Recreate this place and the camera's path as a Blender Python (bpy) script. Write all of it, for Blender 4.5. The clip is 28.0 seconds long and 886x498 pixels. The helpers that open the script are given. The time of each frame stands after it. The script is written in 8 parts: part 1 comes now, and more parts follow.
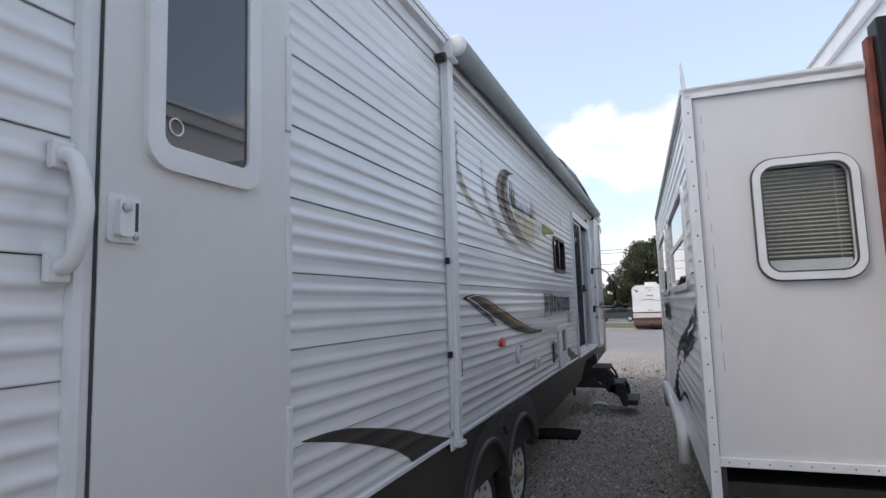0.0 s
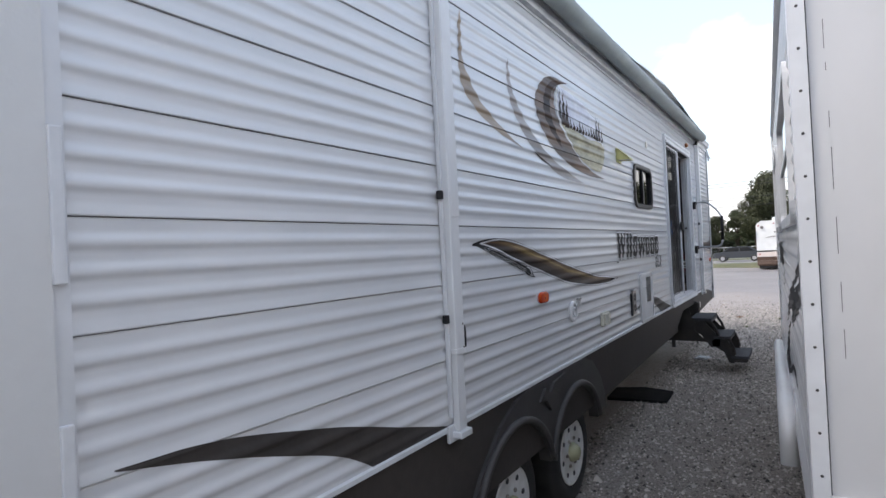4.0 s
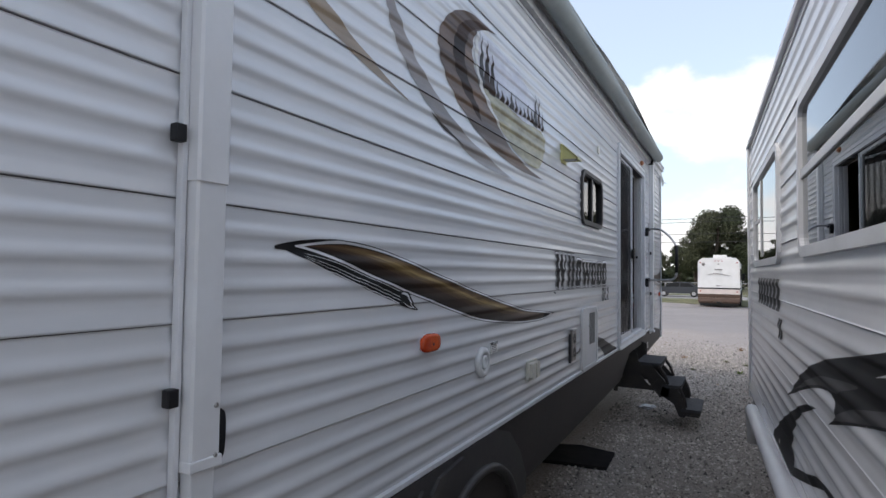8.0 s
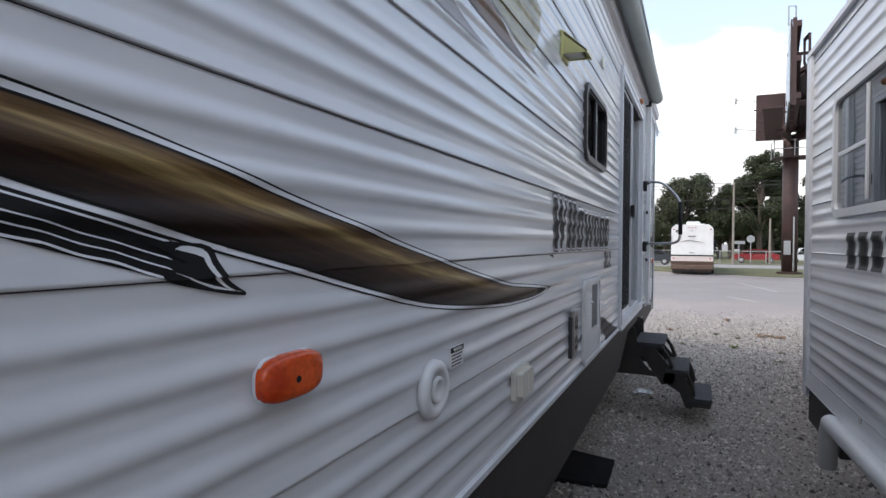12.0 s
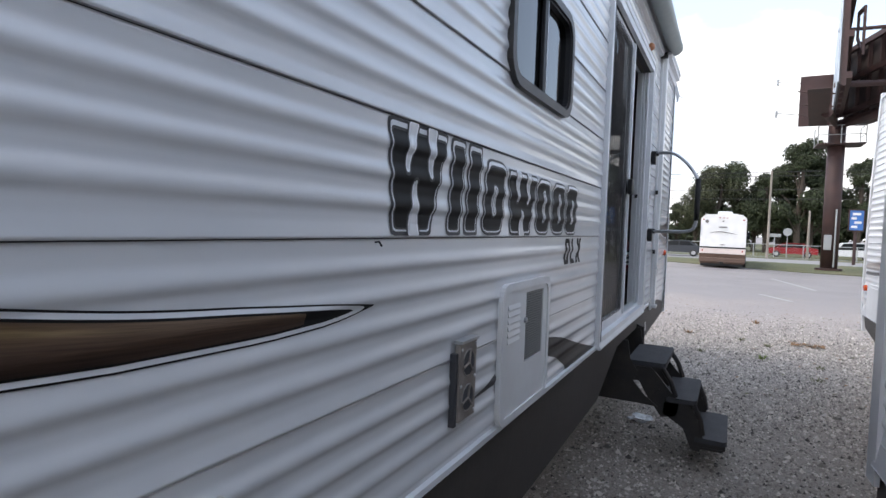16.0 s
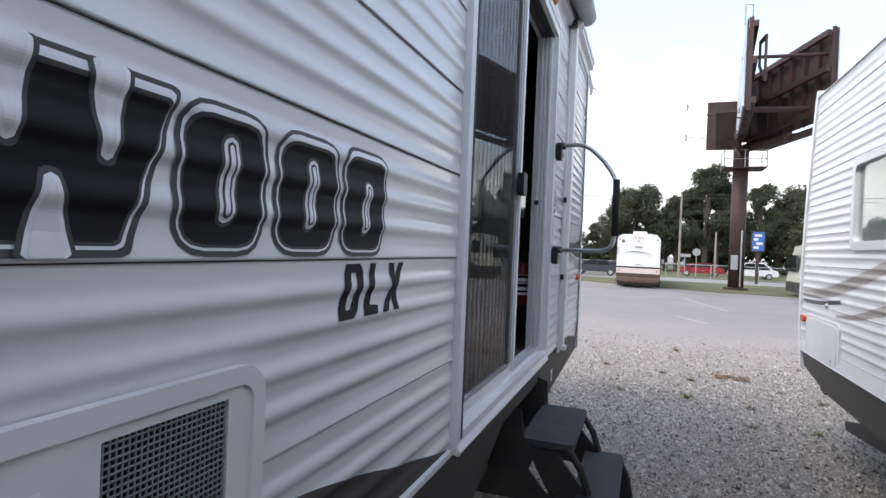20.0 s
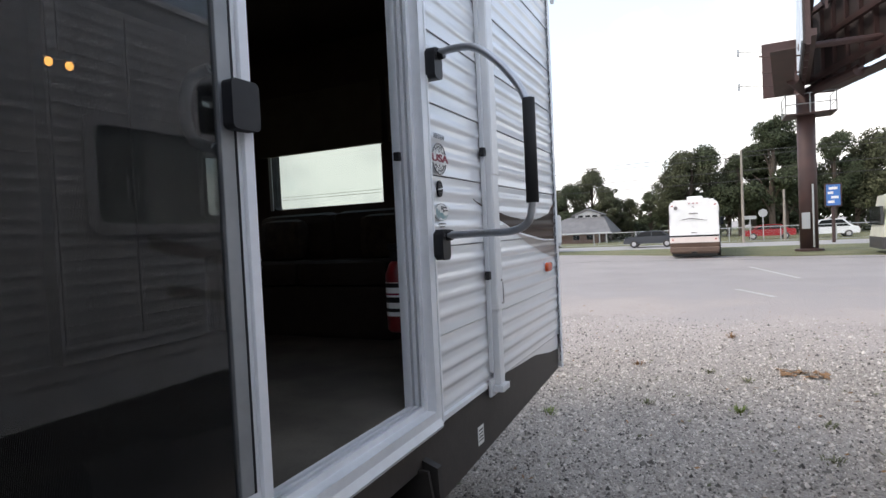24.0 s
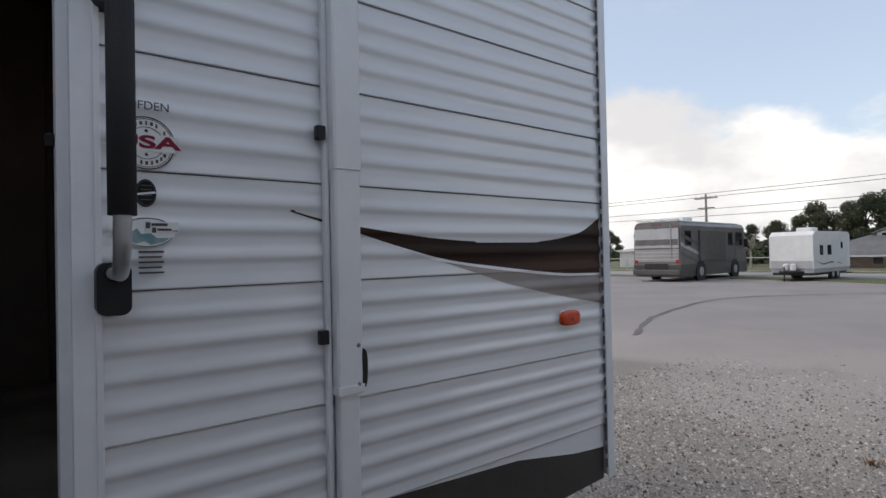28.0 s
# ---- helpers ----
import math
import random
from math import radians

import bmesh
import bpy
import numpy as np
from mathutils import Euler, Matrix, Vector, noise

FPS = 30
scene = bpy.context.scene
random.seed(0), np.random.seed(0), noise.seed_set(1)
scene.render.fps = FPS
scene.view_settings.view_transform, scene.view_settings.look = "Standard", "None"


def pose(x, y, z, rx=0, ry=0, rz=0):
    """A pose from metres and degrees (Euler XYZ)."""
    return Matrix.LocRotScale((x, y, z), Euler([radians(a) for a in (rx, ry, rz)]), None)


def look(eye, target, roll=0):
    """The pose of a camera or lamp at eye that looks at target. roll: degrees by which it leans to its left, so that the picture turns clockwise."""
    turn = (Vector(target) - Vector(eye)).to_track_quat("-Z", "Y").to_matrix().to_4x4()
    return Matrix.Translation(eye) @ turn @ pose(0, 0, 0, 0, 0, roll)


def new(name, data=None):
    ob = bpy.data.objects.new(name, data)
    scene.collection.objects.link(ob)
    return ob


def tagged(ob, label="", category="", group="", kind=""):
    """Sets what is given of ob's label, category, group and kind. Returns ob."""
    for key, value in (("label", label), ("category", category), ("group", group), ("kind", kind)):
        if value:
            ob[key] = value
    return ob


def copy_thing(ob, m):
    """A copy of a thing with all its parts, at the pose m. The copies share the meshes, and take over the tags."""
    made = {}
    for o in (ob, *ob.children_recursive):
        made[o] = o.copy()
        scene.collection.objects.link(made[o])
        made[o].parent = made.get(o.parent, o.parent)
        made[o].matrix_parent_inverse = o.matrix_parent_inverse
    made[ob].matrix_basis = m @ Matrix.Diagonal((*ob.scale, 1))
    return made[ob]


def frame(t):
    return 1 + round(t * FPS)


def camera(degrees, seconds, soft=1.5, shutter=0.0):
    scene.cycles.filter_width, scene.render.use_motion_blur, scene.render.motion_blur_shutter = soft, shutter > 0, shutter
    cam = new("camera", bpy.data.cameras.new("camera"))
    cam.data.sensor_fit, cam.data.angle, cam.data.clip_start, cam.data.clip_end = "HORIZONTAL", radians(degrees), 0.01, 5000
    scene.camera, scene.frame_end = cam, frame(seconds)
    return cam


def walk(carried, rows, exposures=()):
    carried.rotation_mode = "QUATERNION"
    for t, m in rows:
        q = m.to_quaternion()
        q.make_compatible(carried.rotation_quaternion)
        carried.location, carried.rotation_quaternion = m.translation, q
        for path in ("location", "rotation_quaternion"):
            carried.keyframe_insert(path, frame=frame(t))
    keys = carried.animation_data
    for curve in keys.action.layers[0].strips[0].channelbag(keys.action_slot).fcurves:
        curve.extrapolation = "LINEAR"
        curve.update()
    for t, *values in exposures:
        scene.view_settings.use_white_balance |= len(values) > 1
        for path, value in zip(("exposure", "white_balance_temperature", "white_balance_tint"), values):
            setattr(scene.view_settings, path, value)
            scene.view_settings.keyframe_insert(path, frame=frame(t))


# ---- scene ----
cam = camera(77.3, 28.0)
PATH = [
    (0, (1.141, 0.251, 1.635), (0.402, 2.098, 1.841), -1.8),
    (0.5, (1.142, 0.294, 1.637), (0.35, 2.118, 1.842), -1.8),
    (1, (1.217, 0.346, 1.647), (0.31, 2.122, 1.802), -1.8),
    (1.5, (1.351, 0.446, 1.657), (0.287, 2.138, 1.748), -1.9),
    (2, (1.418, 0.553, 1.668), (0.296, 2.209, 1.684), -2.1),
    (2.5, (1.375, 0.69, 1.632), (0.274, 2.359, 1.609), -3.1),
    (3, (1.228, 0.872, 1.62), (0.183, 2.576, 1.579), -3.2),
    (3.5, (1.216, 1.037, 1.613), (0.168, 2.74, 1.6), -2.7),
    (4, (1.271, 1.194, 1.644), (0.181, 2.871, 1.66), -2.9),
    (4.5, (1.287, 1.351, 1.647), (0.183, 3.018, 1.694), -2.3),
    (6.5, (1.084, 2.018, 1.62), (-0.022, 3.68, 1.728), -0.7),
    (7, (0.955, 2.187, 1.603), (-0.109, 3.875, 1.734), -0.2),
    (7.5, (0.912, 2.273, 1.611), (-0.027, 4.036, 1.709), -0.2),
    (8, (0.984, 2.403, 1.621), (0.051, 4.17, 1.702), 0.7),
    (8.5, (1.047, 2.545, 1.649), (0.066, 4.286, 1.718), 1.8),
    (9, (1.041, 2.628, 1.64), (0.078, 4.38, 1.695), 1.9),
    (9.5, (0.892, 2.752, 1.62), (0.011, 4.547, 1.649), 1.4),
    (10, (0.746, 2.904, 1.604), (-0.068, 4.731, 1.612), 1.4),
    (10.5, (0.752, 3.018, 1.587), (-0.105, 4.825, 1.592), 0.6),
    (11, (0.744, 3.180, 1.595), (-0.242, 4.920, 1.600), 1.1),
    (11.5, (0.670, 3.359, 1.579), (-0.346, 5.081, 1.591), 1.4),
    (12, (0.538, 3.529, 1.557), (-0.300, 5.345, 1.529), 0.4),
    (12.5, (0.529, 3.683, 1.539), (-0.227, 5.534, 1.490), 1.0),
    (14.5, (0.603, 4.215, 1.545), (-0.237, 6.030, 1.517), 1.9),
    (15, (0.506, 4.367, 1.544), (-0.258, 6.214, 1.474), 2.0),
    (15.5, (0.577, 4.576, 1.533), (-0.256, 6.393, 1.456), 1.9),
    (16, (0.622, 4.808, 1.541), (-0.301, 6.581, 1.454), 2.0),
    (16.5, (0.572, 5.053, 1.529), (-0.238, 6.880, 1.448), 2.2),
    (17, (0.483, 5.256, 1.545), (-0.106, 7.167, 1.507), 1.7),
    (17.5, (0.561, 5.356, 1.559), (-0.049, 7.259, 1.546), 1.6),
    (18, (0.636, 5.551, 1.577), (-0.167, 7.382, 1.580), 2.7),
    (18.5, (0.633, 5.718, 1.566), (-0.231, 7.522, 1.571), 2.8),
    (19, (0.551, 5.843, 1.537), (-0.242, 7.679, 1.526), 1.5),
    (19.5, (0.467, 6.013, 1.540), (-0.213, 7.893, 1.497), 1.8),
    (20, (0.541, 6.176, 1.543), (-0.145, 8.054, 1.533), 2.4),
    (20.5, (0.607, 6.410, 1.571), (-0.180, 8.248, 1.578), 3.8),
    (21, (0.574, 6.629, 1.556), (-0.172, 8.485, 1.576), 3.5),
    (21.5, (0.516, 6.818, 1.561), (-0.107, 8.719, 1.564), 3.4),
    (22, (0.605, 7.069, 1.544), (0.041, 8.987, 1.536), 1.0),
    (22.5, (0.703, 7.279, 1.555), (0.158, 9.202, 1.492), -1.8),
    (24.5, (0.887, 7.951, 1.557), (-0.121, 9.678, 1.532), -3.1),
    (25, (0.897, 8.137, 1.516), (-0.205, 9.806, 1.514), -3.5),
    (25.5, (0.865, 8.324, 1.546), (-0.218, 10.005, 1.504), -2.3),
    (26, (0.98, 8.595, 1.527), (-0.093, 10.282, 1.529), -3.3),
    (26.5, (1.144, 8.754, 1.542), (0.022, 10.409, 1.515), -3.2),
    (27, (1.162, 8.946, 1.557), (-0.009, 10.564, 1.457), -2.3),
    (27.5, (1.196, 9.106, 1.567), (-0.030, 10.678, 1.546), -1.5),
    (28, (1.300, 9.298, 1.570), (-0.259, 10.550, 1.594), -1.2),
]
walk(cam, [(t, look(eye, target, roll)) for t, eye, target, roll in PATH],
     [(0, 0.4, 6600, 10), (2, 0.36, 6600, 10), (3, 0.82, 6600, 10), (4, 0.82, 6650, 10), (7, 0.53, 6700, 10), (9, 0.45, 6700, 10), (12, 0.68, 6650, 10), (15, 0.84, 6550, 10), (19, 0.92, 6550, 10), (22, 0.86, 6700, 10), (25.5, 0.95, 6850, 10), (27, 0.48, 6850, 10), (28, 0.0, 6750, 10)])


# ---- world, sun ----
TO_SUN = Vector((-0.55, -0.5, 0.85)).normalized()
world = bpy.data.worlds.new("sky")
scene.world = world
world.use_nodes = True
WN, WL = world.node_tree.nodes, world.node_tree.links
BACK = WN["Background"]
SKY = WN.new("ShaderNodeTexSky")
SKY.sky_type, SKY.sun_disc = "NISHITA", False
SKY.sun_elevation, SKY.sun_rotation = math.asin(TO_SUN.z), math.atan2(TO_SUN.x, TO_SUN.y)
SKY.air_density, SKY.dust_density = 1.0, 2.5
# broken cumulus, closing up towards the horizon
CO = WN.new("ShaderNodeTexCoord")
SEP = WN.new("ShaderNodeSeparateXYZ")
WL.new(CO.outputs["Generated"], SEP.inputs[0])


def wmath(op, a, b):
    n = WN.new("ShaderNodeMath")
    n.operation = op
    for k, v in enumerate((a, b)):
        if isinstance(v, (int, float)):
            n.inputs[k].default_value = v
        else:
            WL.new(v, n.inputs[k])
    return n.outputs[0]


UP = wmath("MAXIMUM", SEP.outputs[2], 0.0)
COMB = WN.new("ShaderNodeCombineXYZ")
WL.new(SEP.outputs[0], COMB.inputs[0])
WL.new(SEP.outputs[1], COMB.inputs[1])
WL.new(wmath("MULTIPLY", UP, 1.7), COMB.inputs[2])
CLOUD = WN.new("ShaderNodeTexNoise")
CLOUD.inputs["Scale"].default_value, CLOUD.inputs["Detail"].default_value = 3.1, 9.0
CLOUD.inputs["Roughness"].default_value = 0.52
WL.new(COMB.outputs[0], CLOUD.inputs["Vector"])
COVER = wmath("ADD", CLOUD.outputs[0], wmath("MULTIPLY", wmath("SUBTRACT", 0.27, UP), 0.80))
RAMP = WN.new("ShaderNodeMapRange")
RAMP.interpolation_type = "SMOOTHSTEP"
RAMP.inputs[1].default_value, RAMP.inputs[2].default_value = 0.50, 0.60
WL.new(COVER, RAMP.inputs[0])
GAIN = WN.new("ShaderNodeVectorMath")
GAIN.operation = "SCALE"
GAIN.inputs[3].default_value = 0.24
WL.new(SKY.outputs[0], GAIN.inputs[0])
HAZE = WN.new("ShaderNodeMix")
HAZE.data_type = "RGBA"
HAZE.inputs[0].default_value = 0.45
HAZE.inputs[7].default_value = (0.66, 0.725, 0.82, 1)
WL.new(GAIN.outputs[0], HAZE.inputs[6])
MIXC = WN.new("ShaderNodeMix")
MIXC.data_type = "RGBA"
SHADE = WN.new("ShaderNodeTexNoise")
SHADE.inputs["Scale"].default_value, SHADE.inputs["Detail"].default_value = 5.5, 7.0
WL.new(COMB.outputs[0], SHADE.inputs["Vector"])
TONE = WN.new("ShaderNodeMapRange")
TONE.interpolation_type = "SMOOTHSTEP"
TONE.inputs[1].default_value, TONE.inputs[2].default_value = 0.36, 0.62
WL.new(SHADE.outputs[0], TONE.inputs[0])
PUFF = WN.new("ShaderNodeMix")
PUFF.data_type = "RGBA"
PUFF.inputs[6].default_value, PUFF.inputs[7].default_value = (0.80, 0.805, 0.835, 1), (1.10, 1.10, 1.10, 1)
WL.new(TONE.outputs[0], PUFF.inputs[0])
WL.new(PUFF.outputs[2], MIXC.inputs[7])
WL.new(RAMP.outputs[0], MIXC.inputs[0])
WL.new(HAZE.outputs[2], MIXC.inputs[6])
WL.new(MIXC.outputs[2], BACK.inputs[0])
BACK.inputs[1].default_value = 1.0
sun = new("sun", bpy.data.lights.new("sun", "SUN"))
sun.data.energy, sun.data.angle, sun.data.color = 0.62, radians(20), (1.0, 0.95, 0.88)
sun.matrix_world = look(TO_SUN * 20, (0, 0, 0))


# ---- materials ----
def mat(name, col, rough=0.5, metal=0.0, col2=None, scale=3.0, grain=0.0, gscale=60.0, bump=0.0, bscale=40.0, detail=6.0, stretch=None, spec=0.5, island=0.0):
    """Principled surface: a slow stain between two colours, a fine grain, and a fine relief."""
    m = bpy.data.materials.new(name)
    m.use_nodes = True
    n, l = m.node_tree.nodes, m.node_tree.links
    b = n["Principled BSDF"]
    b.inputs["Roughness"].default_value, b.inputs["Metallic"].default_value = rough, metal
    b.inputs["Specular IOR Level"].default_value = spec
    b.inputs["Base Color"].default_value = (*col, 1)
    tc = n.new("ShaderNodeTexCoord")
    src = tc.outputs["Object"]
    if stretch:
        mp = n.new("ShaderNodeMapping")
        mp.inputs["Scale"].default_value = stretch
        l.new(src, mp.inputs[0])
        src = mp.outputs[0]
    out = None
    if col2:
        t1 = n.new("ShaderNodeTexNoise")
        t1.inputs["Scale"].default_value, t1.inputs["Detail"].default_value = scale, detail
        l.new(src, t1.inputs["Vector"])
        r = n.new("ShaderNodeMapRange")
        r.inputs[1].default_value, r.inputs[2].default_value = 0.32, 0.68
        l.new(t1.outputs[0], r.inputs[0])
        mx = n.new("ShaderNodeMix")
        mx.data_type = "RGBA"
        mx.inputs[6].default_value, mx.inputs[7].default_value = (*col, 1), (*col2, 1)
        l.new(r.outputs[0], mx.inputs[0])
        out = mx.outputs[2]
    if grain or island:
        hs = n.new("ShaderNodeHueSaturation")
        if out:
            l.new(out, hs.inputs["Color"])
        else:
            hs.inputs["Color"].default_value = (*col, 1)
        if island:
            gi = n.new("ShaderNodeNewGeometry")
            fac, amount = gi.outputs["Random Per Island"], island
        else:
            t2 = n.new("ShaderNodeTexNoise")
            t2.inputs["Scale"].default_value, t2.inputs["Detail"].default_value = gscale, 3.0
            l.new(src, t2.inputs["Vector"])
            fac, amount = t2.outputs[0], grain
        r2 = n.new("ShaderNodeMapRange")
        r2.inputs[1].default_value, r2.inputs[2].default_value = (0.0, 1.0) if island else (0.25, 0.75)
        r2.inputs[3].default_value, r2.inputs[4].default_value = 1 - amount, 1 + amount
        l.new(fac, r2.inputs[0])
        l.new(r2.outputs[0], hs.inputs["Value"])
        out = hs.outputs[0]
    if out:
        l.new(out, b.inputs["Base Color"])
    if bump:
        t3 = n.new("ShaderNodeTexNoise")
        t3.inputs["Scale"].default_value, t3.inputs["Detail"].default_value = bscale, 4.0
        l.new(src, t3.inputs["Vector"])
        bp = n.new("ShaderNodeBump")
        bp.inputs["Strength"].default_value, bp.inputs["Distance"].default_value = 1.0, bump
        l.new(t3.outputs[0], bp.inputs["Height"])
        l.new(bp.outputs[0], b.inputs["Normal"])
    return m


def glass(name, tint, gloss=1.0, rough=0.0, base=0.045, power=4.6):
    """A thin pane: tinted see-through with a mirror film that grows at a slant."""
    m = bpy.data.materials.new(name)
    m.use_nodes = True
    n, l = m.node_tree.nodes, m.node_tree.links
    n.remove(n["Principled BSDF"])
    tr, gl, mx, fr = n.new("ShaderNodeBsdfTransparent"), n.new("ShaderNodeBsdfGlossy"), n.new("ShaderNodeMixShader"), n.new("ShaderNodeLayerWeight")
    tr.inputs[0].default_value = (*tint, 1)
    gl.inputs["Color"].default_value = (gloss, gloss, gloss, 1)
    gl.inputs["Roughness"].default_value = rough
    fr.inputs[0].default_value = 0.5
    pw, ma = n.new("ShaderNodeMath"), n.new("ShaderNodeMath")
    pw.operation, ma.operation = "POWER", "MULTIPLY_ADD"
    pw.inputs[1].default_value = power
    ma.inputs[1].default_value, ma.inputs[2].default_value = 0.96 - base, base
    l.new(fr.outputs["Facing"], pw.inputs[0])
    l.new(pw.outputs[0], ma.inputs[0])
    l.new(ma.outputs[0], mx.inputs[0])
    l.new(tr.outputs[0], mx.inputs[1])
    l.new(gl.outputs[0], mx.inputs[2])
    l.new(mx.outputs[0], n["Material Output"].inputs[0])
    return m


def glow(name, col, power):
    m = mat(name, col, 0.4)
    b = m.node_tree.nodes["Principled BSDF"]
    b.inputs["Emission Color"].default_value, b.inputs["Emission Strength"].default_value = (*col, 1), power
    return m


SIDING = mat("white_aluminium_siding", (0.70, 0.71, 0.725), 0.17, 0, (0.65, 0.66, 0.67), 1.3, 0.025, 9.0, 0.0035, 2.2, stretch=(1, 0.45, 1.6), spec=1.0)
SIDING2 = mat("white_siding_weathered", (0.72, 0.73, 0.75), 0.24, 0, (0.64, 0.65, 0.67), 1.6, 0.04, 7.0, 0.004, 2.4, stretch=(1, 0.45, 1.6), spec=0.7)
FIBRE = mat("white_fibreglass", (0.70, 0.70, 0.69), 0.42, 0, (0.64, 0.635, 0.62), 1.1, 0.02, 14.0, 0.001, 3.0)
FIBRE2 = mat("stained_white_sheet", (0.63, 0.63, 0.635), 0.4, 0, (0.545, 0.545, 0.545), 1.3, 0.02, 12.0, 0.001, 3.0, stretch=(0.9, 0.9, 0.5))
DOORSKIN = mat("off_white_door_skin", (0.66, 0.66, 0.65), 0.45, 0, (0.63, 0.63, 0.62), 1.5, 0.015, 30.0, 0.0004, 90.0)
WHITE = mat("white_plastic", (0.72, 0.73, 0.74), 0.38, 0, (0.66, 0.66, 0.66), 4.0, 0.02, 30.0)
TRIM = mat("white_trim_paint", (0.70, 0.71, 0.73), 0.33, 0, (0.62, 0.63, 0.64), 5.0, 0.03, 25.0)
JOINT = mat("dark_panel_joint", (0.05, 0.05, 0.055), 0.8)
IVORY = mat("ivory_plastic", (0.64, 0.62, 0.54), 0.5, 0, (0.57, 0.55, 0.48), 9.0)
LIME = mat("yellowed_plastic", (0.60, 0.57, 0.24), 0.45, 0, (0.50, 0.48, 0.20), 9.0)
SKIRT = mat("taupe_skirt_paint", (0.058, 0.050, 0.045), 0.55, 0, (0.046, 0.041, 0.038), 2.0, 0.08, 20.0, 0.0006, 60.0, spec=0.25)
FENDER = mat("dark_grey_fender_plastic", (0.045, 0.042, 0.042), 0.5, 0, (0.06, 0.056, 0.054), 6.0, 0.1, 60.0)
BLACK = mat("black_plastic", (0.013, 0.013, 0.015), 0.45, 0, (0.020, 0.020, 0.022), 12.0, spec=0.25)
FOAM = mat("black_foam_grip", (0.018, 0.018, 0.019), 0.85, bump=0.0008, bscale=300.0)
FRAMEBLK = mat("black_steel", (0.016, 0.016, 0.017), 0.55, 0.2, (0.035, 0.03, 0.027), 8.0, 0.1, 40.0)
TREAD = mat("step_tread_grit", (0.032, 0.033, 0.038), 0.8, 0, (0.045, 0.045, 0.05), 10.0, 0.15, 220.0, 0.001, 260.0)
RUBBER = mat("tyre_rubber", (0.020, 0.020, 0.021), 0.75, 0, (0.032, 0.031, 0.03), 9.0, 0.1, 80.0)
RIM = mat("white_painted_rim", (0.80, 0.81, 0.81), 0.4, 0, (0.55, 0.55, 0.53), 9.0)
HUBCAP = mat("greased_hub_cover", (0.42, 0.42, 0.28), 0.45, 0, (0.30, 0.30, 0.18), 14.0)
SHADEDALU = mat("shaded_aluminium", (0.26, 0.265, 0.27), 0.4, 0.1, (0.21, 0.215, 0.22), 8.0, 0.04, 60.0)
ALU = mat("bare_aluminium", (0.52, 0.53, 0.55), 0.34, 0.75, (0.42, 0.43, 0.45), 12.0, 0.05, 60.0, stretch=(1, 1, 0.1))
FRAMEW = mat("door_frame_white", (0.74, 0.75, 0.77), 0.34, 0, (0.66, 0.67, 0.69), 5.0, 0.03, 30.0)
FABRIC = mat("grey_awning_vinyl", (0.30, 0.33, 0.32), 0.55, 0, (0.24, 0.27, 0.265), 3.0, 0.05, 30.0, 0.002, 8.0)
CASE = mat("awning_case_white", (0.58, 0.60, 0.60), 0.42, 0, (0.50, 0.52, 0.52), 4.0, 0.05, 40.0)
ORANGE = mat("amber_lens", (0.70, 0.095, 0.010), 0.14, 0, (0.45, 0.032, 0.006), 16.0, 0.2, 120.0, spec=0.5)
PLATE = mat("sooty_steel_plate", (0.34, 0.31, 0.29), 0.42, 0.6, (0.20, 0.18, 0.165), 14.0, 0.1, 60.0)
STEEL = mat("stamped_steel", (0.40, 0.38, 0.35), 0.35, 0.85, (0.22, 0.20, 0.18), 18.0, 0.1, 60.0)
MESH = mat("grey_wire", (0.30, 0.31, 0.31), 0.45, 0.5)
GLASS = glass("grey_tinted_glass", (0.10, 0.105, 0.11))
GLASS_DOOR = glass("patio_glass", (0.40, 0.41, 0.42), base=0.045, power=4.0)
GLASS_THIN = glass("clear_window_glass", (0.86, 0.88, 0.87))
GLASS_CLEAR = glass("window_glass", (0.62, 0.66, 0.64))
GLASS_SOLAR = glass("mirror_tint_glass", (0.20, 0.22, 0.23), 1.0, 0.0, 0.11, 4.2)

DBLACK = mat("decal_black", (0.010, 0.0095, 0.0095), 0.5, 0, (0.016, 0.0155, 0.016), 6.0, spec=0.14)
DGREY = mat("decal_grey", (0.085, 0.083, 0.085), 0.5, 0, (0.065, 0.064, 0.066), 6.0, spec=0.18)
DSILVER = mat("decal_silver", (0.76, 0.77, 0.79), 0.3)
DBROWN = mat("decal_brown", (0.062, 0.032, 0.021), 0.4, 0, (0.016, 0.010, 0.008), 2.0, 0.15, 20.0, stretch=(1, 0.3, 5), spec=0.1)
DTAN = mat("decal_tan", (0.40, 0.30, 0.20), 0.3, 0, (0.20, 0.15, 0.11), 2.2, 0.1, 18.0, stretch=(1, 0.6, 3))
DTAUPE = mat("decal_taupe", (0.33, 0.29, 0.27), 0.3, 0, (0.17, 0.145, 0.135), 2.0, 0.1, 14.0, stretch=(1, 0.6, 3))
DCREST = mat("decal_crest_brown", (0.21, 0.13, 0.085), 0.35, 0, (0.062, 0.038, 0.028), 2.4, 0.12, 16.0, stretch=(1, 0.6, 3), spec=0.25)
NETWIRE = mat("dark_screen_wire", (0.022, 0.022, 0.023), 0.6)
DGREEN = mat("decal_olive", (0.42, 0.38, 0.22), 0.3, 0, (0.20, 0.17, 0.085), 5.0, 0.2, 25.0, stretch=(1, 1, 3))
DSKY = mat("decal_sky", (0.68, 0.685, 0.72), 0.3, 0, (0.50, 0.51, 0.60), 3.5, 0.1, 18.0)
DRED = mat("decal_red", (0.20, 0.012, 0.035), 0.4, spec=0.2)
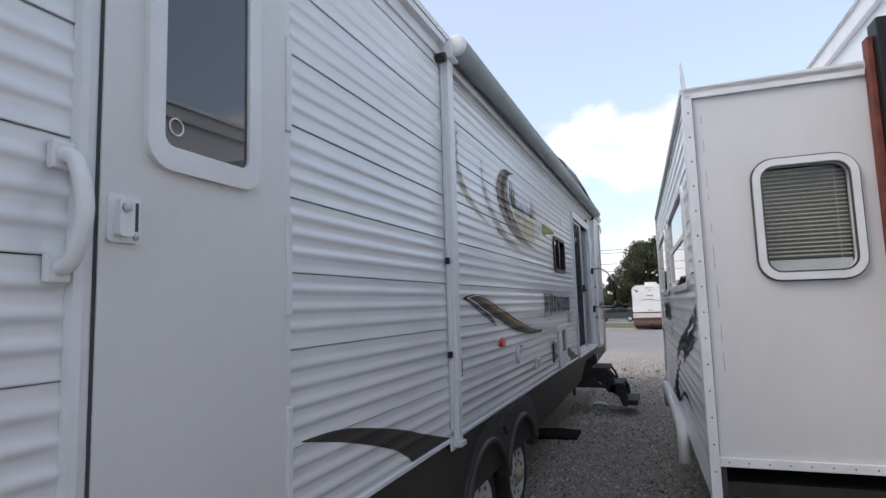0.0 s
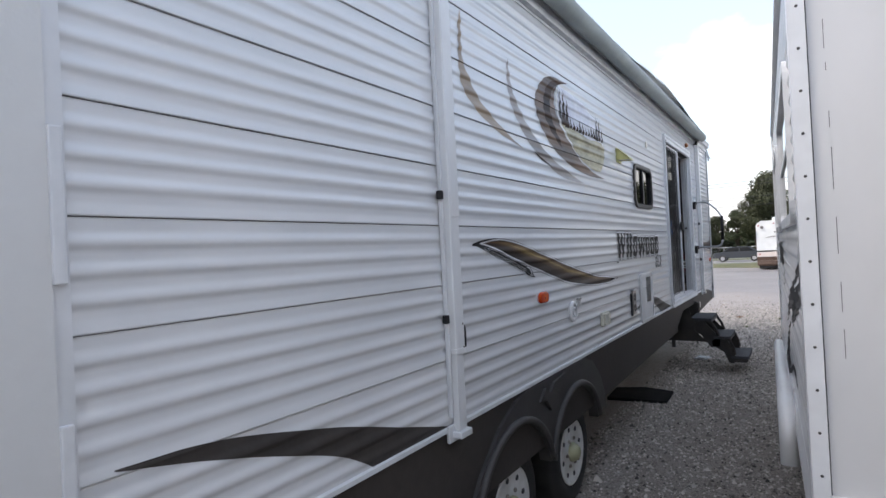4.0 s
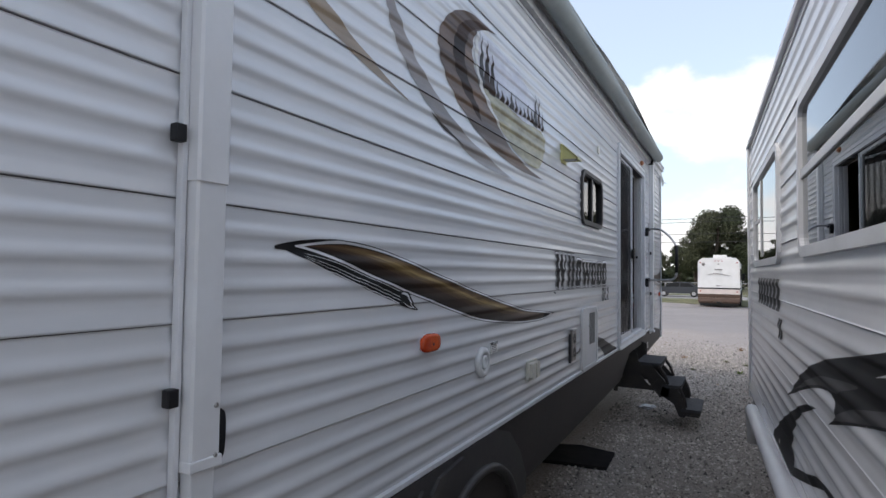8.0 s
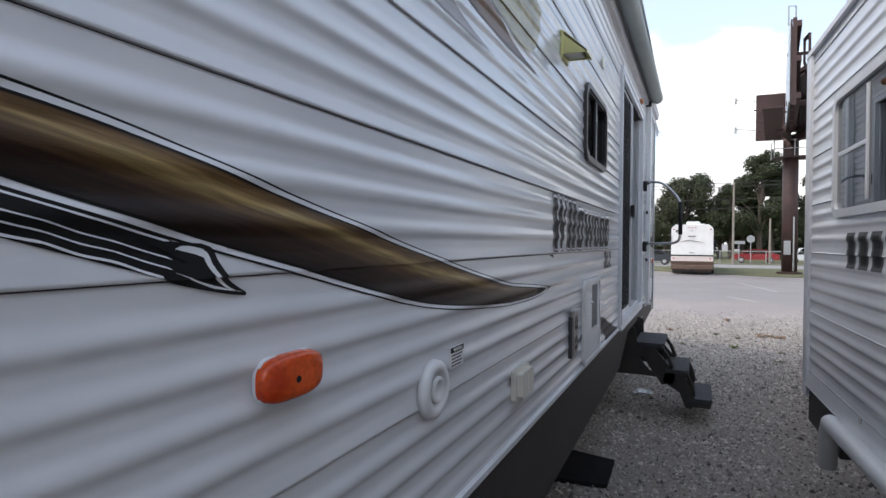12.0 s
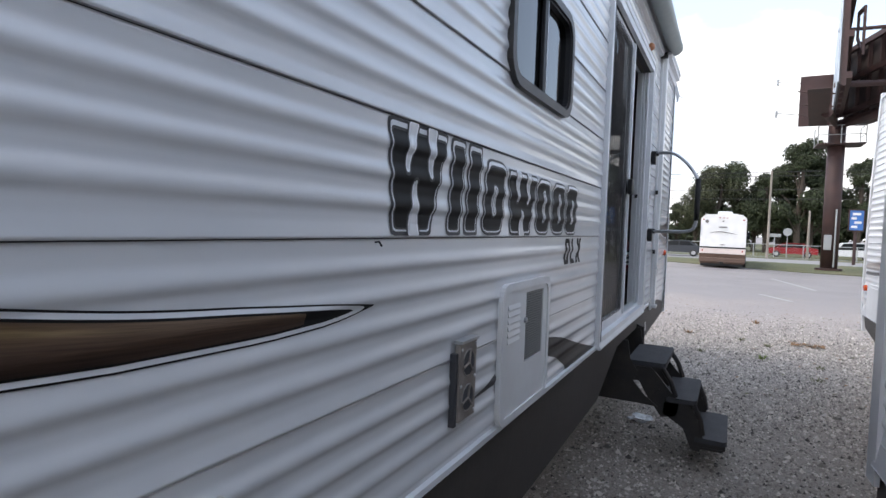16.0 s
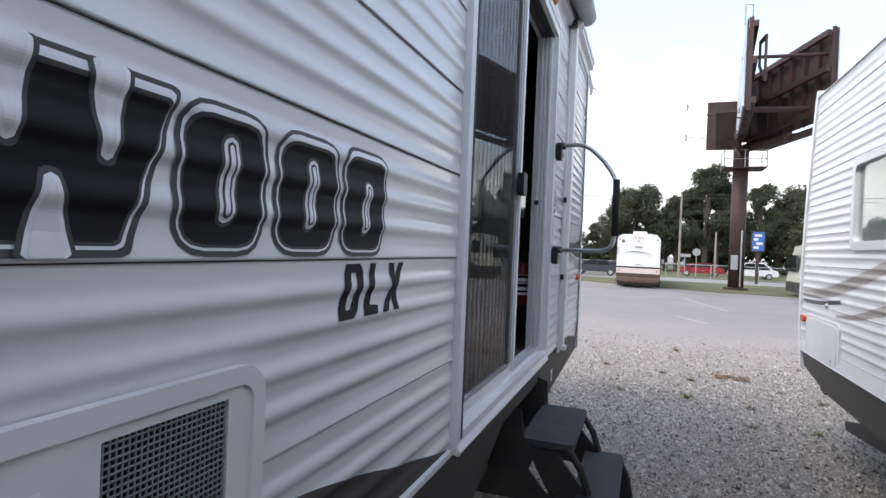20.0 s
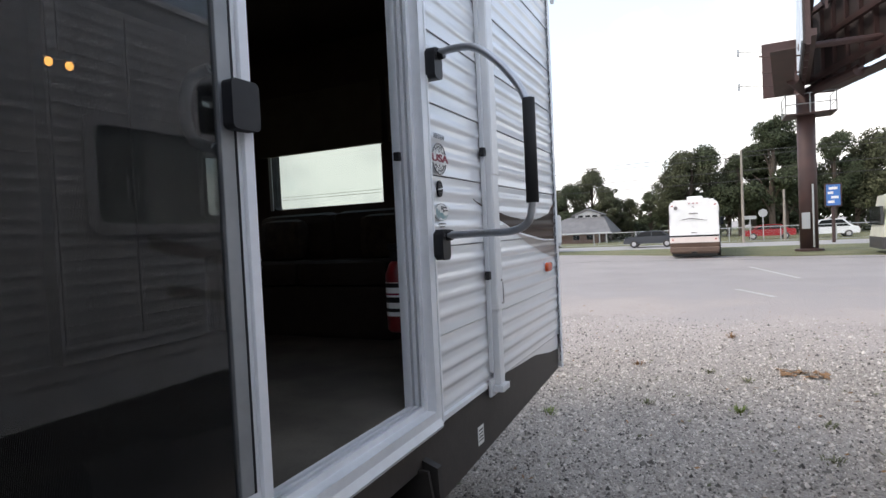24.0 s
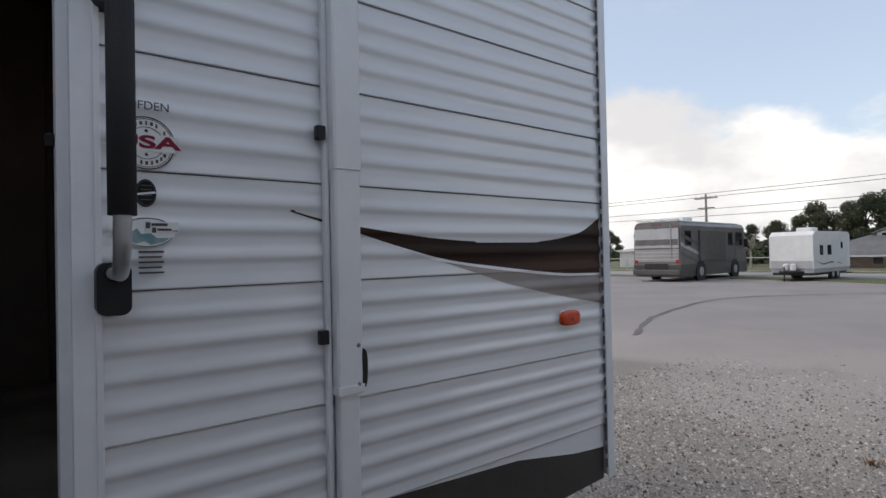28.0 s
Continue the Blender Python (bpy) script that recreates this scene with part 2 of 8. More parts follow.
DTEAL = mat("decal_teal", (0.10, 0.24, 0.26), 0.3, 0, (0.30, 0.36, 0.36), 30.0)
PAPER = mat("sticker_white", (0.72, 0.72, 0.70), 0.5)
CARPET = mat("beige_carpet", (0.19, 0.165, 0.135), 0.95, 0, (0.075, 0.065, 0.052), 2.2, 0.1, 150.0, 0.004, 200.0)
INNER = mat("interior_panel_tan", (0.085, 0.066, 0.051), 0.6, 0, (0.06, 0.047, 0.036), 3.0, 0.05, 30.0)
PILLOW = mat("mottled_brown_cloth", (0.075, 0.058, 0.042), 0.85, 0, (0.028, 0.02, 0.016), 14.0, 0.2, 60.0)
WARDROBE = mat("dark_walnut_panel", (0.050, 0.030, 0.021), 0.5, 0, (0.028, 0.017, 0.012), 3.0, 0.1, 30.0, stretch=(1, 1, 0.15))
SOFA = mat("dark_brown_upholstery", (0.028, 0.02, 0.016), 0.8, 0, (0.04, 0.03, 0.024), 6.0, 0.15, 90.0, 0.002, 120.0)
BLIND = mat("dark_olive_shade_cloth", (0.13, 0.115, 0.08), 0.8, 0, (0.10, 0.088, 0.062), 8.0)
SLAT = mat("beige_blind_slat", (0.52, 0.50, 0.43), 0.5, 0, (0.44, 0.42, 0.36), 9.0)
# red taken down to hold the shade inside the doorway
EXTRED_SHADED = mat("extinguisher_red_shaded", (0.13, 0.005, 0.007), 0.4)
LAMPG = glow("amber_lamp_glass", (1.0, 0.45, 0.10), 5.0)
GASKET = mat("grey_brown_window_frame", (0.050, 0.045, 0.043), 0.45, 0, (0.035, 0.032, 0.03), 9.0, 0.1, 60.0, spec=0.4)


# ---- builders ----
OWN = {}


def thing(name, m, label, category, group="", placed=True, kind=""):
    """An empty at the base of a thing. placed: its parts are given in world places."""
    ob = new(name)
    ob.matrix_basis = m
    OWN[ob.name] = m.inverted() if placed else Matrix()
    return tagged(ob, label, category, group, kind)


def part(name, bm, material, parent=None, label="", smooth=False):
    """Links a bmesh as one mesh object, under a thing or a part if given."""
    me = bpy.data.meshes.new(name)
    bmesh.ops.recalc_face_normals(bm, faces=bm.faces)
    bm.to_mesh(me)
    bm.free()
    me.materials.append(material)
    if smooth:
        me.polygons.foreach_set("use_smooth", [True] * len(me.polygons))
    return linked(name, me, parent, label)


def linked(name, me, parent=None, label=""):
    ob = new(name, me)
    if parent:
        ob.parent = parent
        ob.matrix_parent_inverse = OWN.get(parent.name, Matrix())
    if label:
        ob["label"] = label
    return ob


def raw(name, verts, faces, material, parent=None, label="", smooth=False):
    me = bpy.data.meshes.new(name)
    me.from_pydata(verts, [], faces)
    me.materials.append(material)
    if smooth:
        me.polygons.foreach_set("use_smooth", [True] * len(me.polygons))
    return linked(name, me, parent, label)


def add_box(bm, x0, x1, y0, y1, z0, z1, bevel=0.0):
    made = bmesh.ops.create_cube(bm, size=1)["verts"]
    for v in made:
        v.co = Vector((x0 + (v.co.x + 0.5) * (x1 - x0), y0 + (v.co.y + 0.5) * (y1 - y0), z0 + (v.co.z + 0.5) * (z1 - z0)))
    if bevel:
        edges = {e for v in made for e in v.link_edges}
        bmesh.ops.bevel(bm, geom=list(edges), offset=bevel, segments=2, affect="EDGES", profile=0.6)
    return bm


def boxm(x0, x1, y0, y1, z0, z1, bevel=0.0):
    return add_box(bmesh.new(), x0, x1, y0, y1, z0, z1, bevel)


def add_prism(bm, pts, axis, a, b):
    """A polygon, in the two other axes in order, pushed from a to b along an axis."""
    def at(p, d):
        q = list(p)
        q.insert("xyz".index(axis), d)
        return q
    lo, hi = [bm.verts.new(at(p, a)) for p in pts], [bm.verts.new(at(p, b)) for p in pts]
    bm.faces.new(lo), bm.faces.new(hi)
    for i in range(len(pts)):
        j = (i + 1) % len(pts)
        bm.faces.new((lo[i], lo[j], hi[j], hi[i]))
    return bm


def prism(pts, axis, a, b):
    return add_prism(bmesh.new(), pts, axis, a, b)


def rounded(u0, u1, v0, v1, r, n=5):
    """A rounded rectangle as points."""
    out = []
    for cu, cv, s in ((u1 - r, v1 - r, 0), (u0 + r, v1 - r, 90), (u0 + r, v0 + r, 180), (u1 - r, v0 + r, 270)):
        for k in range(n + 1):
            a = radians(s + 90 * k / n)
            out.append((cu + r * math.cos(a), cv + r * math.sin(a)))
    return out


def ring_prism(outer, inner, axis, a, b):
    """A frame between two outlines of the same count."""
    bm = bmesh.new()
    def at(p, d):
        q = list(p)
        q.insert("xyz".index(axis), d)
        return bm.verts.new(q)
    oa, ia, ob, ib = [at(p, a) for p in outer], [at(p, a) for p in inner], [at(p, b) for p in outer], [at(p, b) for p in inner]
    for i in range(len(outer)):
        j = (i + 1) % len(outer)
        for q in ((oa[i], oa[j], ia[j], ia[i]), (ob[i], ob[j], ib[j], ib[i]), (oa[i], oa[j], ob[j], ob[i]), (ia[i], ia[j], ib[j], ib[i])):
            bm.faces.new(q)
    return bm


def add_tube(bm, path, r, seg=10, caps=True, radii=None):
    """A round tube along points."""
    path = [Vector(p) for p in path]
    rings = []
    ref = None
    for i, p in enumerate(path):
        d = (path[min(i + 1, len(path) - 1)] - path[max(i - 1, 0)]).normalized()
        if ref is None or abs(ref.dot(d)) > 0.95:
            ref = Vector((0, 0, 1)) if abs(d.z) < 0.9 else Vector((1, 0, 0))
        u = d.cross(ref).normalized()
        w = u.cross(d).normalized()
        ref = w
        rr = radii[i] if radii else r
        rings.append([bm.verts.new(p + rr * (math.cos(2 * math.pi * k / seg) * u + math.sin(2 * math.pi * k / seg) * w)) for k in range(seg)])
    for a, b in zip(rings, rings[1:]):
        for k in range(seg):
            bm.faces.new((a[k], a[(k + 1) % seg], b[(k + 1) % seg], b[k]))
    if caps:
        bm.faces.new(rings[0]), bm.faces.new(rings[-1])
    return bm


def tube(path, r, seg=10, radii=None):
    return add_tube(bmesh.new(), path, r, seg, True, radii)


def curve_pts(pts, n=6):
    """A smooth line through points (Catmull-Rom)."""
    p = [pts[0], *pts, pts[-1]]
    out = []
    for i in range(1, len(p) - 2):
        for k in range(n):
            t = k / n
            q = []
            for a, b, c, d in zip(p[i - 1], p[i], p[i + 1], p[i + 2]):
                q.append(0.5 * (2 * b + (c - a) * t + (2 * a - 5 * b + 4 * c - d) * t * t + (3 * b - a - 3 * c + d) * t ** 3))
            out.append(tuple(q))
    out.append(tuple(pts[-1]))
    return out


def lathe(profile, centre, axis="x", seg=28):
    """A turned body: profile of (along, radius) about an axis through centre."""
    bm = bmesh.new()
    rings = []
    for d, r in profile:
        ring = []
        for k in range(seg):
            a = 2 * math.pi * k / seg
            o = [r * math.cos(a), r * math.sin(a)]
            o.insert("xyz".index(axis), d)
            ring.append(bm.verts.new(Vector(centre) + Vector(o)))
        rings.append(ring)
    for a, b in zip(rings, rings[1:]):
        for k in range(seg):
            bm.faces.new((a[k], a[(k + 1) % seg], b[(k + 1) % seg], b[k]))
    bm.faces.new(rings[0]), bm.faces.new(rings[-1])
    return bm


# corrugated siding: panels 0.25 m high, three rounded ribs each, a lapped joint between
PITCH, SEAM0 = 0.2505, 1.511


SLOT = PITCH / 4
SEAMS = [SEAM0 - 10 * SLOT, SEAM0 - 5 * SLOT] + [SEAM0 + k * PITCH for k in range(8)]


def rib(z):
    """How far the siding stands out at a height."""
    low = max((s for s in SEAMS if s <= z + 1e-6), default=SEAMS[0])
    u = z - low
    n = round(u / SLOT - 0.08)
    d = 0.0
    if 1 <= n <= (3 if low > SEAM0 - 0.01 else 4):
        s = u - (n + 0.08) * SLOT
        k = s / 0.020 if s < 0 else s / 0.029
        if -1 < k < 1:
            d = 0.0060 * (0.5 + 0.5 * math.cos(math.pi * k))
    if u < 0.03:
        d = max(d, 0.005 * (1 - u / 0.03))
    return d


def strips(z0, z1):
    """The panel strips between two heights, joint to joint."""
    cuts = [z0] + [s for s in SEAMS if z0 + 0.01 < s < z1 - 0.01] + [z1]
    return list(zip(cuts, cuts[1:]))


def rib_rows(z0, z1):
    n = max(2, int((z1 - z0) / 0.0052))
    return [z0 + (z1 - z0) * k / n for k in range(n + 1)]


def siding_mesh(name, a0, a1, z0, z1, material, parent, sign=1.0, x=0.0):
    """One panel strip, along y, standing out to +x (sign 1) or -x."""
    rows = rib_rows(z0, z1)
    vs, fs = [], []
    for z in rows:
        d = x + sign * rib(min(z, z1 - 1e-5))
        vs += [(d, a0, z), (d, a1, z)]
    for i in range(len(rows) - 1):
        q = (2 * i, 2 * i + 1, 2 * i + 3, 2 * i + 2)
        fs.append(q if sign > 0 else q[::-1])
    n = len(vs)
    b = x - sign * 0.0025
    vs += [(b, a0, z0), (b, a1, z0), (b, a0, z1), (b, a1, z1)]
    fs += [(n, n + 1, 1, 0), (2 * len(rows) - 2, 2 * len(rows) - 1, n + 3, n + 2)]
    ob = raw(name, vs, fs, material, parent, "", True)
    ob.data.polygons.foreach_set("use_smooth", [True] * (len(fs) - 2) + [False] * 2)
    return ob


def inside_spans(polys, z):
    xs = []
    for poly in polys:
        for (y0, z0), (y1, z1) in zip(poly, poly[1:] + poly[:1]):
            if (z0 <= z) != (z1 <= z):
                xs.append(y0 + (z - z0) / (z1 - z0) * (y1 - y0))
    xs.sort()
    return list(zip(xs[::2], xs[1::2]))


def decal_rows(lo, hi, step):
    """Heights from lo to hi in even steps, with a pair of rows at each lapped joint."""
    n = max(6, int((hi - lo) / step))
    rows = [lo + (hi - lo) * (k + 0.02) / (n + 0.04) for k in range(n + 1)]
    return sorted(rows + [s + d for s in SEAMS if lo + 0.001 < s < hi - 0.001 for d in (-0.0004, 0.0004)])


def decal(name, polys, material, parent, lift=0.0015, sign=1.0, x=0.0, label="", step=0.0035):
    """A vinyl shape laid on the ribbed siding; polys in (y, z), even-odd."""
    zs = [p[1] for q in polys for p in q]
    lo, hi = min(zs), max(zs)
    rows = decal_rows(lo, hi, step)
    n = len(rows) - 1
    spans = [inside_spans(polys, z) for z in rows]
    vs, fs = [], []
    for i in range(n):
        a, b = spans[i], spans[i + 1]
        za, zb = rows[i], rows[i + 1]
        xa, xb = x + sign * (rib(za) + lift), x + sign * (rib(zb) + lift)
        pairs = zip(a, b) if len(a) == len(b) else zip(a, a) if len(a) > len(b) else zip(b, b)
        for (p0, p1), (q0, q1) in pairs:
            k = len(vs)
            vs += [(xa, p0, za), (xa, p1, za), (xb, q1, zb), (xb, q0, zb)]
            fs.append((k, k + 1, k + 2, k + 3) if sign > 0 else (k + 3, k + 2, k + 1, k))
    ob = raw(name, vs, fs, material, parent, label, False)
    return ob


def text_mesh(name, words, size, m, material, parent, label="", shear=0.0, bold=0.0):
    cu = bpy.data.curves.new(name, "FONT")
    cu.body, cu.size, cu.align_x, cu.align_y, cu.shear, cu.extrude = words, size, "CENTER", "CENTER", shear, 0.0006
    cu.offset = bold
    tmp = bpy.data.objects.new(name, cu)
    me = bpy.data.meshes.new_from_object(tmp)
    bpy.data.objects.remove(tmp)
    me.transform(m)
    me.materials.append(material)
    return linked(name, me, parent, label)


ONWALL = Matrix(((0, 0, 1, 0), (1, 0, 0, 0), (0, 1, 0, 0), (0, 0, 0, 1)))  # text's x to +y, its y to up, facing +x


# ---- the long travel trailer that is walked along ----
Y0, Y1, ZB, ZT = -1.3, 11.155, 0.905, 3.18
T1 = thing("travel_trailer", pose(-1.2, 5.0, 0), "long white ribbed travel trailer with brown graphics and taupe skirt", "trailer")

# siding strips, cut round the entry door, the side window and the patio door
for lo, hi in strips(ZB, ZT):
    cuts = []
    if hi > 0.93:
        cuts.append((1.035, 1.725, 0.93, 2.82))
    cuts.append((7.80, 9.445, 0.915, 2.83))
    if lo < 2.352 and hi > 2.01:
        cuts.append((6.402, 7.030, 2.010, 2.352))
    runs, at = [], Y0
    for c in sorted(cuts):
        if hi <= c[2] or lo >= c[3]:
            continue
        runs.append((at, c[0]))
        at = c[1]
    runs.append((at, Y1))
    for a, b in runs:
        siding_mesh("siding_panel", a, b, lo, hi - 0.0022, SIDING, T1)
    # pieces of a strip above and below an opening
    for c in sorted(cuts):
        if hi > c[3] > lo:
            siding_mesh("siding_panel", c[0], c[1], c[3], hi - 0.0022, SIDING, T1)
        if lo < c[2] < hi:
            siding_mesh("siding_panel", c[0], c[1], lo, c[2], SIDING, T1)
# backing in the joints and the hull, with its openings
def hull_side(x0, x1, holes, y0, y1, z0, z1, material, name, parent):
    """A wall along y with rectangular holes (y0, y1, z0, z1)."""
    bm = bmesh.new()
    ys = sorted({y0, y1, *(h[0] for h in holes), *(h[1] for h in holes)})
    for a, b in zip(ys, ys[1:]):
        cols = sorted(h for h in holes if h[0] <= a + 1e-6 and h[1] >= b - 1e-6 for h in [(h[2], h[3])])
        at = z0
        for c, d in cols:
            if c > at:
                add_box(bm, x0, x1, a, b, at, c)
            at = d
        if at < z1:
            add_box(bm, x0, x1, a, b, at, z1)
    bmesh.ops.remove_doubles(bm, verts=bm.verts, dist=1e-5)
    return part(name, bm, material, parent)


hull_side(-0.045, -0.003, [(7.83, 9.43, 0.95, 2.78), (6.405, 7.027, 2.013, 2.349)], Y0, Y1, ZB, ZT, JOINT, "wall_core", T1)
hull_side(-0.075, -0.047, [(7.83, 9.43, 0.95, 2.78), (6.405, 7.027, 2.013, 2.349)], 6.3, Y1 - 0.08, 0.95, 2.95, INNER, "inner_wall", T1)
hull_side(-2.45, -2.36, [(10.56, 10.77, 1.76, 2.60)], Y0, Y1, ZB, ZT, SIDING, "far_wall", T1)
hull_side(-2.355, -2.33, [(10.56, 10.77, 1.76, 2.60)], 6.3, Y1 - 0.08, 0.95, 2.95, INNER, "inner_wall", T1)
# end walls across x
def hull_end(y0, y1, holes, x0, x1, z0, z1, material, name, parent):
    bm = bmesh.new()
    xs = sorted({x0, x1, *(h[0] for h in holes), *(h[1] for h in holes)})
    for a, b in zip(xs, xs[1:]):
        at = z0
        for c, d in sorted((h[2], h[3]) for h in holes if h[0] <= a + 1e-6 and h[1] >= b - 1e-6):
            add_box(bm, a, b, y0, y1, at, c)
            at = d
        add_box(bm, a, b, y0, y1, at, z1)
    bmesh.ops.remove_doubles(bm, verts=bm.verts, dist=1e-5)
    return part(name, bm, material, parent)


REAR = [(-2.18, -1.16, 1.79, 2.46), (-1.02, -0.48, 1.82, 2.46)]
hull_end(Y1 - 0.07, Y1, REAR, -2.36, -0.048, ZB, ZT, SIDING, "rear_wall", T1)
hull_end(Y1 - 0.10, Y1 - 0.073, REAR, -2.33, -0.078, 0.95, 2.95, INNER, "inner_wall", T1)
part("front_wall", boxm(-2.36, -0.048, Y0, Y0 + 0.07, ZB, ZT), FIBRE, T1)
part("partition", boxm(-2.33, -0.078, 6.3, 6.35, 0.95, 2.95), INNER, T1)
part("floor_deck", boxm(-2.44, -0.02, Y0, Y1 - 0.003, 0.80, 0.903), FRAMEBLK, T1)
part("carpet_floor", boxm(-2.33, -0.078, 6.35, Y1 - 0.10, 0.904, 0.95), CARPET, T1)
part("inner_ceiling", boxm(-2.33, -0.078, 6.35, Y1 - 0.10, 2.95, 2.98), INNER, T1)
part("roof", prism([(-2.52, 3.18), (0.055, 3.18), (0.06, 3.205), (0.0, 3.235), (-1.2, 3.29), (-2.45, 3.235)], "y", Y0 - 0.03, Y1 + 0.03), WHITE, T1)
part("roof_gutter", prism([(0.0, 3.07), (0.014, 3.07), (0.014, 3.135), (0.05, 3.14), (0.05, 3.175), (0.0, 3.175)], "y", Y0, Y1 + 0.02), TRIM, T1)
for a, b, c in ((-2.18, -1.16, 1.79), (-1.02, -0.48, 1.82)):
    w = part("rear_window", ring_prism(rounded(a - 0.03, b + 0.03, c - 0.03, 2.49, 0.05), rounded(a + 0.005, b - 0.005, c + 0.005, 2.455, 0.03), "y", Y1 - 0.06, Y1 + 0.02), BLACK, T1)
    p = part("pane", boxm(a + 0.005, b - 0.005, Y1 - 0.04, Y1 - 0.034, c + 0.005, 2.455), GLASS_CLEAR, w)
    p.visible_shadow = False
    part("window_shade", boxm(a - 0.05, b + 0.05, Y1 - 0.16, Y1 - 0.12, 2.19, 2.62, 0.008), BLIND, w)
for a, b, c, d in [(10.56, 10.77, 1.76, 2.60)]:
    w = part("side_window", ring_prism([(p, q) for p, q in rounded(a - 0.03, b + 0.03, c - 0.03, d + 0.03, 0.03)], rounded(a + 0.004, b - 0.004, c + 0.004, d - 0.004, 0.02), "x", -2.40, -2.29), BLACK, T1)
    p = part("pane", boxm(-2.395, -2.39, a, b, c, d), GLASS_CLEAR if d > 2.5 else GLASS_DOOR, w)
    p.visible_shadow = False
    part("mullion", boxm(-2.39, -2.36, a, b, c + 0.42, c + 0.46), BLACK, w)
    for s in range(5 if d > 2.5 else 0):
        part("blind_slat", boxm(-2.33, -2.325, a, b, 2.26 + s * 0.055, 2.3125 + s * 0.055), BLIND, w)

# corner trims, dark dashes drawn for the shadow gap beside them, lower skirt
part("corner_trim", prism([(-0.012, Y1 - 0.002), (0.013, Y1 - 0.028), (0.016, Y1 - 0.026), (0.016, Y1 + 0.012), (-0.03, Y1 + 0.014), (-0.03, Y1 + 0.002)], "z", 0.70, 3.17), TRIM, T1)
bm = bmesh.new()
for s in range(46):
    zz = 0.74 + s * 0.0525
    add_box(bm, 0.0105, 0.0125, Y1 - 0.038, Y1 - 0.029, zz, zz + 0.034, 0)
part("trim_shadow_gap", bm, JOINT, T1)
part("corner_cap", prism([(-0.02, 3.20), (0.012, 3.15), (0.058, 2.985), (0.105, 2.958), (0.052, 2.975), (0.046, 2.925), (0.026, 2.925), (0.022, 2.985), (0.004, 3.0), (-0.02, 3.06)], "y", Y1 + 0.016, Y1 + 0.030), TRIM, T1, "bent white roof corner cap")
SK = [(Y0, 0.50), (5.3, 0.53), (7.95, 0.585), (8.52, 0.79), (9.37, 0.79), (9.39, 0.62), (Y1 - 0.03, 0.695), (Y1 - 0.03, 0.815), (10.95, 0.83), (10.65, 0.878), (10.1, 0.903), (Y0, 0.903)]
part("skirt", prism([(p, q) for p, q in SK], "x", -0.10, -0.006), SKIRT, T1, "dark taupe painted lower skirt")
part("lower_panel", prism([(10.12, 0.9035), (10.65, 0.8785), (10.95, 0.8305), (Y1 - 0.028, 0.8155), (Y1 - 0.028, 0.9075), (10.12, 0.9075)], "x", -0.05, -0.004), SIDING, T1)
part("skirt_lip", prism([(0.0, 0.905), (0.012, 0.905), (0.012, 0.922), (0.0, 0.926)], "y", Y0, 9.9), TRIM, T1)
part("far_skirt", boxm(-2.44, -2.36, Y0, Y1, 0.5, 0.9), SKIRT, T1)
for xx in (-0.55, -1.9):
    part("chassis_beam", boxm(xx - 0.05, xx + 0.05, Y0 - 0.4, Y1 - 0.1, 0.55, 0.80), FRAMEBLK, T1)
# unseen belly boxes, added to keep light off the ground underneath
part("belly_light_block", boxm(-2.35, -0.11, 5.4, 8.69, 0.50, 0.58), FRAMEBLK, T1)
part("belly_light_block", boxm(-2.35, -0.11, 9.40, Y1 - 0.4, 0.60, 0.66), FRAMEBLK, T1)
part("belly_light_block", boxm(-2.35, -0.11, Y0, 3.1, 0.50, 0.58), FRAMEBLK, T1)

# wheels and the double fender
WHEELS = (3.735, 4.615)
WX = 0.045
fend = [(3.22, 0.46), (3.36, 0.63), (3.56, 0.79), (3.74, 0.87), (3.90, 0.899), (4.80, 0.899), (4.96, 0.85), (5.11, 0.72), (5.20, 0.58), (5.20, 0.48), (5.06, 0.48)]
for cy, lim in ((WHEELS[1], (10, 172)), (WHEELS[0], (8, 170))):
    for k in range(13):
        a = radians(lim[0] + (lim[1] - lim[0]) * k / 12)
        fend.append((cy + 0.415 * math.cos(a), 0.38 + 0.365 * math.sin(a)))
fend += [(3.32, 0.46)]
fob = part("fender", prism(fend, "x", -0.055, 0.012), FENDER, T1, "dark plastic double wheel fender")
for cy in WHEELS:
    pts = [(0.018, cy + 0.435 * math.cos(radians(a)), 0.38 + 0.385 * math.sin(radians(a))) for a in range(12, 175, 7)]
    part("fender_lip", tube(pts, 0.020, 8), FENDER, fob, "", True)
part("fender_crest", prism([(4.02, 0.80), (4.10, 0.86), (4.16, 0.82), (4.22, 0.865), (4.42, 0.885), (4.30, 0.80), (4.22, 0.83), (4.17, 0.72), (4.10, 0.79)], "x", 0.012, 0.026), FENDER, fob)
part("wheel_well", boxm(-0.75, -0.7, 3.2, 5.2, 0.1, 0.8), FRAMEBLK, T1)
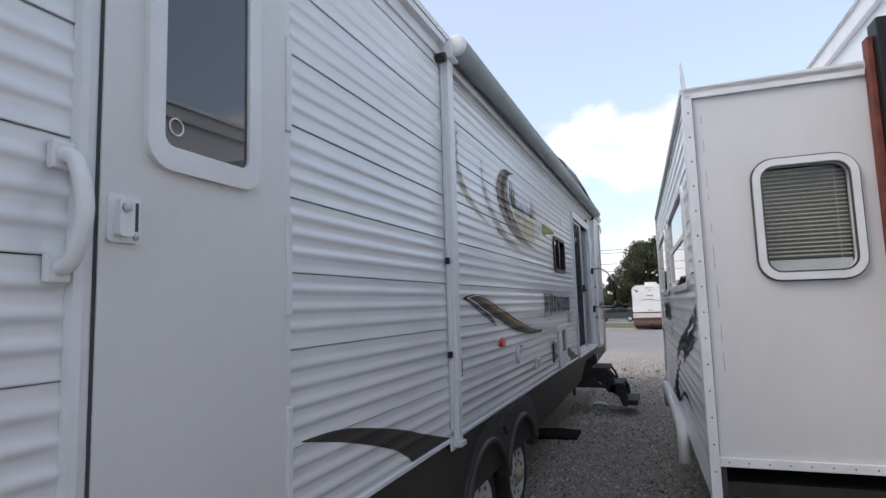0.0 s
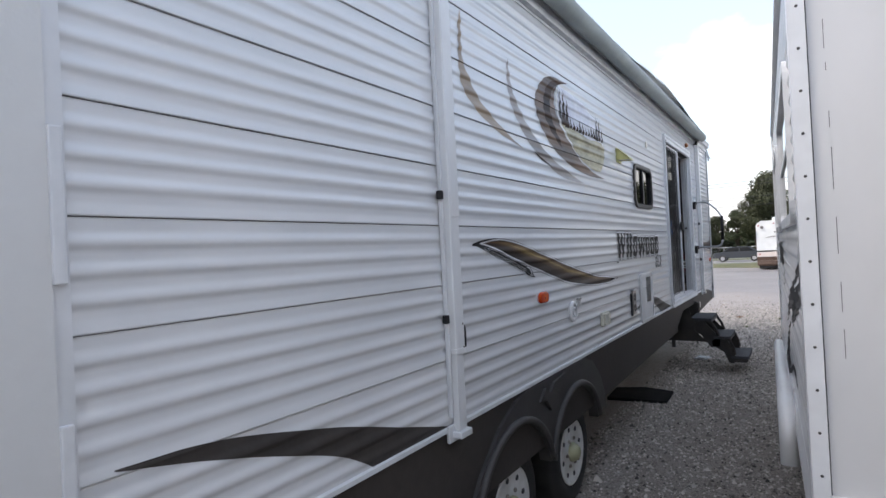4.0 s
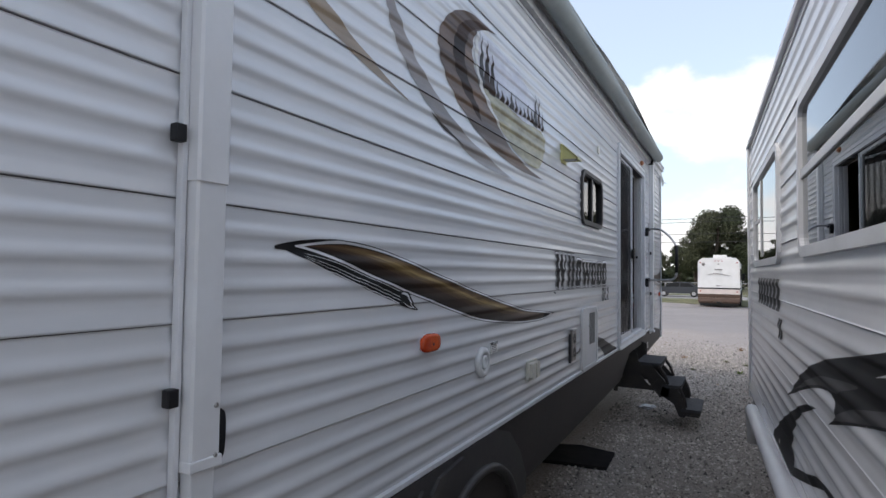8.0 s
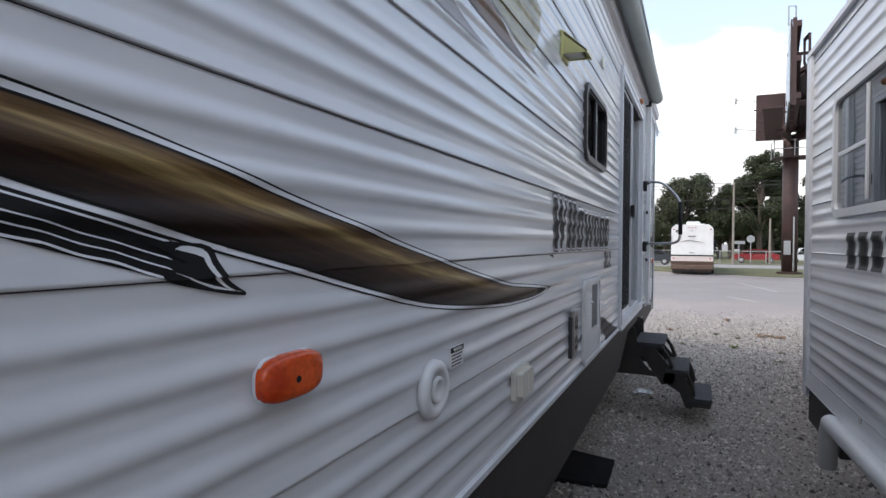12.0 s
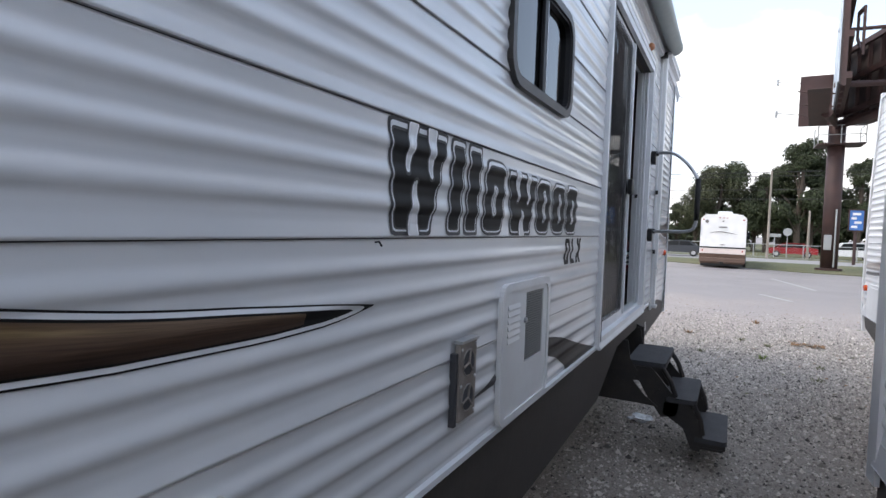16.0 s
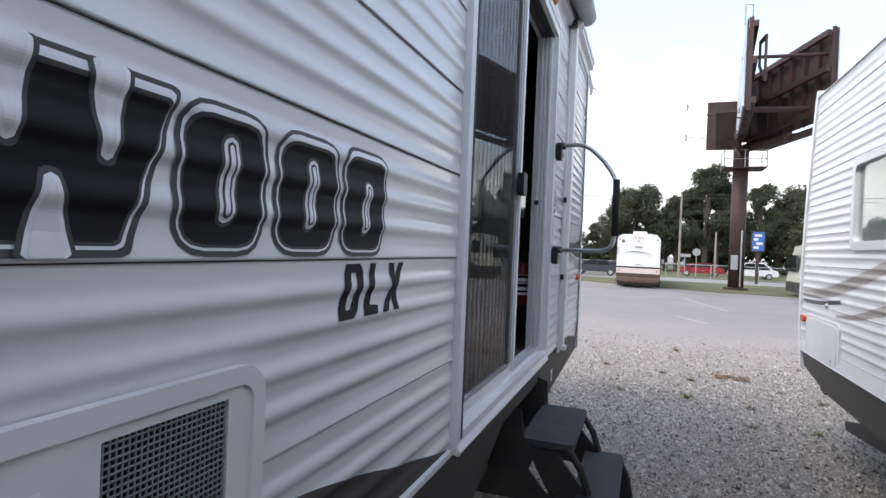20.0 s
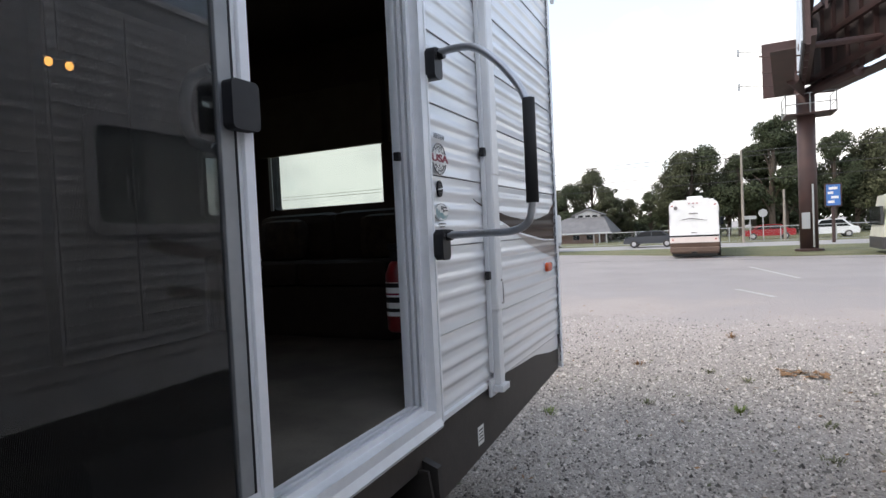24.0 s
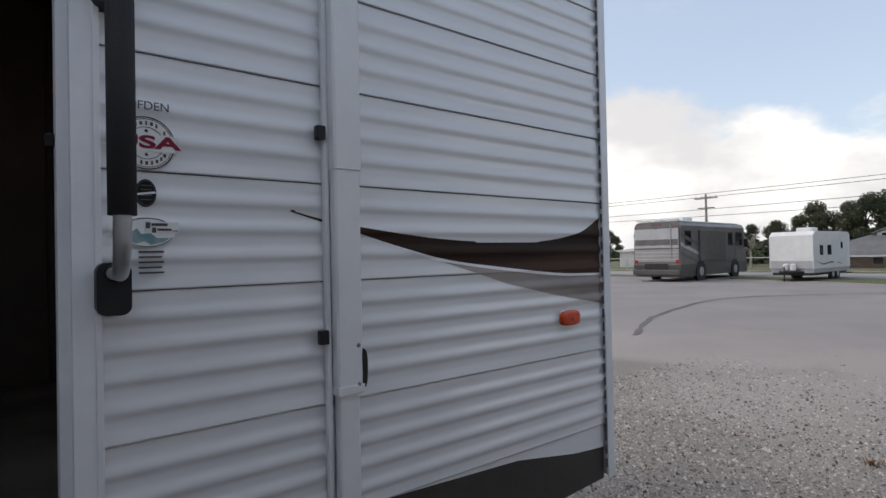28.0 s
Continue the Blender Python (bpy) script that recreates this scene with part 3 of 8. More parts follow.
for cy in WHEELS:
    w = part("wheel", lathe([(-0.34, 0.10), (-0.32, 0.13), (-0.22, 0.13), (-0.20, 0.10)], (0, cy, 0.325), "x", 16), FRAMEBLK, T1)
    prof = [(-0.30, 0.20), (-0.305, 0.26), (-0.29, 0.310), (-0.25, 0.325), (-0.13, 0.325), (-0.09, 0.310), (-0.075, 0.26), (-0.085, 0.205), (-0.10, 0.197)]
    part("tyre", lathe(prof, (WX, cy, 0.325), "x", 40), RUBBER, w, "", True)
    prof = [(-0.28, 0.196), (-0.10, 0.196), (-0.082, 0.205), (-0.078, 0.199), (-0.082, 0.187), (-0.087, 0.180), (-0.093, 0.13), (-0.089, 0.10), (-0.087, 0.06), (-0.087, 0.01)]
    rm = part("rim", lathe(prof, (WX, cy, 0.325), "x", 32), RIM, w, "white steel rim with vent holes", True)
    for s in range(8):
        a = 2 * math.pi * s / 8 + 0.2
        part("vent_hole", lathe([(-0.095, 0.015), (-0.0872, 0.015), (-0.0870, 0.001)], (WX, cy + 0.150 * math.cos(a), 0.325 + 0.150 * math.sin(a)), "x", 10), JOINT, rm)
    for s in range(6):
        a = 2 * math.pi * s / 6
        part("lug_nut", lathe([(-0.103, 0.012), (-0.08, 0.012), (-0.075, 0.006)], (WX, cy + 0.088 * math.cos(a), 0.325 + 0.088 * math.sin(a)), "x", 6), STEEL, rm)
    part("hub_cover", lathe([(-0.10, 0.062), (-0.07, 0.060), (-0.045, 0.045), (-0.035, 0.03), (-0.03, 0.01)], (WX, cy, 0.325), "x", 20), HUBCAP, w, "yellowed grease hub cap", True)
    part("axle", tube([(-2.2, cy, 0.335), (-0.3, cy, 0.335)], 0.045, 8), FRAMEBLK, T1)
    part("wheel", lathe([(-2.40, 0.10), (-2.39, 0.30), (-2.36, 0.335), (-2.20, 0.335), (-2.17, 0.30), (-2.16, 0.1)], (0, cy, 0.335), "x", 24), RUBBER, T1)
part("leaf_spring", boxm(-0.42, -0.36, 3.4, 5.0, 0.44, 0.50), FRAMEBLK, T1)
for yy in (-0.6, 10.4):
    for xx in (-0.5, -1.9):
        part("support_jack", tube([(xx, yy, 0.0), (xx, yy, 0.60)], 0.03, 8), FRAMEBLK, T1)

# entry door in its frame
dr = part("entry_door", prism(rounded(1.065, 1.69, 0.95, 2.79, 0.03), "x", -0.01, 0.026), DOORSKIN, T1, "plain off-white entry door, closed")
part("door_frame", ring_prism(rounded(1.035, 1.725, 0.93, 2.82, 0.04), rounded(1.070, 1.684, 0.955, 2.785, 0.03), "x", -0.012, 0.018), TRIM, dr)
part("frame_flange", prism([(0.002, 1.012), (0.020, 1.018), (0.024, 1.036), (0.002, 1.036)], "z", 0.94, 2.82), TRIM, dr)
part("door_seal", boxm(0.019, 0.022, 1.058, 1.066, 0.97, 2.78), JOINT, dr)
for zz in (1.02, 1.62, 2.22):
    part("hinge", boxm(0.020, 0.034, 1.690, 1.716, zz, zz + 0.32, 0.004), TRIM, dr)
wf = part("door_window", ring_prism(rounded(1.165, 1.552, 1.985, 2.73, 0.07), rounded(1.212, 1.505, 2.045, 2.67, 0.03), "x", 0.024, 0.044), WHITE, dr, "rounded white window frame")
part("pane", boxm(0.028, 0.034, 1.208, 1.509, 2.04, 2.675), GLASS_SOLAR, wf, "dark tinted glass")
# black backing gives the pane the dark of an unlit interior
part("pane_backing", boxm(0.0265, 0.0278, 1.208, 1.509, 2.04, 2.675), BLACK, wf)
bm = bmesh.new()
pts = [(0.036, 1.252 + 0.021 * math.cos(2 * math.pi * q / 20), 2.10 + 0.021 * math.sin(2 * math.pi * q / 20)) for q in range(21)]
part("round_mark", add_tube(bm, pts, 0.0022, 6), PAPER, wf)
lk = part("lock_plate", prism(rounded(1.078, 1.160, 1.797, 1.905, 0.012), "x", 0.024, 0.034), WHITE, dr, "white latch plate with key lock")
# flat dark grey patch paints the shade of the latch's hollow
part("latch_recess_shade", boxm(0.034, 0.0355, 1.128, 1.152, 1.825, 1.89), DGREY, lk)
part("latch_paddle", prism(rounded(1.094, 1.130, 1.81, 1.895, 0.008), "x", 0.034, 0.052), WHITE, lk)
part("key_lock", lathe([(0.052, 0.011), (0.057, 0.010), (0.058, 0.003)], (0, 1.108, 1.873), "x", 14), ALU, lk)
part("key_lock", lathe([(0.034, 0.008), (0.039, 0.007), (0.040, 0.003)], (0, 1.146, 1.812), "x", 12), ALU, lk)
gh = part("grab_handle", tube(curve_pts([(0.012, 0.985, 1.965), (0.055, 0.990, 1.95), (0.085, 0.992, 1.85), (0.055, 0.990, 1.75), (0.012, 0.985, 1.735)], 5), 0.017, 10), WHITE, T1, "curved white grab handle", True)
for zz in (1.965, 1.735):
    part("handle_foot", boxm(0.005, 0.028, 0.962, 1.008, zz - 0.03, zz + 0.03, 0.006), WHITE, gh)

# window beside the patio door
wn = part("window", ring_prism(rounded(6.370, 7.062, 1.978, 2.384, 0.095), rounded(6.400, 7.032, 2.008, 2.354, 0.070), "x", -0.03, 0.020), GASKET, T1, "dark rounded slider window")
part("glass_seal", ring_prism(rounded(6.398, 7.034, 2.006, 2.356, 0.072), rounded(6.409, 7.023, 2.017, 2.345, 0.062), "x", -0.02, 0.012), BLACK, wn)
part("pane", boxm(-0.012, -0.008, 6.40, 7.03, 2.01, 2.352), GLASS, wn)
part("mullion", boxm(-0.006, 0.008, 6.700, 6.735, 2.015, 2.347, 0.003), BLACK, wn)
part("mullion_edge", boxm(0.008, 0.0095, 6.729, 6.734, 2.02, 2.342), ALU, wn)

# patio door: frame, fixed leaf with screen, open half
pd = part("patio_door_frame", ring_prism([(7.80, 0.915), (9.445, 0.915), (9.445, 2.83), (7.80, 2.83)], [(7.845, 0.962), (9.408, 0.962), (9.408, 2.785), (7.845, 2.785)], "x", -0.10, 0.022), FRAMEW, T1, "white aluminium sliding door frame")
for off in (0.0, 0.024, 0.046):
    part("jamb_track", boxm(-0.07 + off, -0.058 + off, 9.388, 9.408, 0.965, 2.78), FRAMEW, pd)
    part("sill_track", boxm(-0.07 + off, -0.060 + off, 7.85, 9.405, 0.962, 0.982), FRAMEW, pd)
part("sill_nose", prism([(0.0, 0.905), (0.030, 0.901), (0.034, 0.911), (0.016, 0.945), (0.0, 0.945)], "y", 7.79, 9.435), TRIM, pd)
part("head_flange", boxm(0.0, 0.028, 7.78, 9.445, 2.83, 2.865, 0.004), TRIM, pd)
part("side_flange", boxm(0.0, 0.026, 7.775, 7.80, 0.91, 2.86, 0.003), TRIM, pd)
part("side_flange", boxm(0.0, 0.026, 9.445, 9.458, 0.91, 2.86, 0.003), TRIM, pd)
part("frame_gap", boxm(0.0222, 0.0240, 7.829, 7.840, 0.94, 2.80), JOINT, pd)
lf = part("sliding_leaf", ring_prism([(7.865, 0.985), (8.680, 0.985), (8.680, 2.78), (7.865, 2.78)], [(7.905, 1.03), (8.634, 1.03), (8.634, 2.74), (7.905, 2.74)], "x", -0.035, -0.012), FRAMEW, T1, "white framed sliding glass door leaf, half open")
part("pane", boxm(-0.027, -0.022, 7.90, 8.594, 1.025, 2.745), GLASS_DOOR, lf)
vs, fs = [], []
for s in range(318):
    yy, k = 7.888 + s * 0.00221, len(vs)
    for zz in (1.02, 2.755):
        vs += [(-0.0106, yy - 0.00011, zz), (-0.0104, yy - 0.00011, zz), (-0.0104, yy + 0.00011, zz), (-0.0106, yy + 0.00011, zz)]
    fs += [(k + a, k + (a + 1) % 4, k + 4 + (a + 1) % 4, k + 4 + a) for a in range(4)]
tagged(raw("insect_screen", vs, fs, NETWIRE, lf), "fine dark insect screen", kind="stuff")
part("meeting_stile", boxm(-0.0115, 0.000, 8.642, 8.668, 0.99, 2.775, 0.003), FRAMEW, lf)
part("stile_gasket", boxm(-0.034, -0.0125, 8.6285, 8.6335, 1.03, 2.74), BLACK, lf)
# inner stile: a darker grey carries its shade
part("screen_stile", boxm(-0.030, -0.0125, 8.592, 8.628, 1.03, 2.74, 0.003), SHADEDALU, lf, "inner aluminium stile, its shade put into a darker grey")
part("door_pull", prism(rounded(8.590, 8.664, 1.785, 1.885, 0.012), "x", -0.002, 0.026), BLACK, lf, "black door pull")
part("inner_pull", tube(curve_pts([(-0.03, 8.59, 1.91), (-0.07, 8.575, 1.89), (-0.08, 8.565, 1.83), (-0.07, 8.575, 1.77), (-0.03, 8.59, 1.75)], 4), 0.012, 8), TRIM, lf, "", True)
part("bump_stop", boxm(-0.076, -0.054, 9.372, 9.389, 1.805, 1.833, 0.003), BLACK, pd)

# awning: two arms, roller, fabric, brackets
aw = part("awning_roller", tube([(0.105, 3.16, 3.135), (0.105, 10.03, 3.135)], 0.062, 20), FABRIC, T1, "grey rolled vinyl awning on its tube", True)
def fabric_top():
    bm = bmesh.new()
    rows = []
    for i in range(45):
        y = 3.22 + 6.76 * i / 44
        bulge = 0.15 * math.exp(-((y - 7.5) / 1.2) ** 2) + 0.02 * math.exp(-((y - 6.4) / 0.4) ** 2) + 0.006 * math.sin(y * 7)
        row = []
        for j in range(7):
            t = j / 6
            row.append(bm.verts.new((0.10 + 0.062 * math.sin(radians(90 - 75 * t)) - 0.12 * t, y, 3.135 + 0.068 * math.sin(radians(20 + 70 * t)) + bulge * math.sin(math.pi * (0.2 + 0.6 * t)) - 0.01 * t)))
        rows.append(row)
    for a, b in zip(rows, rows[1:]):
        for j in range(6):
            bm.faces.new((a[j], a[j + 1], b[j + 1], b[j]))
    return bm
fo = part("awning_cover", fabric_top(), CASE, aw, "pale vinyl weather cover, bulging near its end", True)
so = fo.modifiers.new("thick", "SOLIDIFY")
so.thickness = 0.004
part("awning_rail", prism([(-0.002, 3.03), (0.03, 3.04), (0.04, 3.075), (0.0, 3.085)], "y", 3.2, 10.0), ALU, aw)
for yc in (3.172, 9.995):
    arm = part("awning_arm", prism([(0.012, yc - 0.036), (0.046, yc - 0.036), (0.051, yc - 0.031), (0.051, yc + 0.031), (0.046, yc + 0.036), (0.012, yc + 0.036)], "z", 1.235, 3.10), WHITE, T1, "white awning support arm")
    part("upper_sleeve", prism([(0.008, yc - 0.039), (0.050, yc - 0.039), (0.055, yc - 0.033), (0.055, yc + 0.033), (0.050, yc + 0.039), (0.008, yc + 0.039)], "z", 1.795, 3.08), WHITE, arm)
    part("cuff", boxm(0.010, 0.054, yc - 0.038, yc + 0.038, 1.222, 1.245, 0.003), WHITE, arm)
    part("lower_arm", boxm(0.014, 0.046, yc - 0.030, yc + 0.026, 0.905, 1.23, 0.004), WHITE, arm)
    part("back_rail", boxm(0.006, 0.024, yc - 0.052, yc - 0.0395, 0.96, 3.06, 0.003), TRIM, arm)
    part("foot_bracket", boxm(0.008, 0.062, yc - 0.045, yc + 0.042, 0.876, 0.904, 0.005), TRIM, arm)
    part("foot_bracket", boxm(0.006, 0.020, yc - 0.075, yc + 0.045, 0.86, 0.93, 0.004), TRIM, arm)
    for zz in (1.89, 1.375):
        part("clip", boxm(0.012, 0.034, yc - 0.074, yc - 0.050, zz - 0.022, zz + 0.014, 0.004), BLACK, arm, "black plastic clip")
    part("release_hook", prism(curve_pts([(yc + 0.036, 1.335), (yc + 0.046, 1.325), (yc + 0.049, 1.29), (yc + 0.046, 1.245), (yc + 0.038, 1.235), (yc + 0.033, 1.25), (yc + 0.036, 1.275), (yc + 0.032, 1.31)], 3), "x", 0.038, 0.050), BLACK, arm, "black crank hook")
    part("top_bracket", boxm(0.0, 0.09, yc - 0.055, yc + 0.055, 3.06, 3.16, 0.012), WHITE, arm)
    part("end_cap", lathe([(yc - 0.05, 0.040), (yc - 0.045, 0.058), (yc - 0.02, 0.062), (yc - 0.015, 0.05)] if yc < 5 else [(yc + 0.015, 0.05), (yc + 0.02, 0.062), (yc + 0.045, 0.058), (yc + 0.05, 0.040)], (0.105, 0, 3.135), "y", 20), WHITE, arm, "", True)
    part("travel_lock", lathe([(-0.03, 0.028), (0.03, 0.028)], (0.03, yc - 0.09, 3.05), "x", 10), FRAMEBLK, arm)
    for zz in (1.345, 1.245):
        part("rivet", lathe([(0.051, 0.006), (0.0545, 0.004)], (0, yc + 0.022, zz), "x", 8), STEEL, arm)

# lights, ports and small fittings on the long side
def marker(yc, zc, w=0.125, h=0.060):
    b = part("marker_light", prism(rounded(yc - w / 2 + 0.001, yc + w / 2 - 0.001, zc - h / 2 + 0.001, zc + h / 2 - 0.001, 0.024), "x", 0.002, 0.012), TRIM, T1, "amber side marker light")
    bm, rows = bmesh.new(), []
    for x, k in ((0.009, 1.0), (0.018, 0.99), (0.023, 0.95), (0.0265, 0.86), (0.028, 0.62)):
        ring = []
        for q in range(32):
            a = 2 * math.pi * q / 32
            ca, sa = math.cos(a), math.sin(a)
            r = (abs(ca) ** 3.6 + abs(sa) ** 3.0) ** (-1 / 3.3)
            ring.append(bm.verts.new((x, yc + k * w / 2 * r * ca, zc + k * h / 2 * r * sa)))
        rows.append(ring)
    for lo, hi in zip(rows, rows[1:]):
        for q in range(32):
            bm.faces.new((lo[q], lo[(q + 1) % 32], hi[(q + 1) % 32], hi[q])).smooth = True
    bm.faces.new(rows[-1])
    part("lens", bm, ORANGE, b)
    part("lens_screw", lathe([(0.026, 0.006), (0.0288, 0.005), (0.029, 0.0)], (0, yc, zc - 0.004), "x", 10), DBLACK, b)
marker(4.152, 1.365, 0.13, 0.066)
marker(10.915, 1.335, 0.105, 0.055)
part("porch_light", lathe([(0.0, 0.030), (0.02, 0.029), (0.034, 0.018), (0.038, 0.005)], (0.0, 9.25, 2.93), "x", 16), mat("faded_amber_lens", (0.42, 0.17, 0.07), 0.3, 0, (0.33, 0.12, 0.05), 20.0), T1, "small amber porch light", True)
po = part("cable_port", lathe([(0.004, 0.066), (0.018, 0.064), (0.024, 0.055), (0.024, 0.040), (0.012, 0.036), (0.012, 0.001)], (0.0, 4.628, 1.230), "x", 32), WHITE, T1, "round white hatch with a hinged cap", True)
part("port_cap", lathe([(0.012, 0.030), (0.022, 0.030), (0.026, 0.022), (0.020, 0.018), (0.020, 0.001)], (0.0, 4.628, 1.230), "x", 24), WHITE, po, "", True)
ou = part("outlet_cover", prism(rounded(5.200, 5.350, 1.050, 1.152, 0.010), "x", 0.006, 0.022), IVORY, T1, "ivory weatherproof outlet cover")
part("outlet_lid", prism(rounded(5.214, 5.336, 1.060, 1.143, 0.010), "x", 0.022, 0.042), IVORY, ou)
part("lid_rib", boxm(0.042, 0.046, 5.270, 5.280, 1.064, 1.139), IVORY, ou)
tg = part("warning_label", boxm(0.0045, 0.0102, 4.720, 4.798, 1.254, 1.304), PAPER, T1, "small white warning label with a black band")
part("label_band", boxm(0.0102, 0.0108, 4.720, 4.798, 1.291, 1.304), DBLACK, tg)
text_mesh("label_word", "WARNING", 0.011, Matrix.Translation((0.0114, 4.762, 1.2972)) @ ONWALL @ Matrix.Diagonal((1.0, 1, 1, 1)), PAPER, tg)
for s in range(4):
    part("label_line", boxm(0.0102, 0.0106, 4.726, 4.784 + 0.005 * (s % 2), 1.259 + s * 0.008, 1.262 + s * 0.008), DGREY, tg)
yl = part("scare_light", boxm(0.002, 0.014, 5.845, 5.965, 2.325, 2.445, 0.004), LIME, T1, "yellowed plastic porch flood light with a wedge hood")
part("light_hood", prism([(0.014, 2.438), (0.020, 2.438), (0.112, 2.350), (0.112, 2.340), (0.104, 2.340), (0.104, 2.347), (0.014, 2.428)], "y", 5.85, 5.96), LIME, yl)
for yy in (5.85, 5.956):
    part("hood_cheek", prism([(0.014, 2.436), (0.110, 2.349), (0.110, 2.341), (0.014, 2.345)], "y", yy, yy + 0.004), LIME, yl)
part("light_lens", boxm(0.014, 0.085, 5.862, 5.948, 2.346, 2.362, 0.004), IVORY, yl)
part("speaker_grille", lathe([(0.006, 0.035), (0.014, 0.033), (0.016, 0.01)], (0, 6.93, 2.62), "x", 18), IVORY, T1)
part("panel_hook", tube([(0.004, 5.706, 1.502), (0.012, 5.709, 1.504), (0.013, 5.717, 1.495)], 0.0022, 6), BLACK, T1)
bp = part("furnace_vent", boxm(0.010, 0.026, 6.070, 6.172, 1.035, 1.240, 0.003), PLATE, T1, "stamped steel furnace exhaust plate")
for zz in (1.183, 1.090):
    part("exhaust_port", lathe([(0.0255, 0.034), (0.0266, 0.034), (0.0264, 0.001)], (0, 6.121, zz), "x", 20), JOINT, bp)
    part("port_rim", tube([(0.0262, 6.121 + 0.035 * math.cos(2 * math.pi * q / 20), zz + 0.035 * math.sin(2 * math.pi * q / 20)) for q in range(21)], 0.0022, 5), PLATE, bp)
    for a in (75, 195, 315):
        part("port_spoke", tube([(0.0275, 6.121, zz), (0.0275, 6.121 + 0.034 * math.cos(radians(a)), zz + 0.034 * math.sin(radians(a)))], 0.0034, 6), PLATE, bp)
part("top_flange", boxm(0.006, 0.032, 6.068, 6.174, 1.239, 1.247, 0.001), ALU, bp)
# dark strip drawn for the shaded gap left of the plate
part("vent_gap_shade", boxm(0.003, 0.020, 6.056, 6.071, 1.025, 1.215, 0.002), JOINT, bp)
for sy, sz in ((6.080, 1.222), (6.164, 1.228), (6.162, 1.140), (6.079, 1.128), (6.162, 1.048)):
    part("screw", lathe([(0.026, 0.005), (0.0285, 0.003)], (0, sy, sz), "x", 8), ALU, bp)

# water heater hatch with louvres and a wire screen
hv = part("heater_hatch", ring_prism(rounded(6.372, 6.862, 0.915, 1.364, 0.050), rounded(6.40, 6.838, 0.94, 1.338, 0.032), "x", 0.004, 0.020), WHITE, T1, "white water heater door with louvres and screen")
part("hatch_panel", ring_prism([(6.40, 0.94), (6.838, 0.94), (6.838, 1.338), (6.40, 1.338)], [(6.600, 1.085), (6.790, 1.085), (6.790, 1.322), (6.600, 1.322)], "x", 0.004, 0.015), WHITE, hv)
part("hatch_backing", boxm(0.0045, 0.006, 6.601, 6.789, 1.086, 1.321), BLACK, hv)
for s in range(6):
    zz = 1.172 + s * 0.0215
    part("louvre", prism([(0.014, zz), (0.0190, zz + 0.0005), (0.0195, zz + 0.002), (0.0145, zz + 0.0175), (0.014, zz + 0.0175)], "y", 6.428, 6.538), WHITE, hv)
bm = bmesh.new()
for s in range(23):
    yy = 6.605 + s * 0.0082
    add_box(bm, 0.0095, 0.0115, yy - 0.0011, yy + 0.0011, 1.087, 1.320)
for s in range(28):
    zz = 1.092 + s * 0.0083
    add_box(bm, 0.0110, 0.0128, 6.602, 6.788, zz - 0.0011, zz + 0.0011)
tagged(part("wire_screen", bm, MESH, hv), "grey woven wire screen", kind="stuff")
part("latch", lathe([(0.014, 0.010), (0.024, 0.009), (0.025, 0.004)], (0, 6.588, 1.23), "x", 10), ALU, hv)

# swinging grab rail by the patio door
YR = 9.478
def rail(x, zz):
    return (x, YR - 0.10 * x, zz + 0.014)
rl = part("grab_rail", tube(curve_pts([rail(0.03, 2.145), rail(0.12, 2.150), rail(0.20, 2.135), rail(0.28, 2.07), rail(0.345, 1.985), rail(0.372, 1.92)], 5) + curve_pts([rail(0.372, 1.62), rail(0.355, 1.565), rail(0.30, 1.54), rail(0.20, 1.537), rail(0.03, 1.535)], 5), 0.0125, 12), ALU, T1, "bent aluminium entry grab rail", True)
part("foam_grip", tube([rail(0.373, 1.945), rail(0.373, 1.625)], 0.0195, 14), FOAM, rl, "black foam grip", True)
for zz in (2.130, 1.520):
    mb = part("rail_mount", prism(rounded(YR - 0.034, YR + 0.026, zz - 0.054, zz + 0.050, 0.018), "x", 0.006, 0.058), BLACK, rl, "black rail mount")
    part("mount_knob", lathe([(0.06, 0.02), (0.078, 0.018)], (0, YR, zz + 0.03), "x", 12), BLACK, mb)

# stickers by the rear
xs = 0.0112
SC, SZ = 9.542, 1.819
st = part("round_sticker", lathe([(xs - 0.001, 0.056), (xs, 0.056), (xs, 0.0)], (0, SC, SZ), "x", 36), PAPER, T1, "round white seal with red letters")
for rr, tr in ((0.0545, 0.0013), (0.0505, 0.0007), (0.0335, 0.0008)):
    pts = [(xs + 0.0006, SC + rr * math.cos(2 * math.pi * q / 36), SZ + rr * math.sin(2 * math.pi * q / 36)) for q in range(37)]
    part("seal_ring", tube(pts, tr, 5), DGREY, st)
part("seal_band", boxm(xs, xs + 0.002, SC - 0.056, SC + 0.056, SZ - 0.017, SZ + 0.019), PAPER, st)
text_mesh("seal_letters", "USA", 0.036, Matrix.Translation((xs + 0.0032, SC, SZ + 0.001)) @ ONWALL @ Matrix.Diagonal((1.95, 1, 1, 1)), DRED, st, "dark red letters USA", 0.0, 0.0011)
for s in range(26):
    a = 2 * math.pi * (s + 0.5) / 26
    if abs(math.sin(a)) > 0.52 and s % 7 != 3:
        c, d = SC + 0.042 * math.cos(a), SZ + 0.042 * math.sin(a)
        k0, k1 = (0.0026, 0.0036) if s % 2 else (0.0018, 0.0042)
        part("seal_tick", boxm(xs + 0.0004, xs + 0.0014, c - k0, c + k0, d - k1, d + k1), DGREY, st)
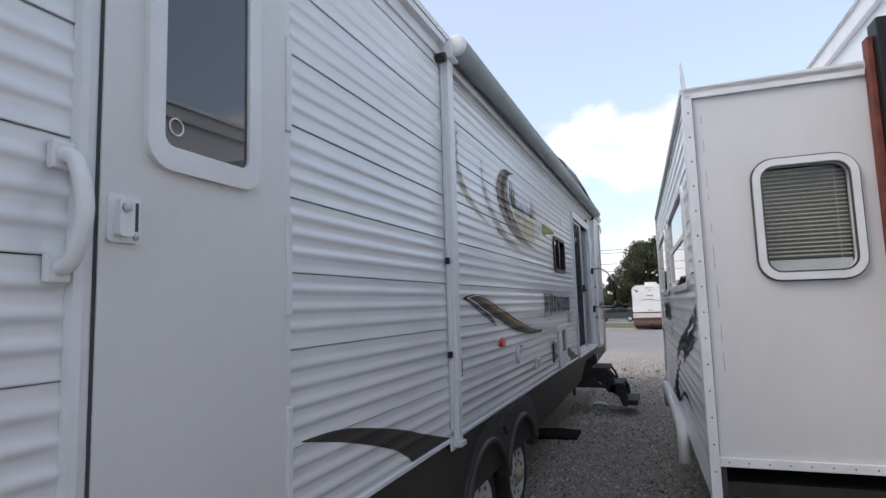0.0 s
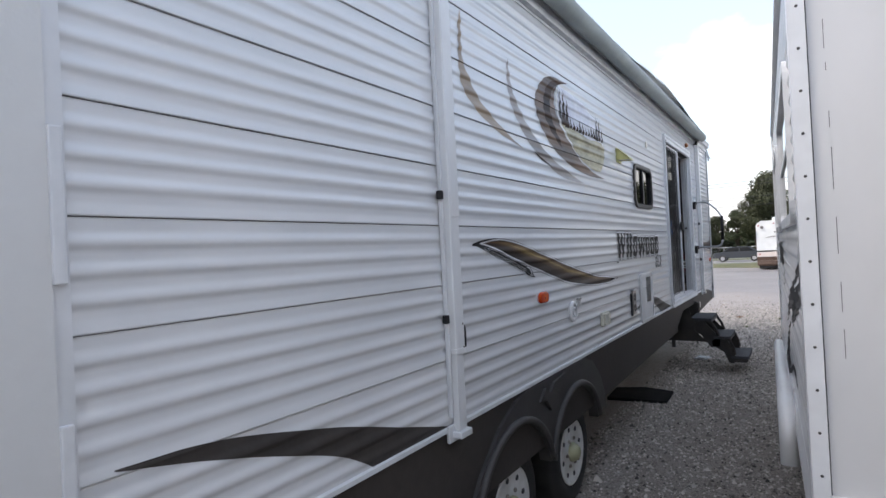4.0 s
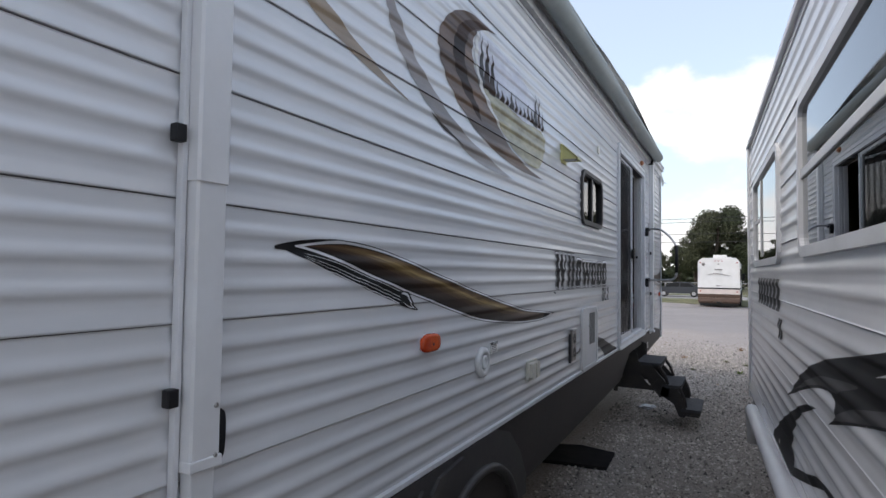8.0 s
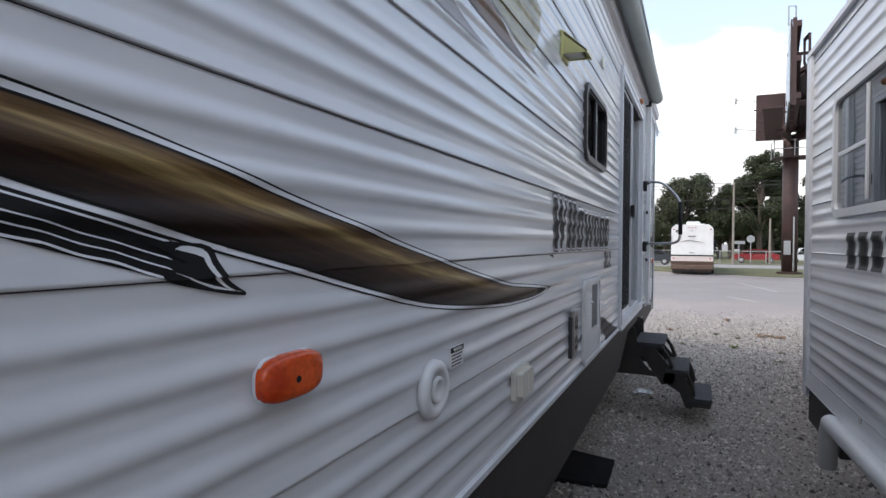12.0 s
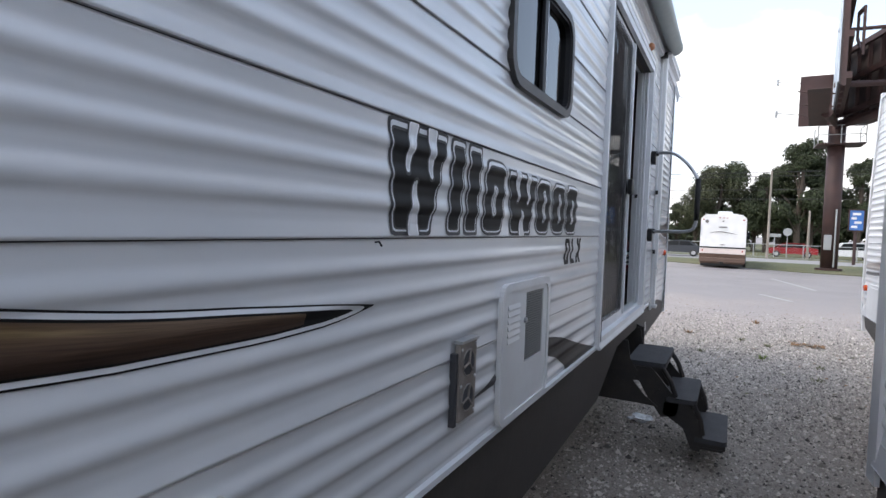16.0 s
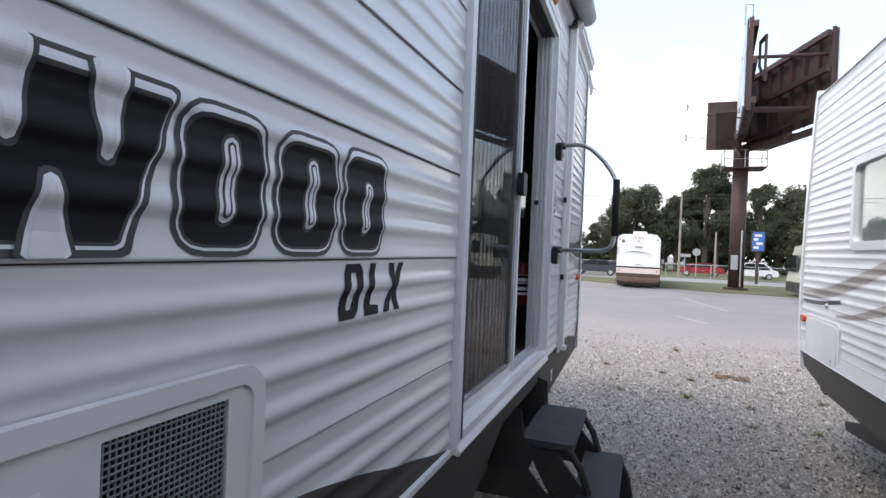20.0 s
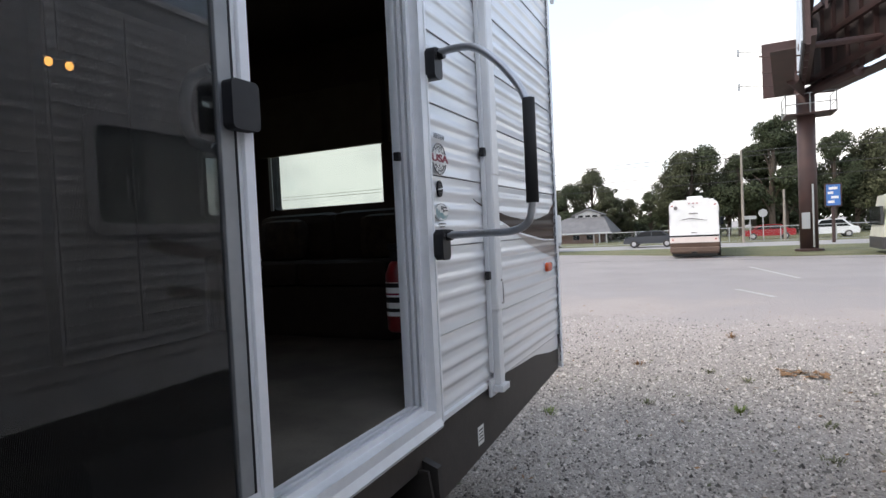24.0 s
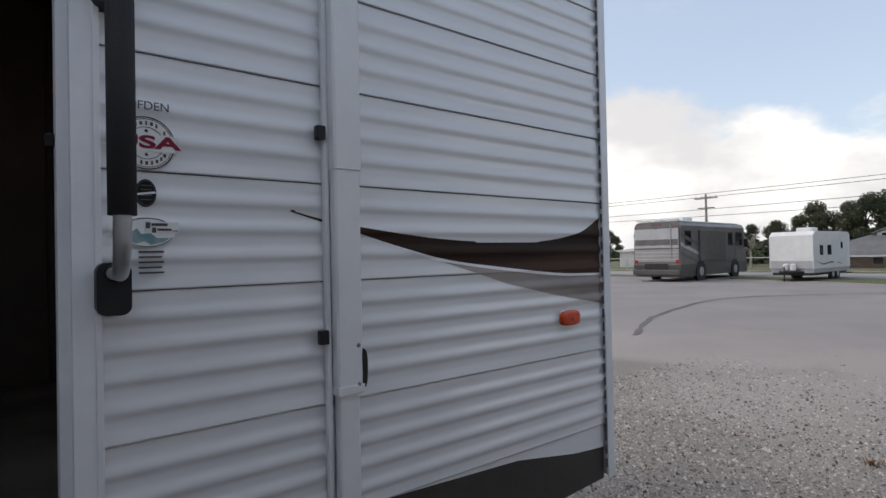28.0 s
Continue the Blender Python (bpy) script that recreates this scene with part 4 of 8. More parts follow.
for zz in (SZ + 0.026, SZ - 0.024):
    star = [(SC + (0.005 if q % 2 == 0 else 0.002) * math.sin(math.pi * q / 5), zz + (0.005 if q % 2 == 0 else 0.002) * math.cos(math.pi * q / 5)) for q in range(10)]
    part("seal_star", prism(star, "x", xs + 0.0004, xs + 0.0016), DBLACK, st)
text_mesh("sticker_caption", "39FDEN", 0.025, Matrix.Translation((xs + 0.001, SC + 0.002, 1.897)) @ ONWALL, DGREY, T1, "grey model number 39FDEN")


def oval(cy, cz, ry, rz, n=28, f0=0.0, f1=1.0):
    return [(cy + ry * math.cos(2 * math.pi * (f0 + (f1 - f0) * q / n)), cz + rz * math.sin(2 * math.pi * (f0 + (f1 - f0) * q / n))) for q in range(n if f1 - f0 == 1 else n + 1)]


dk = part("oval_sticker", prism(oval(9.540, 1.714, 0.020, 0.029), "x", 0.004, xs), DBLACK, T1, "small dark oval sticker with a silver band")
part("sticker_rim", tube([(xs, y, z) for y, z in oval(9.540, 1.714, 0.0175, 0.026, 28)] + [(xs, 9.5575, 1.714)], 0.0008, 5), DGREY, dk)
part("sticker_band", prism([(9.519, 1.712), (9.524, 1.709), (9.560, 1.714), (9.556, 1.718)], "x", xs, xs + 0.0012), PAPER, dk)
for s in range(4):
    part("sticker_mark", boxm(xs, xs + 0.0008, 9.530, 9.551, 1.699 + s * 0.0085 + (0.004 if s > 1 else 0), 1.7015 + s * 0.0085 + (0.004 if s > 1 else 0)), DGREY, dk)
ov = part("oval_sticker", prism(oval(9.542, 1.632, 0.054, 0.031), "x", 0.004, xs), PAPER, T1, "oval teal and white sticker")
part("sticker_rim", tube([(xs, y, z) for y, z in oval(9.542, 1.632, 0.051, 0.0295, 18, 0.06, 0.44)], 0.0011, 5), DBLACK, ov)
part("sticker_rim", tube([(xs, y, z) for y, z in oval(9.542, 1.632, 0.051, 0.0295, 18, 0.56, 0.94)], 0.0014, 5), DTEAL, ov)
part("sticker_picture", prism([(9.494, 1.630), (9.500, 1.643), (9.510, 1.644), (9.514, 1.634), (9.522, 1.640), (9.530, 1.628), (9.548, 1.630), (9.560, 1.620), (9.585, 1.620), (9.572, 1.611), (9.548, 1.606), (9.536, 1.613), (9.520, 1.608), (9.504, 1.616)], "x", xs, xs + 0.0008), DTEAL, ov)
part("sticker_panel", boxm(xs, xs + 0.0012, 9.536, 9.602, 1.632, 1.654), PAPER, ov)
for y0, y1, z0, z1 in ((9.538, 9.547, 1.640, 1.653), (9.549, 9.580, 1.645, 1.651), (9.550, 9.558, 1.631, 1.642), (9.560, 9.588, 1.635, 1.640), (9.590, 9.601, 1.634, 1.636)):
    part("sticker_bar", boxm(xs + 0.0012, xs + 0.002, y0, y1, z0, z1), DGREY, ov)
for s in range(5):
    part("fine_print", boxm(xs - 0.003, xs - 0.0015, 9.525, 9.573 - 0.004 * (s % 2), 1.545 + s * 0.011, 1.549 + s * 0.011), DGREY, T1)
sk = part("skirt_sticker", boxm(-0.006, -0.0045, 9.815, 9.875, 0.690, 0.765), PAPER, T1, "small white serial sticker")
for s in range(4):
    part("fine_print", boxm(-0.0045, -0.0040, 9.822, 9.868, 0.705 + s * 0.014, 0.710 + s * 0.014), DGREY, sk)

# vinyl graphics on the ribs
def offset_curve(up, low, d, nose=0.0):
    """A lens shape drawn in by a width on both edges, with a rounded nose of a given length."""
    a, b = [], []
    for (y, zu), (_, zl) in zip(up, low):
        m, h = (zu + zl) / 2, (zu - zl) / 2 - d
        if nose:
            h *= math.sqrt(min(1.0, 0.02 + (y - up[0][0]) / nose))
        if h > 0.0004:
            a.append((y, m + h))
            b.append((y, m - h))
    return a + b[::-1]


def lens(upper, lower, n=40):
    """Both edges sampled at the same places."""
    u, l = curve_pts(upper, 8), curve_pts(lower, 8)
    ya, yb = u[0][0], u[-1][0]
    def at(c, y):
        for (y0, z0), (y1, z1) in zip(c, c[1:]):
            if y0 <= y <= y1 and y1 > y0:
                return z0 + (y - y0) / (y1 - y0) * (z1 - z0)
        return c[-1][1] if y > c[-1][0] else c[0][1]
    ys = [ya + (yb - ya) * k / n for k in range(n + 1)]
    return [(y, at(u, y)) for y in ys], [(y, at(l, y)) for y in ys]


SU = [(3.36, 1.672), (3.48, 1.696), (3.64, 1.706), (3.87, 1.685), (4.17, 1.624), (4.62, 1.532), (5.12, 1.440), (5.40, 1.411), (5.58, 1.395), (5.71, 1.380)]
SL = [(3.36, 1.672), (3.48, 1.666), (3.64, 1.640), (3.87, 1.580), (4.17, 1.508), (4.62, 1.409), (5.12, 1.360), (5.40, 1.352), (5.58, 1.357), (5.71, 1.377)]
U, L = lens(SU, SL, 70)
decal("swoosh_outline", [offset_curve(U, L, 0.0)], DBLACK, T1, 0.0014, label="black edged bronze swoosh graphic")
decal("swoosh_silver", [offset_curve(U[3:], L[3:], 0.0030, 0.16)], DSILVER, T1, 0.0022)
decal("swoosh_black", [offset_curve(U[4:-1], L[4:-1], 0.0100, 0.16)], DBLACK, T1, 0.0030)


def printed_blend():
    """Satin print: near-black brown below, a streaky gold band near the top edge, tan towards the tail."""
    m = bpy.data.materials.new("bronze_print")
    m.use_nodes = True
    n, l = m.node_tree.nodes, m.node_tree.links
    b = n["Principled BSDF"]
    b.inputs["Roughness"].default_value, b.inputs["Specular IOR Level"].default_value = 0.38, 0.22
    uv, sep = n.new("ShaderNodeUVMap"), n.new("ShaderNodeSeparateXYZ")
    l.new(uv.outputs[0], sep.inputs[0])
    def streak(su, sv, amount, base):
        mp, t, r = n.new("ShaderNodeMapping"), n.new("ShaderNodeTexNoise"), n.new("ShaderNodeMath")
        mp.inputs["Scale"].default_value, mp.inputs["Rotation"].default_value = (su, sv, 1), (0, 0, 0.06)
        t.inputs["Scale"].default_value, t.inputs["Detail"].default_value = 1.0, 7.0
        l.new(uv.outputs[0], mp.inputs[0])
        l.new(mp.outputs[0], t.inputs["Vector"])
        r.operation = "MULTIPLY_ADD"
        r.inputs[1].default_value, r.inputs[2].default_value = amount, base
        l.new(t.outputs[0], r.inputs[0])
        return r.outputs[0]
    add = n.new("ShaderNodeMath")
    l.new(sep.outputs[1], add.inputs[0])
    l.new(streak(7.0, 5.0, 0.42, -0.21), add.inputs[1])
    def ramp(stops):
        r = n.new("ShaderNodeValToRGB")
        while len(r.color_ramp.elements) < len(stops):
            r.color_ramp.elements.new(0.5)
        for e, (p, c) in zip(r.color_ramp.elements, stops):
            e.position, e.color = p, (*c, 1)
        l.new(add.outputs[0], r.inputs[0])
        return r.outputs[0]
    dark = ramp([(0.0, (0.010, 0.007, 0.006)), (0.45, (0.024, 0.012, 0.008)), (0.75, (0.066, 0.034, 0.018)), (1.0, (0.12, 0.066, 0.034))])
    gold = ramp([(0.0, (0.011, 0.007, 0.006)), (0.40, (0.036, 0.018, 0.011)), (0.62, (0.12, 0.070, 0.026)), (0.78, (0.36, 0.255, 0.105)), (0.90, (0.16, 0.093, 0.035)), (1.0, (0.07, 0.038, 0.02))])
    tail = ramp([(0.0, (0.04, 0.024, 0.018)), (0.5, (0.085, 0.052, 0.035)), (1.0, (0.15, 0.10, 0.065))])
    def mix(f, a, c):
        x = n.new("ShaderNodeMix")
        x.data_type = "RGBA"
        for k, v in ((0, f), (6, a), (7, c)):
            l.new(v, x.inputs[k])
        return x.outputs[2]
    def span(a, c):
        r = n.new("ShaderNodeMapRange")
        r.interpolation_type = "SMOOTHSTEP"
        r.inputs[1].default_value, r.inputs[2].default_value = a, c
        l.new(sep.outputs[0], r.inputs[0])
        return r.outputs[0]
    body = mix(span(0.62, 0.92), mix(span(0.02, 0.24), dark, gold), tail)
    hs = n.new("ShaderNodeHueSaturation")
    l.new(body, hs.inputs["Color"])
    l.new(streak(26.0, 16.0, 1.5, 0.25), hs.inputs["Value"])
    l.new(hs.outputs[0], b.inputs["Base Color"])
    return m


def graded_lens(up, low, inset, lift, material, name):
    """A lens laid on the ribs in level strips, with its length and depth as its print coordinates."""
    ya, yb = up[0][0], up[-1][0]
    edge = []
    for (y, zu), (_, zl) in zip(up, low):
        h = max(0.0008, zu - zl - 2 * inset) * math.sqrt(min(1.0, 0.02 + (y - ya) / 0.16))
        edge.append((y, (zu + zl) / 2, h / 2))
    outline = [(y, c + h) for y, c, h in edge] + [(y, c - h) for y, c, h in edge[::-1]]
    rows = decal_rows(min(p[1] for p in outline), max(p[1] for p in outline), 0.0032)

    def print_at(y, z):
        k = min(len(edge) - 2, max(0, int((y - ya) / (yb - ya) * (len(edge) - 1))))
        f = (y - edge[k][0]) / (edge[k + 1][0] - edge[k][0])
        c, h = (edge[k][i] + f * (edge[k + 1][i] - edge[k][i]) for i in (1, 2))
        return (y - ya) / (yb - ya), 0.5 + 0.5 * (z - c) / h

    vs, fs, uvs, m = [], [], [], 64
    for i, z in enumerate(rows):
        spans = inside_spans([outline], z)
        p0, p1 = spans[0][0], spans[-1][1]
        for k in range(m + 1):
            y = p0 + (p1 - p0) * k / m
            vs.append((rib(z) + lift, y, z))
            uvs.append(print_at(y, z))
            if i and k:
                e = i * (m + 1) + k
                fs.append((e - m - 2, e - m - 1, e, e - 1))
    ob = raw(name, vs, fs, material, T1, "", False)
    lay = ob.data.uv_layers.new(name="print")
    for lp in ob.data.loops:
        lay.data[lp.index].uv = uvs[lp.vertex_index]
    return ob


graded_lens(U[4:-6], L[4:-6], 0.0135, 0.0040, printed_blend(), "swoosh_fill")
FU = [p for p in L if 3.43 < p[0] < 3.99]
FD = curve_pts([(3.43, 1.670), (3.52, 1.641), (3.66, 1.598), (3.82, 1.551), (3.985, 1.504)], 8)
decal("feather_band", [FU + [(4.0, 1.520)] + FD[::-1]], DBLACK, T1, 0.0016, label="black feather band under the swoosh")
for f0, f1 in ((0.03, 0.085), (0.42, 0.46), (0.66, 0.70), (0.90, 0.965)):
    edge = []
    for f_ in (f0, f1):
        row = []
        for y_, zu in FU[1:]:
            zd = min(FD, key=lambda p: abs(p[0] - y_))[1]
            row.append((y_, zu + (zd - zu) * f_))
        edge.append(row)
    decal("feather_line", [edge[0] + edge[1][::-1]], DSILVER, T1, 0.0026)
decal("feather_tip", [curve_pts([(3.93, 1.556), (4.00, 1.553), (4.022, 1.546), (4.03, 1.530), (4.05, 1.505), (4.080, 1.485), (4.02, 1.494), (3.95, 1.514), (3.985, 1.530)], 5)], DBLACK, T1, 0.0030)
decal("feather_glint", [curve_pts([(3.955, 1.549), (3.996, 1.549), (4.014, 1.540), (4.020, 1.526), (4.042, 1.501), (4.066, 1.490), (4.038, 1.4995), (4.014, 1.522), (4.007, 1.537)], 5)], DSILVER, T1, 0.0038)
decal("feather_glint", [curve_pts([(3.965, 1.520), (4.02, 1.502), (4.07, 1.490), (4.02, 1.498)], 4)], DSILVER, T1, 0.0038)
C1R = curve_pts([(3.39, 2.76), (3.385, 2.55), (3.44, 2.46), (3.52, 2.38), (3.69, 2.30), (4.00, 2.197)], 6)
C1L = curve_pts([(4.00, 2.197), (3.77, 2.235), (3.56, 2.29), (3.42, 2.36), (3.355, 2.45), (3.36, 2.70)], 6)
decal("tan_crescent", [C1R + C1L[1:]], DTAN, T1, 0.0014, label="tan crescent graphic")
C2R = curve_pts([(3.86, 2.67), (3.895, 2.52), (4.00, 2.40), (4.14, 2.31), (4.44, 2.19), (5.01, 2.08)], 6)
C2L = curve_pts([(5.01, 2.08), (4.60, 2.09), (4.27, 2.17), (4.08, 2.25), (3.92, 2.37), (3.86, 2.46), (3.84, 2.58)], 6)
decal("taupe_crescent", [C2R + C2L[1:]], DTAUPE, T1, 0.0014, label="taupe crescent graphic")
decal("crescent_tail", [[(4.14, 2.205), (4.30, 2.172), (4.42, 2.135), (4.27, 2.16)]], DBROWN, T1, 0.0022)
CO_ = curve_pts([(4.78, 2.735), (4.62, 2.72), (4.50, 2.715), (4.35, 2.67), (4.23, 2.57), (4.205, 2.47), (4.27, 2.37), (4.42, 2.28), (4.66, 2.20), (5.07, 2.148), (5.51, 2.155)], 6)
CI_ = curve_pts([(5.51, 2.155), (5.20, 2.185), (4.97, 2.235), (4.78, 2.32), (4.60, 2.42), (4.51, 2.53), (4.52, 2.62), (4.60, 2.685), (4.78, 2.735)], 6)
decal("brown_crest", [CO_ + CI_[1:]], DCREST, T1, 0.0020, label="brown round landscape graphic")
decal("crest_dark", [curve_pts([(4.75, 2.725), (4.50, 2.69), (4.36, 2.60), (4.33, 2.47), (4.42, 2.37), (4.60, 2.28), (4.58, 2.32), (4.47, 2.42), (4.43, 2.52), (4.48, 2.63), (4.60, 2.69)], 5)], DBROWN, T1, 0.0028)
PICT = curve_pts([(4.60, 2.685), (4.92, 2.67), (5.20, 2.62), (5.42, 2.54), (5.50, 2.44), (5.50, 2.30), (5.40, 2.21), (5.20, 2.20), (4.98, 2.245), (4.78, 2.33), (4.62, 2.43), (4.54, 2.55)], 5)
decal("scene_sky", [PICT], DSKY, T1, 0.0014)
decal("scene_field", [curve_pts([(4.60, 2.46), (4.85, 2.44), (5.15, 2.42), (5.49, 2.42), (5.50, 2.30), (5.40, 2.21), (5.20, 2.20), (4.98, 2.245), (4.78, 2.33), (4.62, 2.43)], 5)], DGREEN, T1, 0.0022)
decal("scene_glint", [curve_pts([(4.545, 2.66), (4.53, 2.55), (4.58, 2.44), (4.68, 2.37), (4.80, 2.31), (4.81, 2.32), (4.70, 2.385), (4.605, 2.45), (4.56, 2.55), (4.57, 2.66)], 4)], PAPER, T1, 0.0036)
rnd = random.Random(5)
for s in range(15):
    ty = 4.60 + 0.062 * s
    tz, th = 2.43 + 0.01 * rnd.random(), (0.20 if s < 3 else 0.07 if s < 12 else 0.15) * (0.7 + 0.6 * rnd.random())
    tw = 0.018 + 0.022 * rnd.random()
    decal("scene_tree", [[(ty - tw, tz), (ty - tw * 0.5, tz + th * 0.5), (ty, tz + th), (ty + tw * 0.6, tz + th * 0.45), (ty + tw, tz)]], DBROWN if s % 3 else DGREY, T1, 0.0030)
decal("front_swoosh", [curve_pts([(1.80, 1.212), (2.06, 1.197), (2.49, 1.105), (2.80, 1.015), (3.15, 0.918)], 6) + [(3.15, 0.907), (2.64, 0.907)] + curve_pts([(2.64, 0.925), (2.50, 1.005), (2.32, 1.070), (2.05, 1.150), (1.80, 1.208)], 6)], SKIRT, T1, 0.0014, label="dark swoosh rising from the skirt")
decal("hatch_swoosh", [curve_pts([(6.865, 1.122), (7.10, 1.085), (7.40, 1.01), (7.77, 0.925)], 5) + [(7.77, 0.907), (7.22, 0.907)] + curve_pts([(7.20, 0.93), (7.05, 1.005), (6.865, 1.052)], 5)], SKIRT, T1, 0.0014)
decal("hatch_dart", [[(6.20, 1.053), (6.368, 1.095), (6.368, 1.060)]], DGREY, T1, 0.0014)
BT = curve_pts([(9.86, 1.690), (10.03, 1.655), (10.38, 1.617), (10.76, 1.612), (11.0, 1.648), (11.117, 1.705)], 6)
BL = curve_pts([(11.117, 1.492), (10.90, 1.497), (10.57, 1.530), (10.31, 1.566), (10.03, 1.640), (9.86, 1.686)], 6)
decal("rear_sweep", [BT + BL], DBROWN, T1, 0.0014, label="dark brown rear sweep graphic")
decal("rear_sweep_edge", [curve_pts([(10.03, 1.640), (10.31, 1.566), (10.57, 1.530), (10.90, 1.497), (11.117, 1.492), (11.117, 1.484), (10.90, 1.488), (10.57, 1.520), (10.31, 1.556)], 5)], DSILVER, T1, 0.0020)
decal("rear_sweep_grey", [curve_pts([(10.31, 1.560), (10.57, 1.524), (10.90, 1.490), (11.117, 1.484)], 5) + curve_pts([(11.117, 1.375), (10.90, 1.412), (10.62, 1.470)], 5)], DTAUPE, T1, 0.0014)

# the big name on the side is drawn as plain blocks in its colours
def soft(pts, r, n=4):
    """A polygon with its corners eased."""
    out = []
    for k, p in enumerate(pts):
        p, a, b = Vector(p), Vector(pts[k - 1]), Vector(pts[(k + 1) % len(pts)])
        u, v = p + (a - p).normalized() * min(r, (a - p).length * 0.45), p + (b - p).normalized() * min(r, (b - p).length * 0.45)
        out += [tuple((1 - t) ** 2 * u + 2 * t * (1 - t) * p + t * t * v) for t in (q / n for q in range(n + 1))]
    return out


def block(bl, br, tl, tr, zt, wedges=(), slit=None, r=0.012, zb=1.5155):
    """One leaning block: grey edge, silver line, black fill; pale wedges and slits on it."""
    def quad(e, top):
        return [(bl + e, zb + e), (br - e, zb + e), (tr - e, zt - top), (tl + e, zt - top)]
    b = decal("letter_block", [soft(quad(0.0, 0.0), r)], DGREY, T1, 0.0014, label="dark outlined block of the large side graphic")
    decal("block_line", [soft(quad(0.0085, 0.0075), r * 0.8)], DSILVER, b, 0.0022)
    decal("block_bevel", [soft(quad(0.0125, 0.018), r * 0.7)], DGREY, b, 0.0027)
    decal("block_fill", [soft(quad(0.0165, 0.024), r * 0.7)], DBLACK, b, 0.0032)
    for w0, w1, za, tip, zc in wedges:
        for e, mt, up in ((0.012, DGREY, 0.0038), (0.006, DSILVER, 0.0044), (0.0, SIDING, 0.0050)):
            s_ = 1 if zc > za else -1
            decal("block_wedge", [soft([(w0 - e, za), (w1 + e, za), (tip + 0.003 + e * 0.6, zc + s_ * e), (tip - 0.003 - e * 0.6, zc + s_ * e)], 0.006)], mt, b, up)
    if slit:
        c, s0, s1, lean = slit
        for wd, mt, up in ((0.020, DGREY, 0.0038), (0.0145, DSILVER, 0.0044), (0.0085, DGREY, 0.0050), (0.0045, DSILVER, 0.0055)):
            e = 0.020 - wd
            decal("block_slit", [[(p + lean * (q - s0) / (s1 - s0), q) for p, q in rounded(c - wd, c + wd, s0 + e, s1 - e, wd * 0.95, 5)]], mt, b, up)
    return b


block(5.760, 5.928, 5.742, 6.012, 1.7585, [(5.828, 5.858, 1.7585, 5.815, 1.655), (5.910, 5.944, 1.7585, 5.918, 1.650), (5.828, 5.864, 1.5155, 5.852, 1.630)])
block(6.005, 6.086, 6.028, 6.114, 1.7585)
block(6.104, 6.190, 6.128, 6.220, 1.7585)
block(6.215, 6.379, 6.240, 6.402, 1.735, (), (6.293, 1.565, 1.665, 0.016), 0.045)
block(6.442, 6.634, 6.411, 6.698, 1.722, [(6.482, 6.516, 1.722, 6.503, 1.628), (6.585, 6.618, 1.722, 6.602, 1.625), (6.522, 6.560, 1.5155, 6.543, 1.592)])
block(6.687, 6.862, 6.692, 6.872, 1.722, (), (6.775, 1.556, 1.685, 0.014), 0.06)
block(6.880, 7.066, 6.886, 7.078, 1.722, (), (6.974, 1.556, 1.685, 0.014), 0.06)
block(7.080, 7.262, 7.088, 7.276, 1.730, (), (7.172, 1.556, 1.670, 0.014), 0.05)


def slant(pts, y, w, z0=1.393, h=0.108, lean=0.030):
    return [(y + p * w + q * lean, z0 + q * h) for p, q in pts]


decal("trim_letter", [slant([(0, 0), (0.7, 0), (0.95, 0.15), (0.95, 0.85), (0.7, 1), (0, 1)], 7.085, 0.080), slant([(0.33, 0.2), (0.55, 0.2), (0.62, 0.3), (0.62, 0.72), (0.55, 0.82), (0.33, 0.82)], 7.085, 0.080)], DBLACK, T1, 0.0014, label="black letter D")
decal("trim_letter", [slant([(0, 0), (0.9, 0), (0.9, 0.2), (0.38, 0.2), (0.38, 1), (0, 1)], 7.185, 0.070)], DBLACK, T1, 0.0014, label="black letter L")
decal("trim_letter", [slant([(-0.05, 0), (0.33, 0), (0.5, 0.32), (0.68, 0), (1.06, 0), (0.70, 0.52), (1.02, 1), (0.66, 1), (0.5, 0.72), (0.34, 1), (-0.02, 1), (0.32, 0.5)], 7.275, 0.078)], DBLACK, T1, 0.0014, label="black letter X")

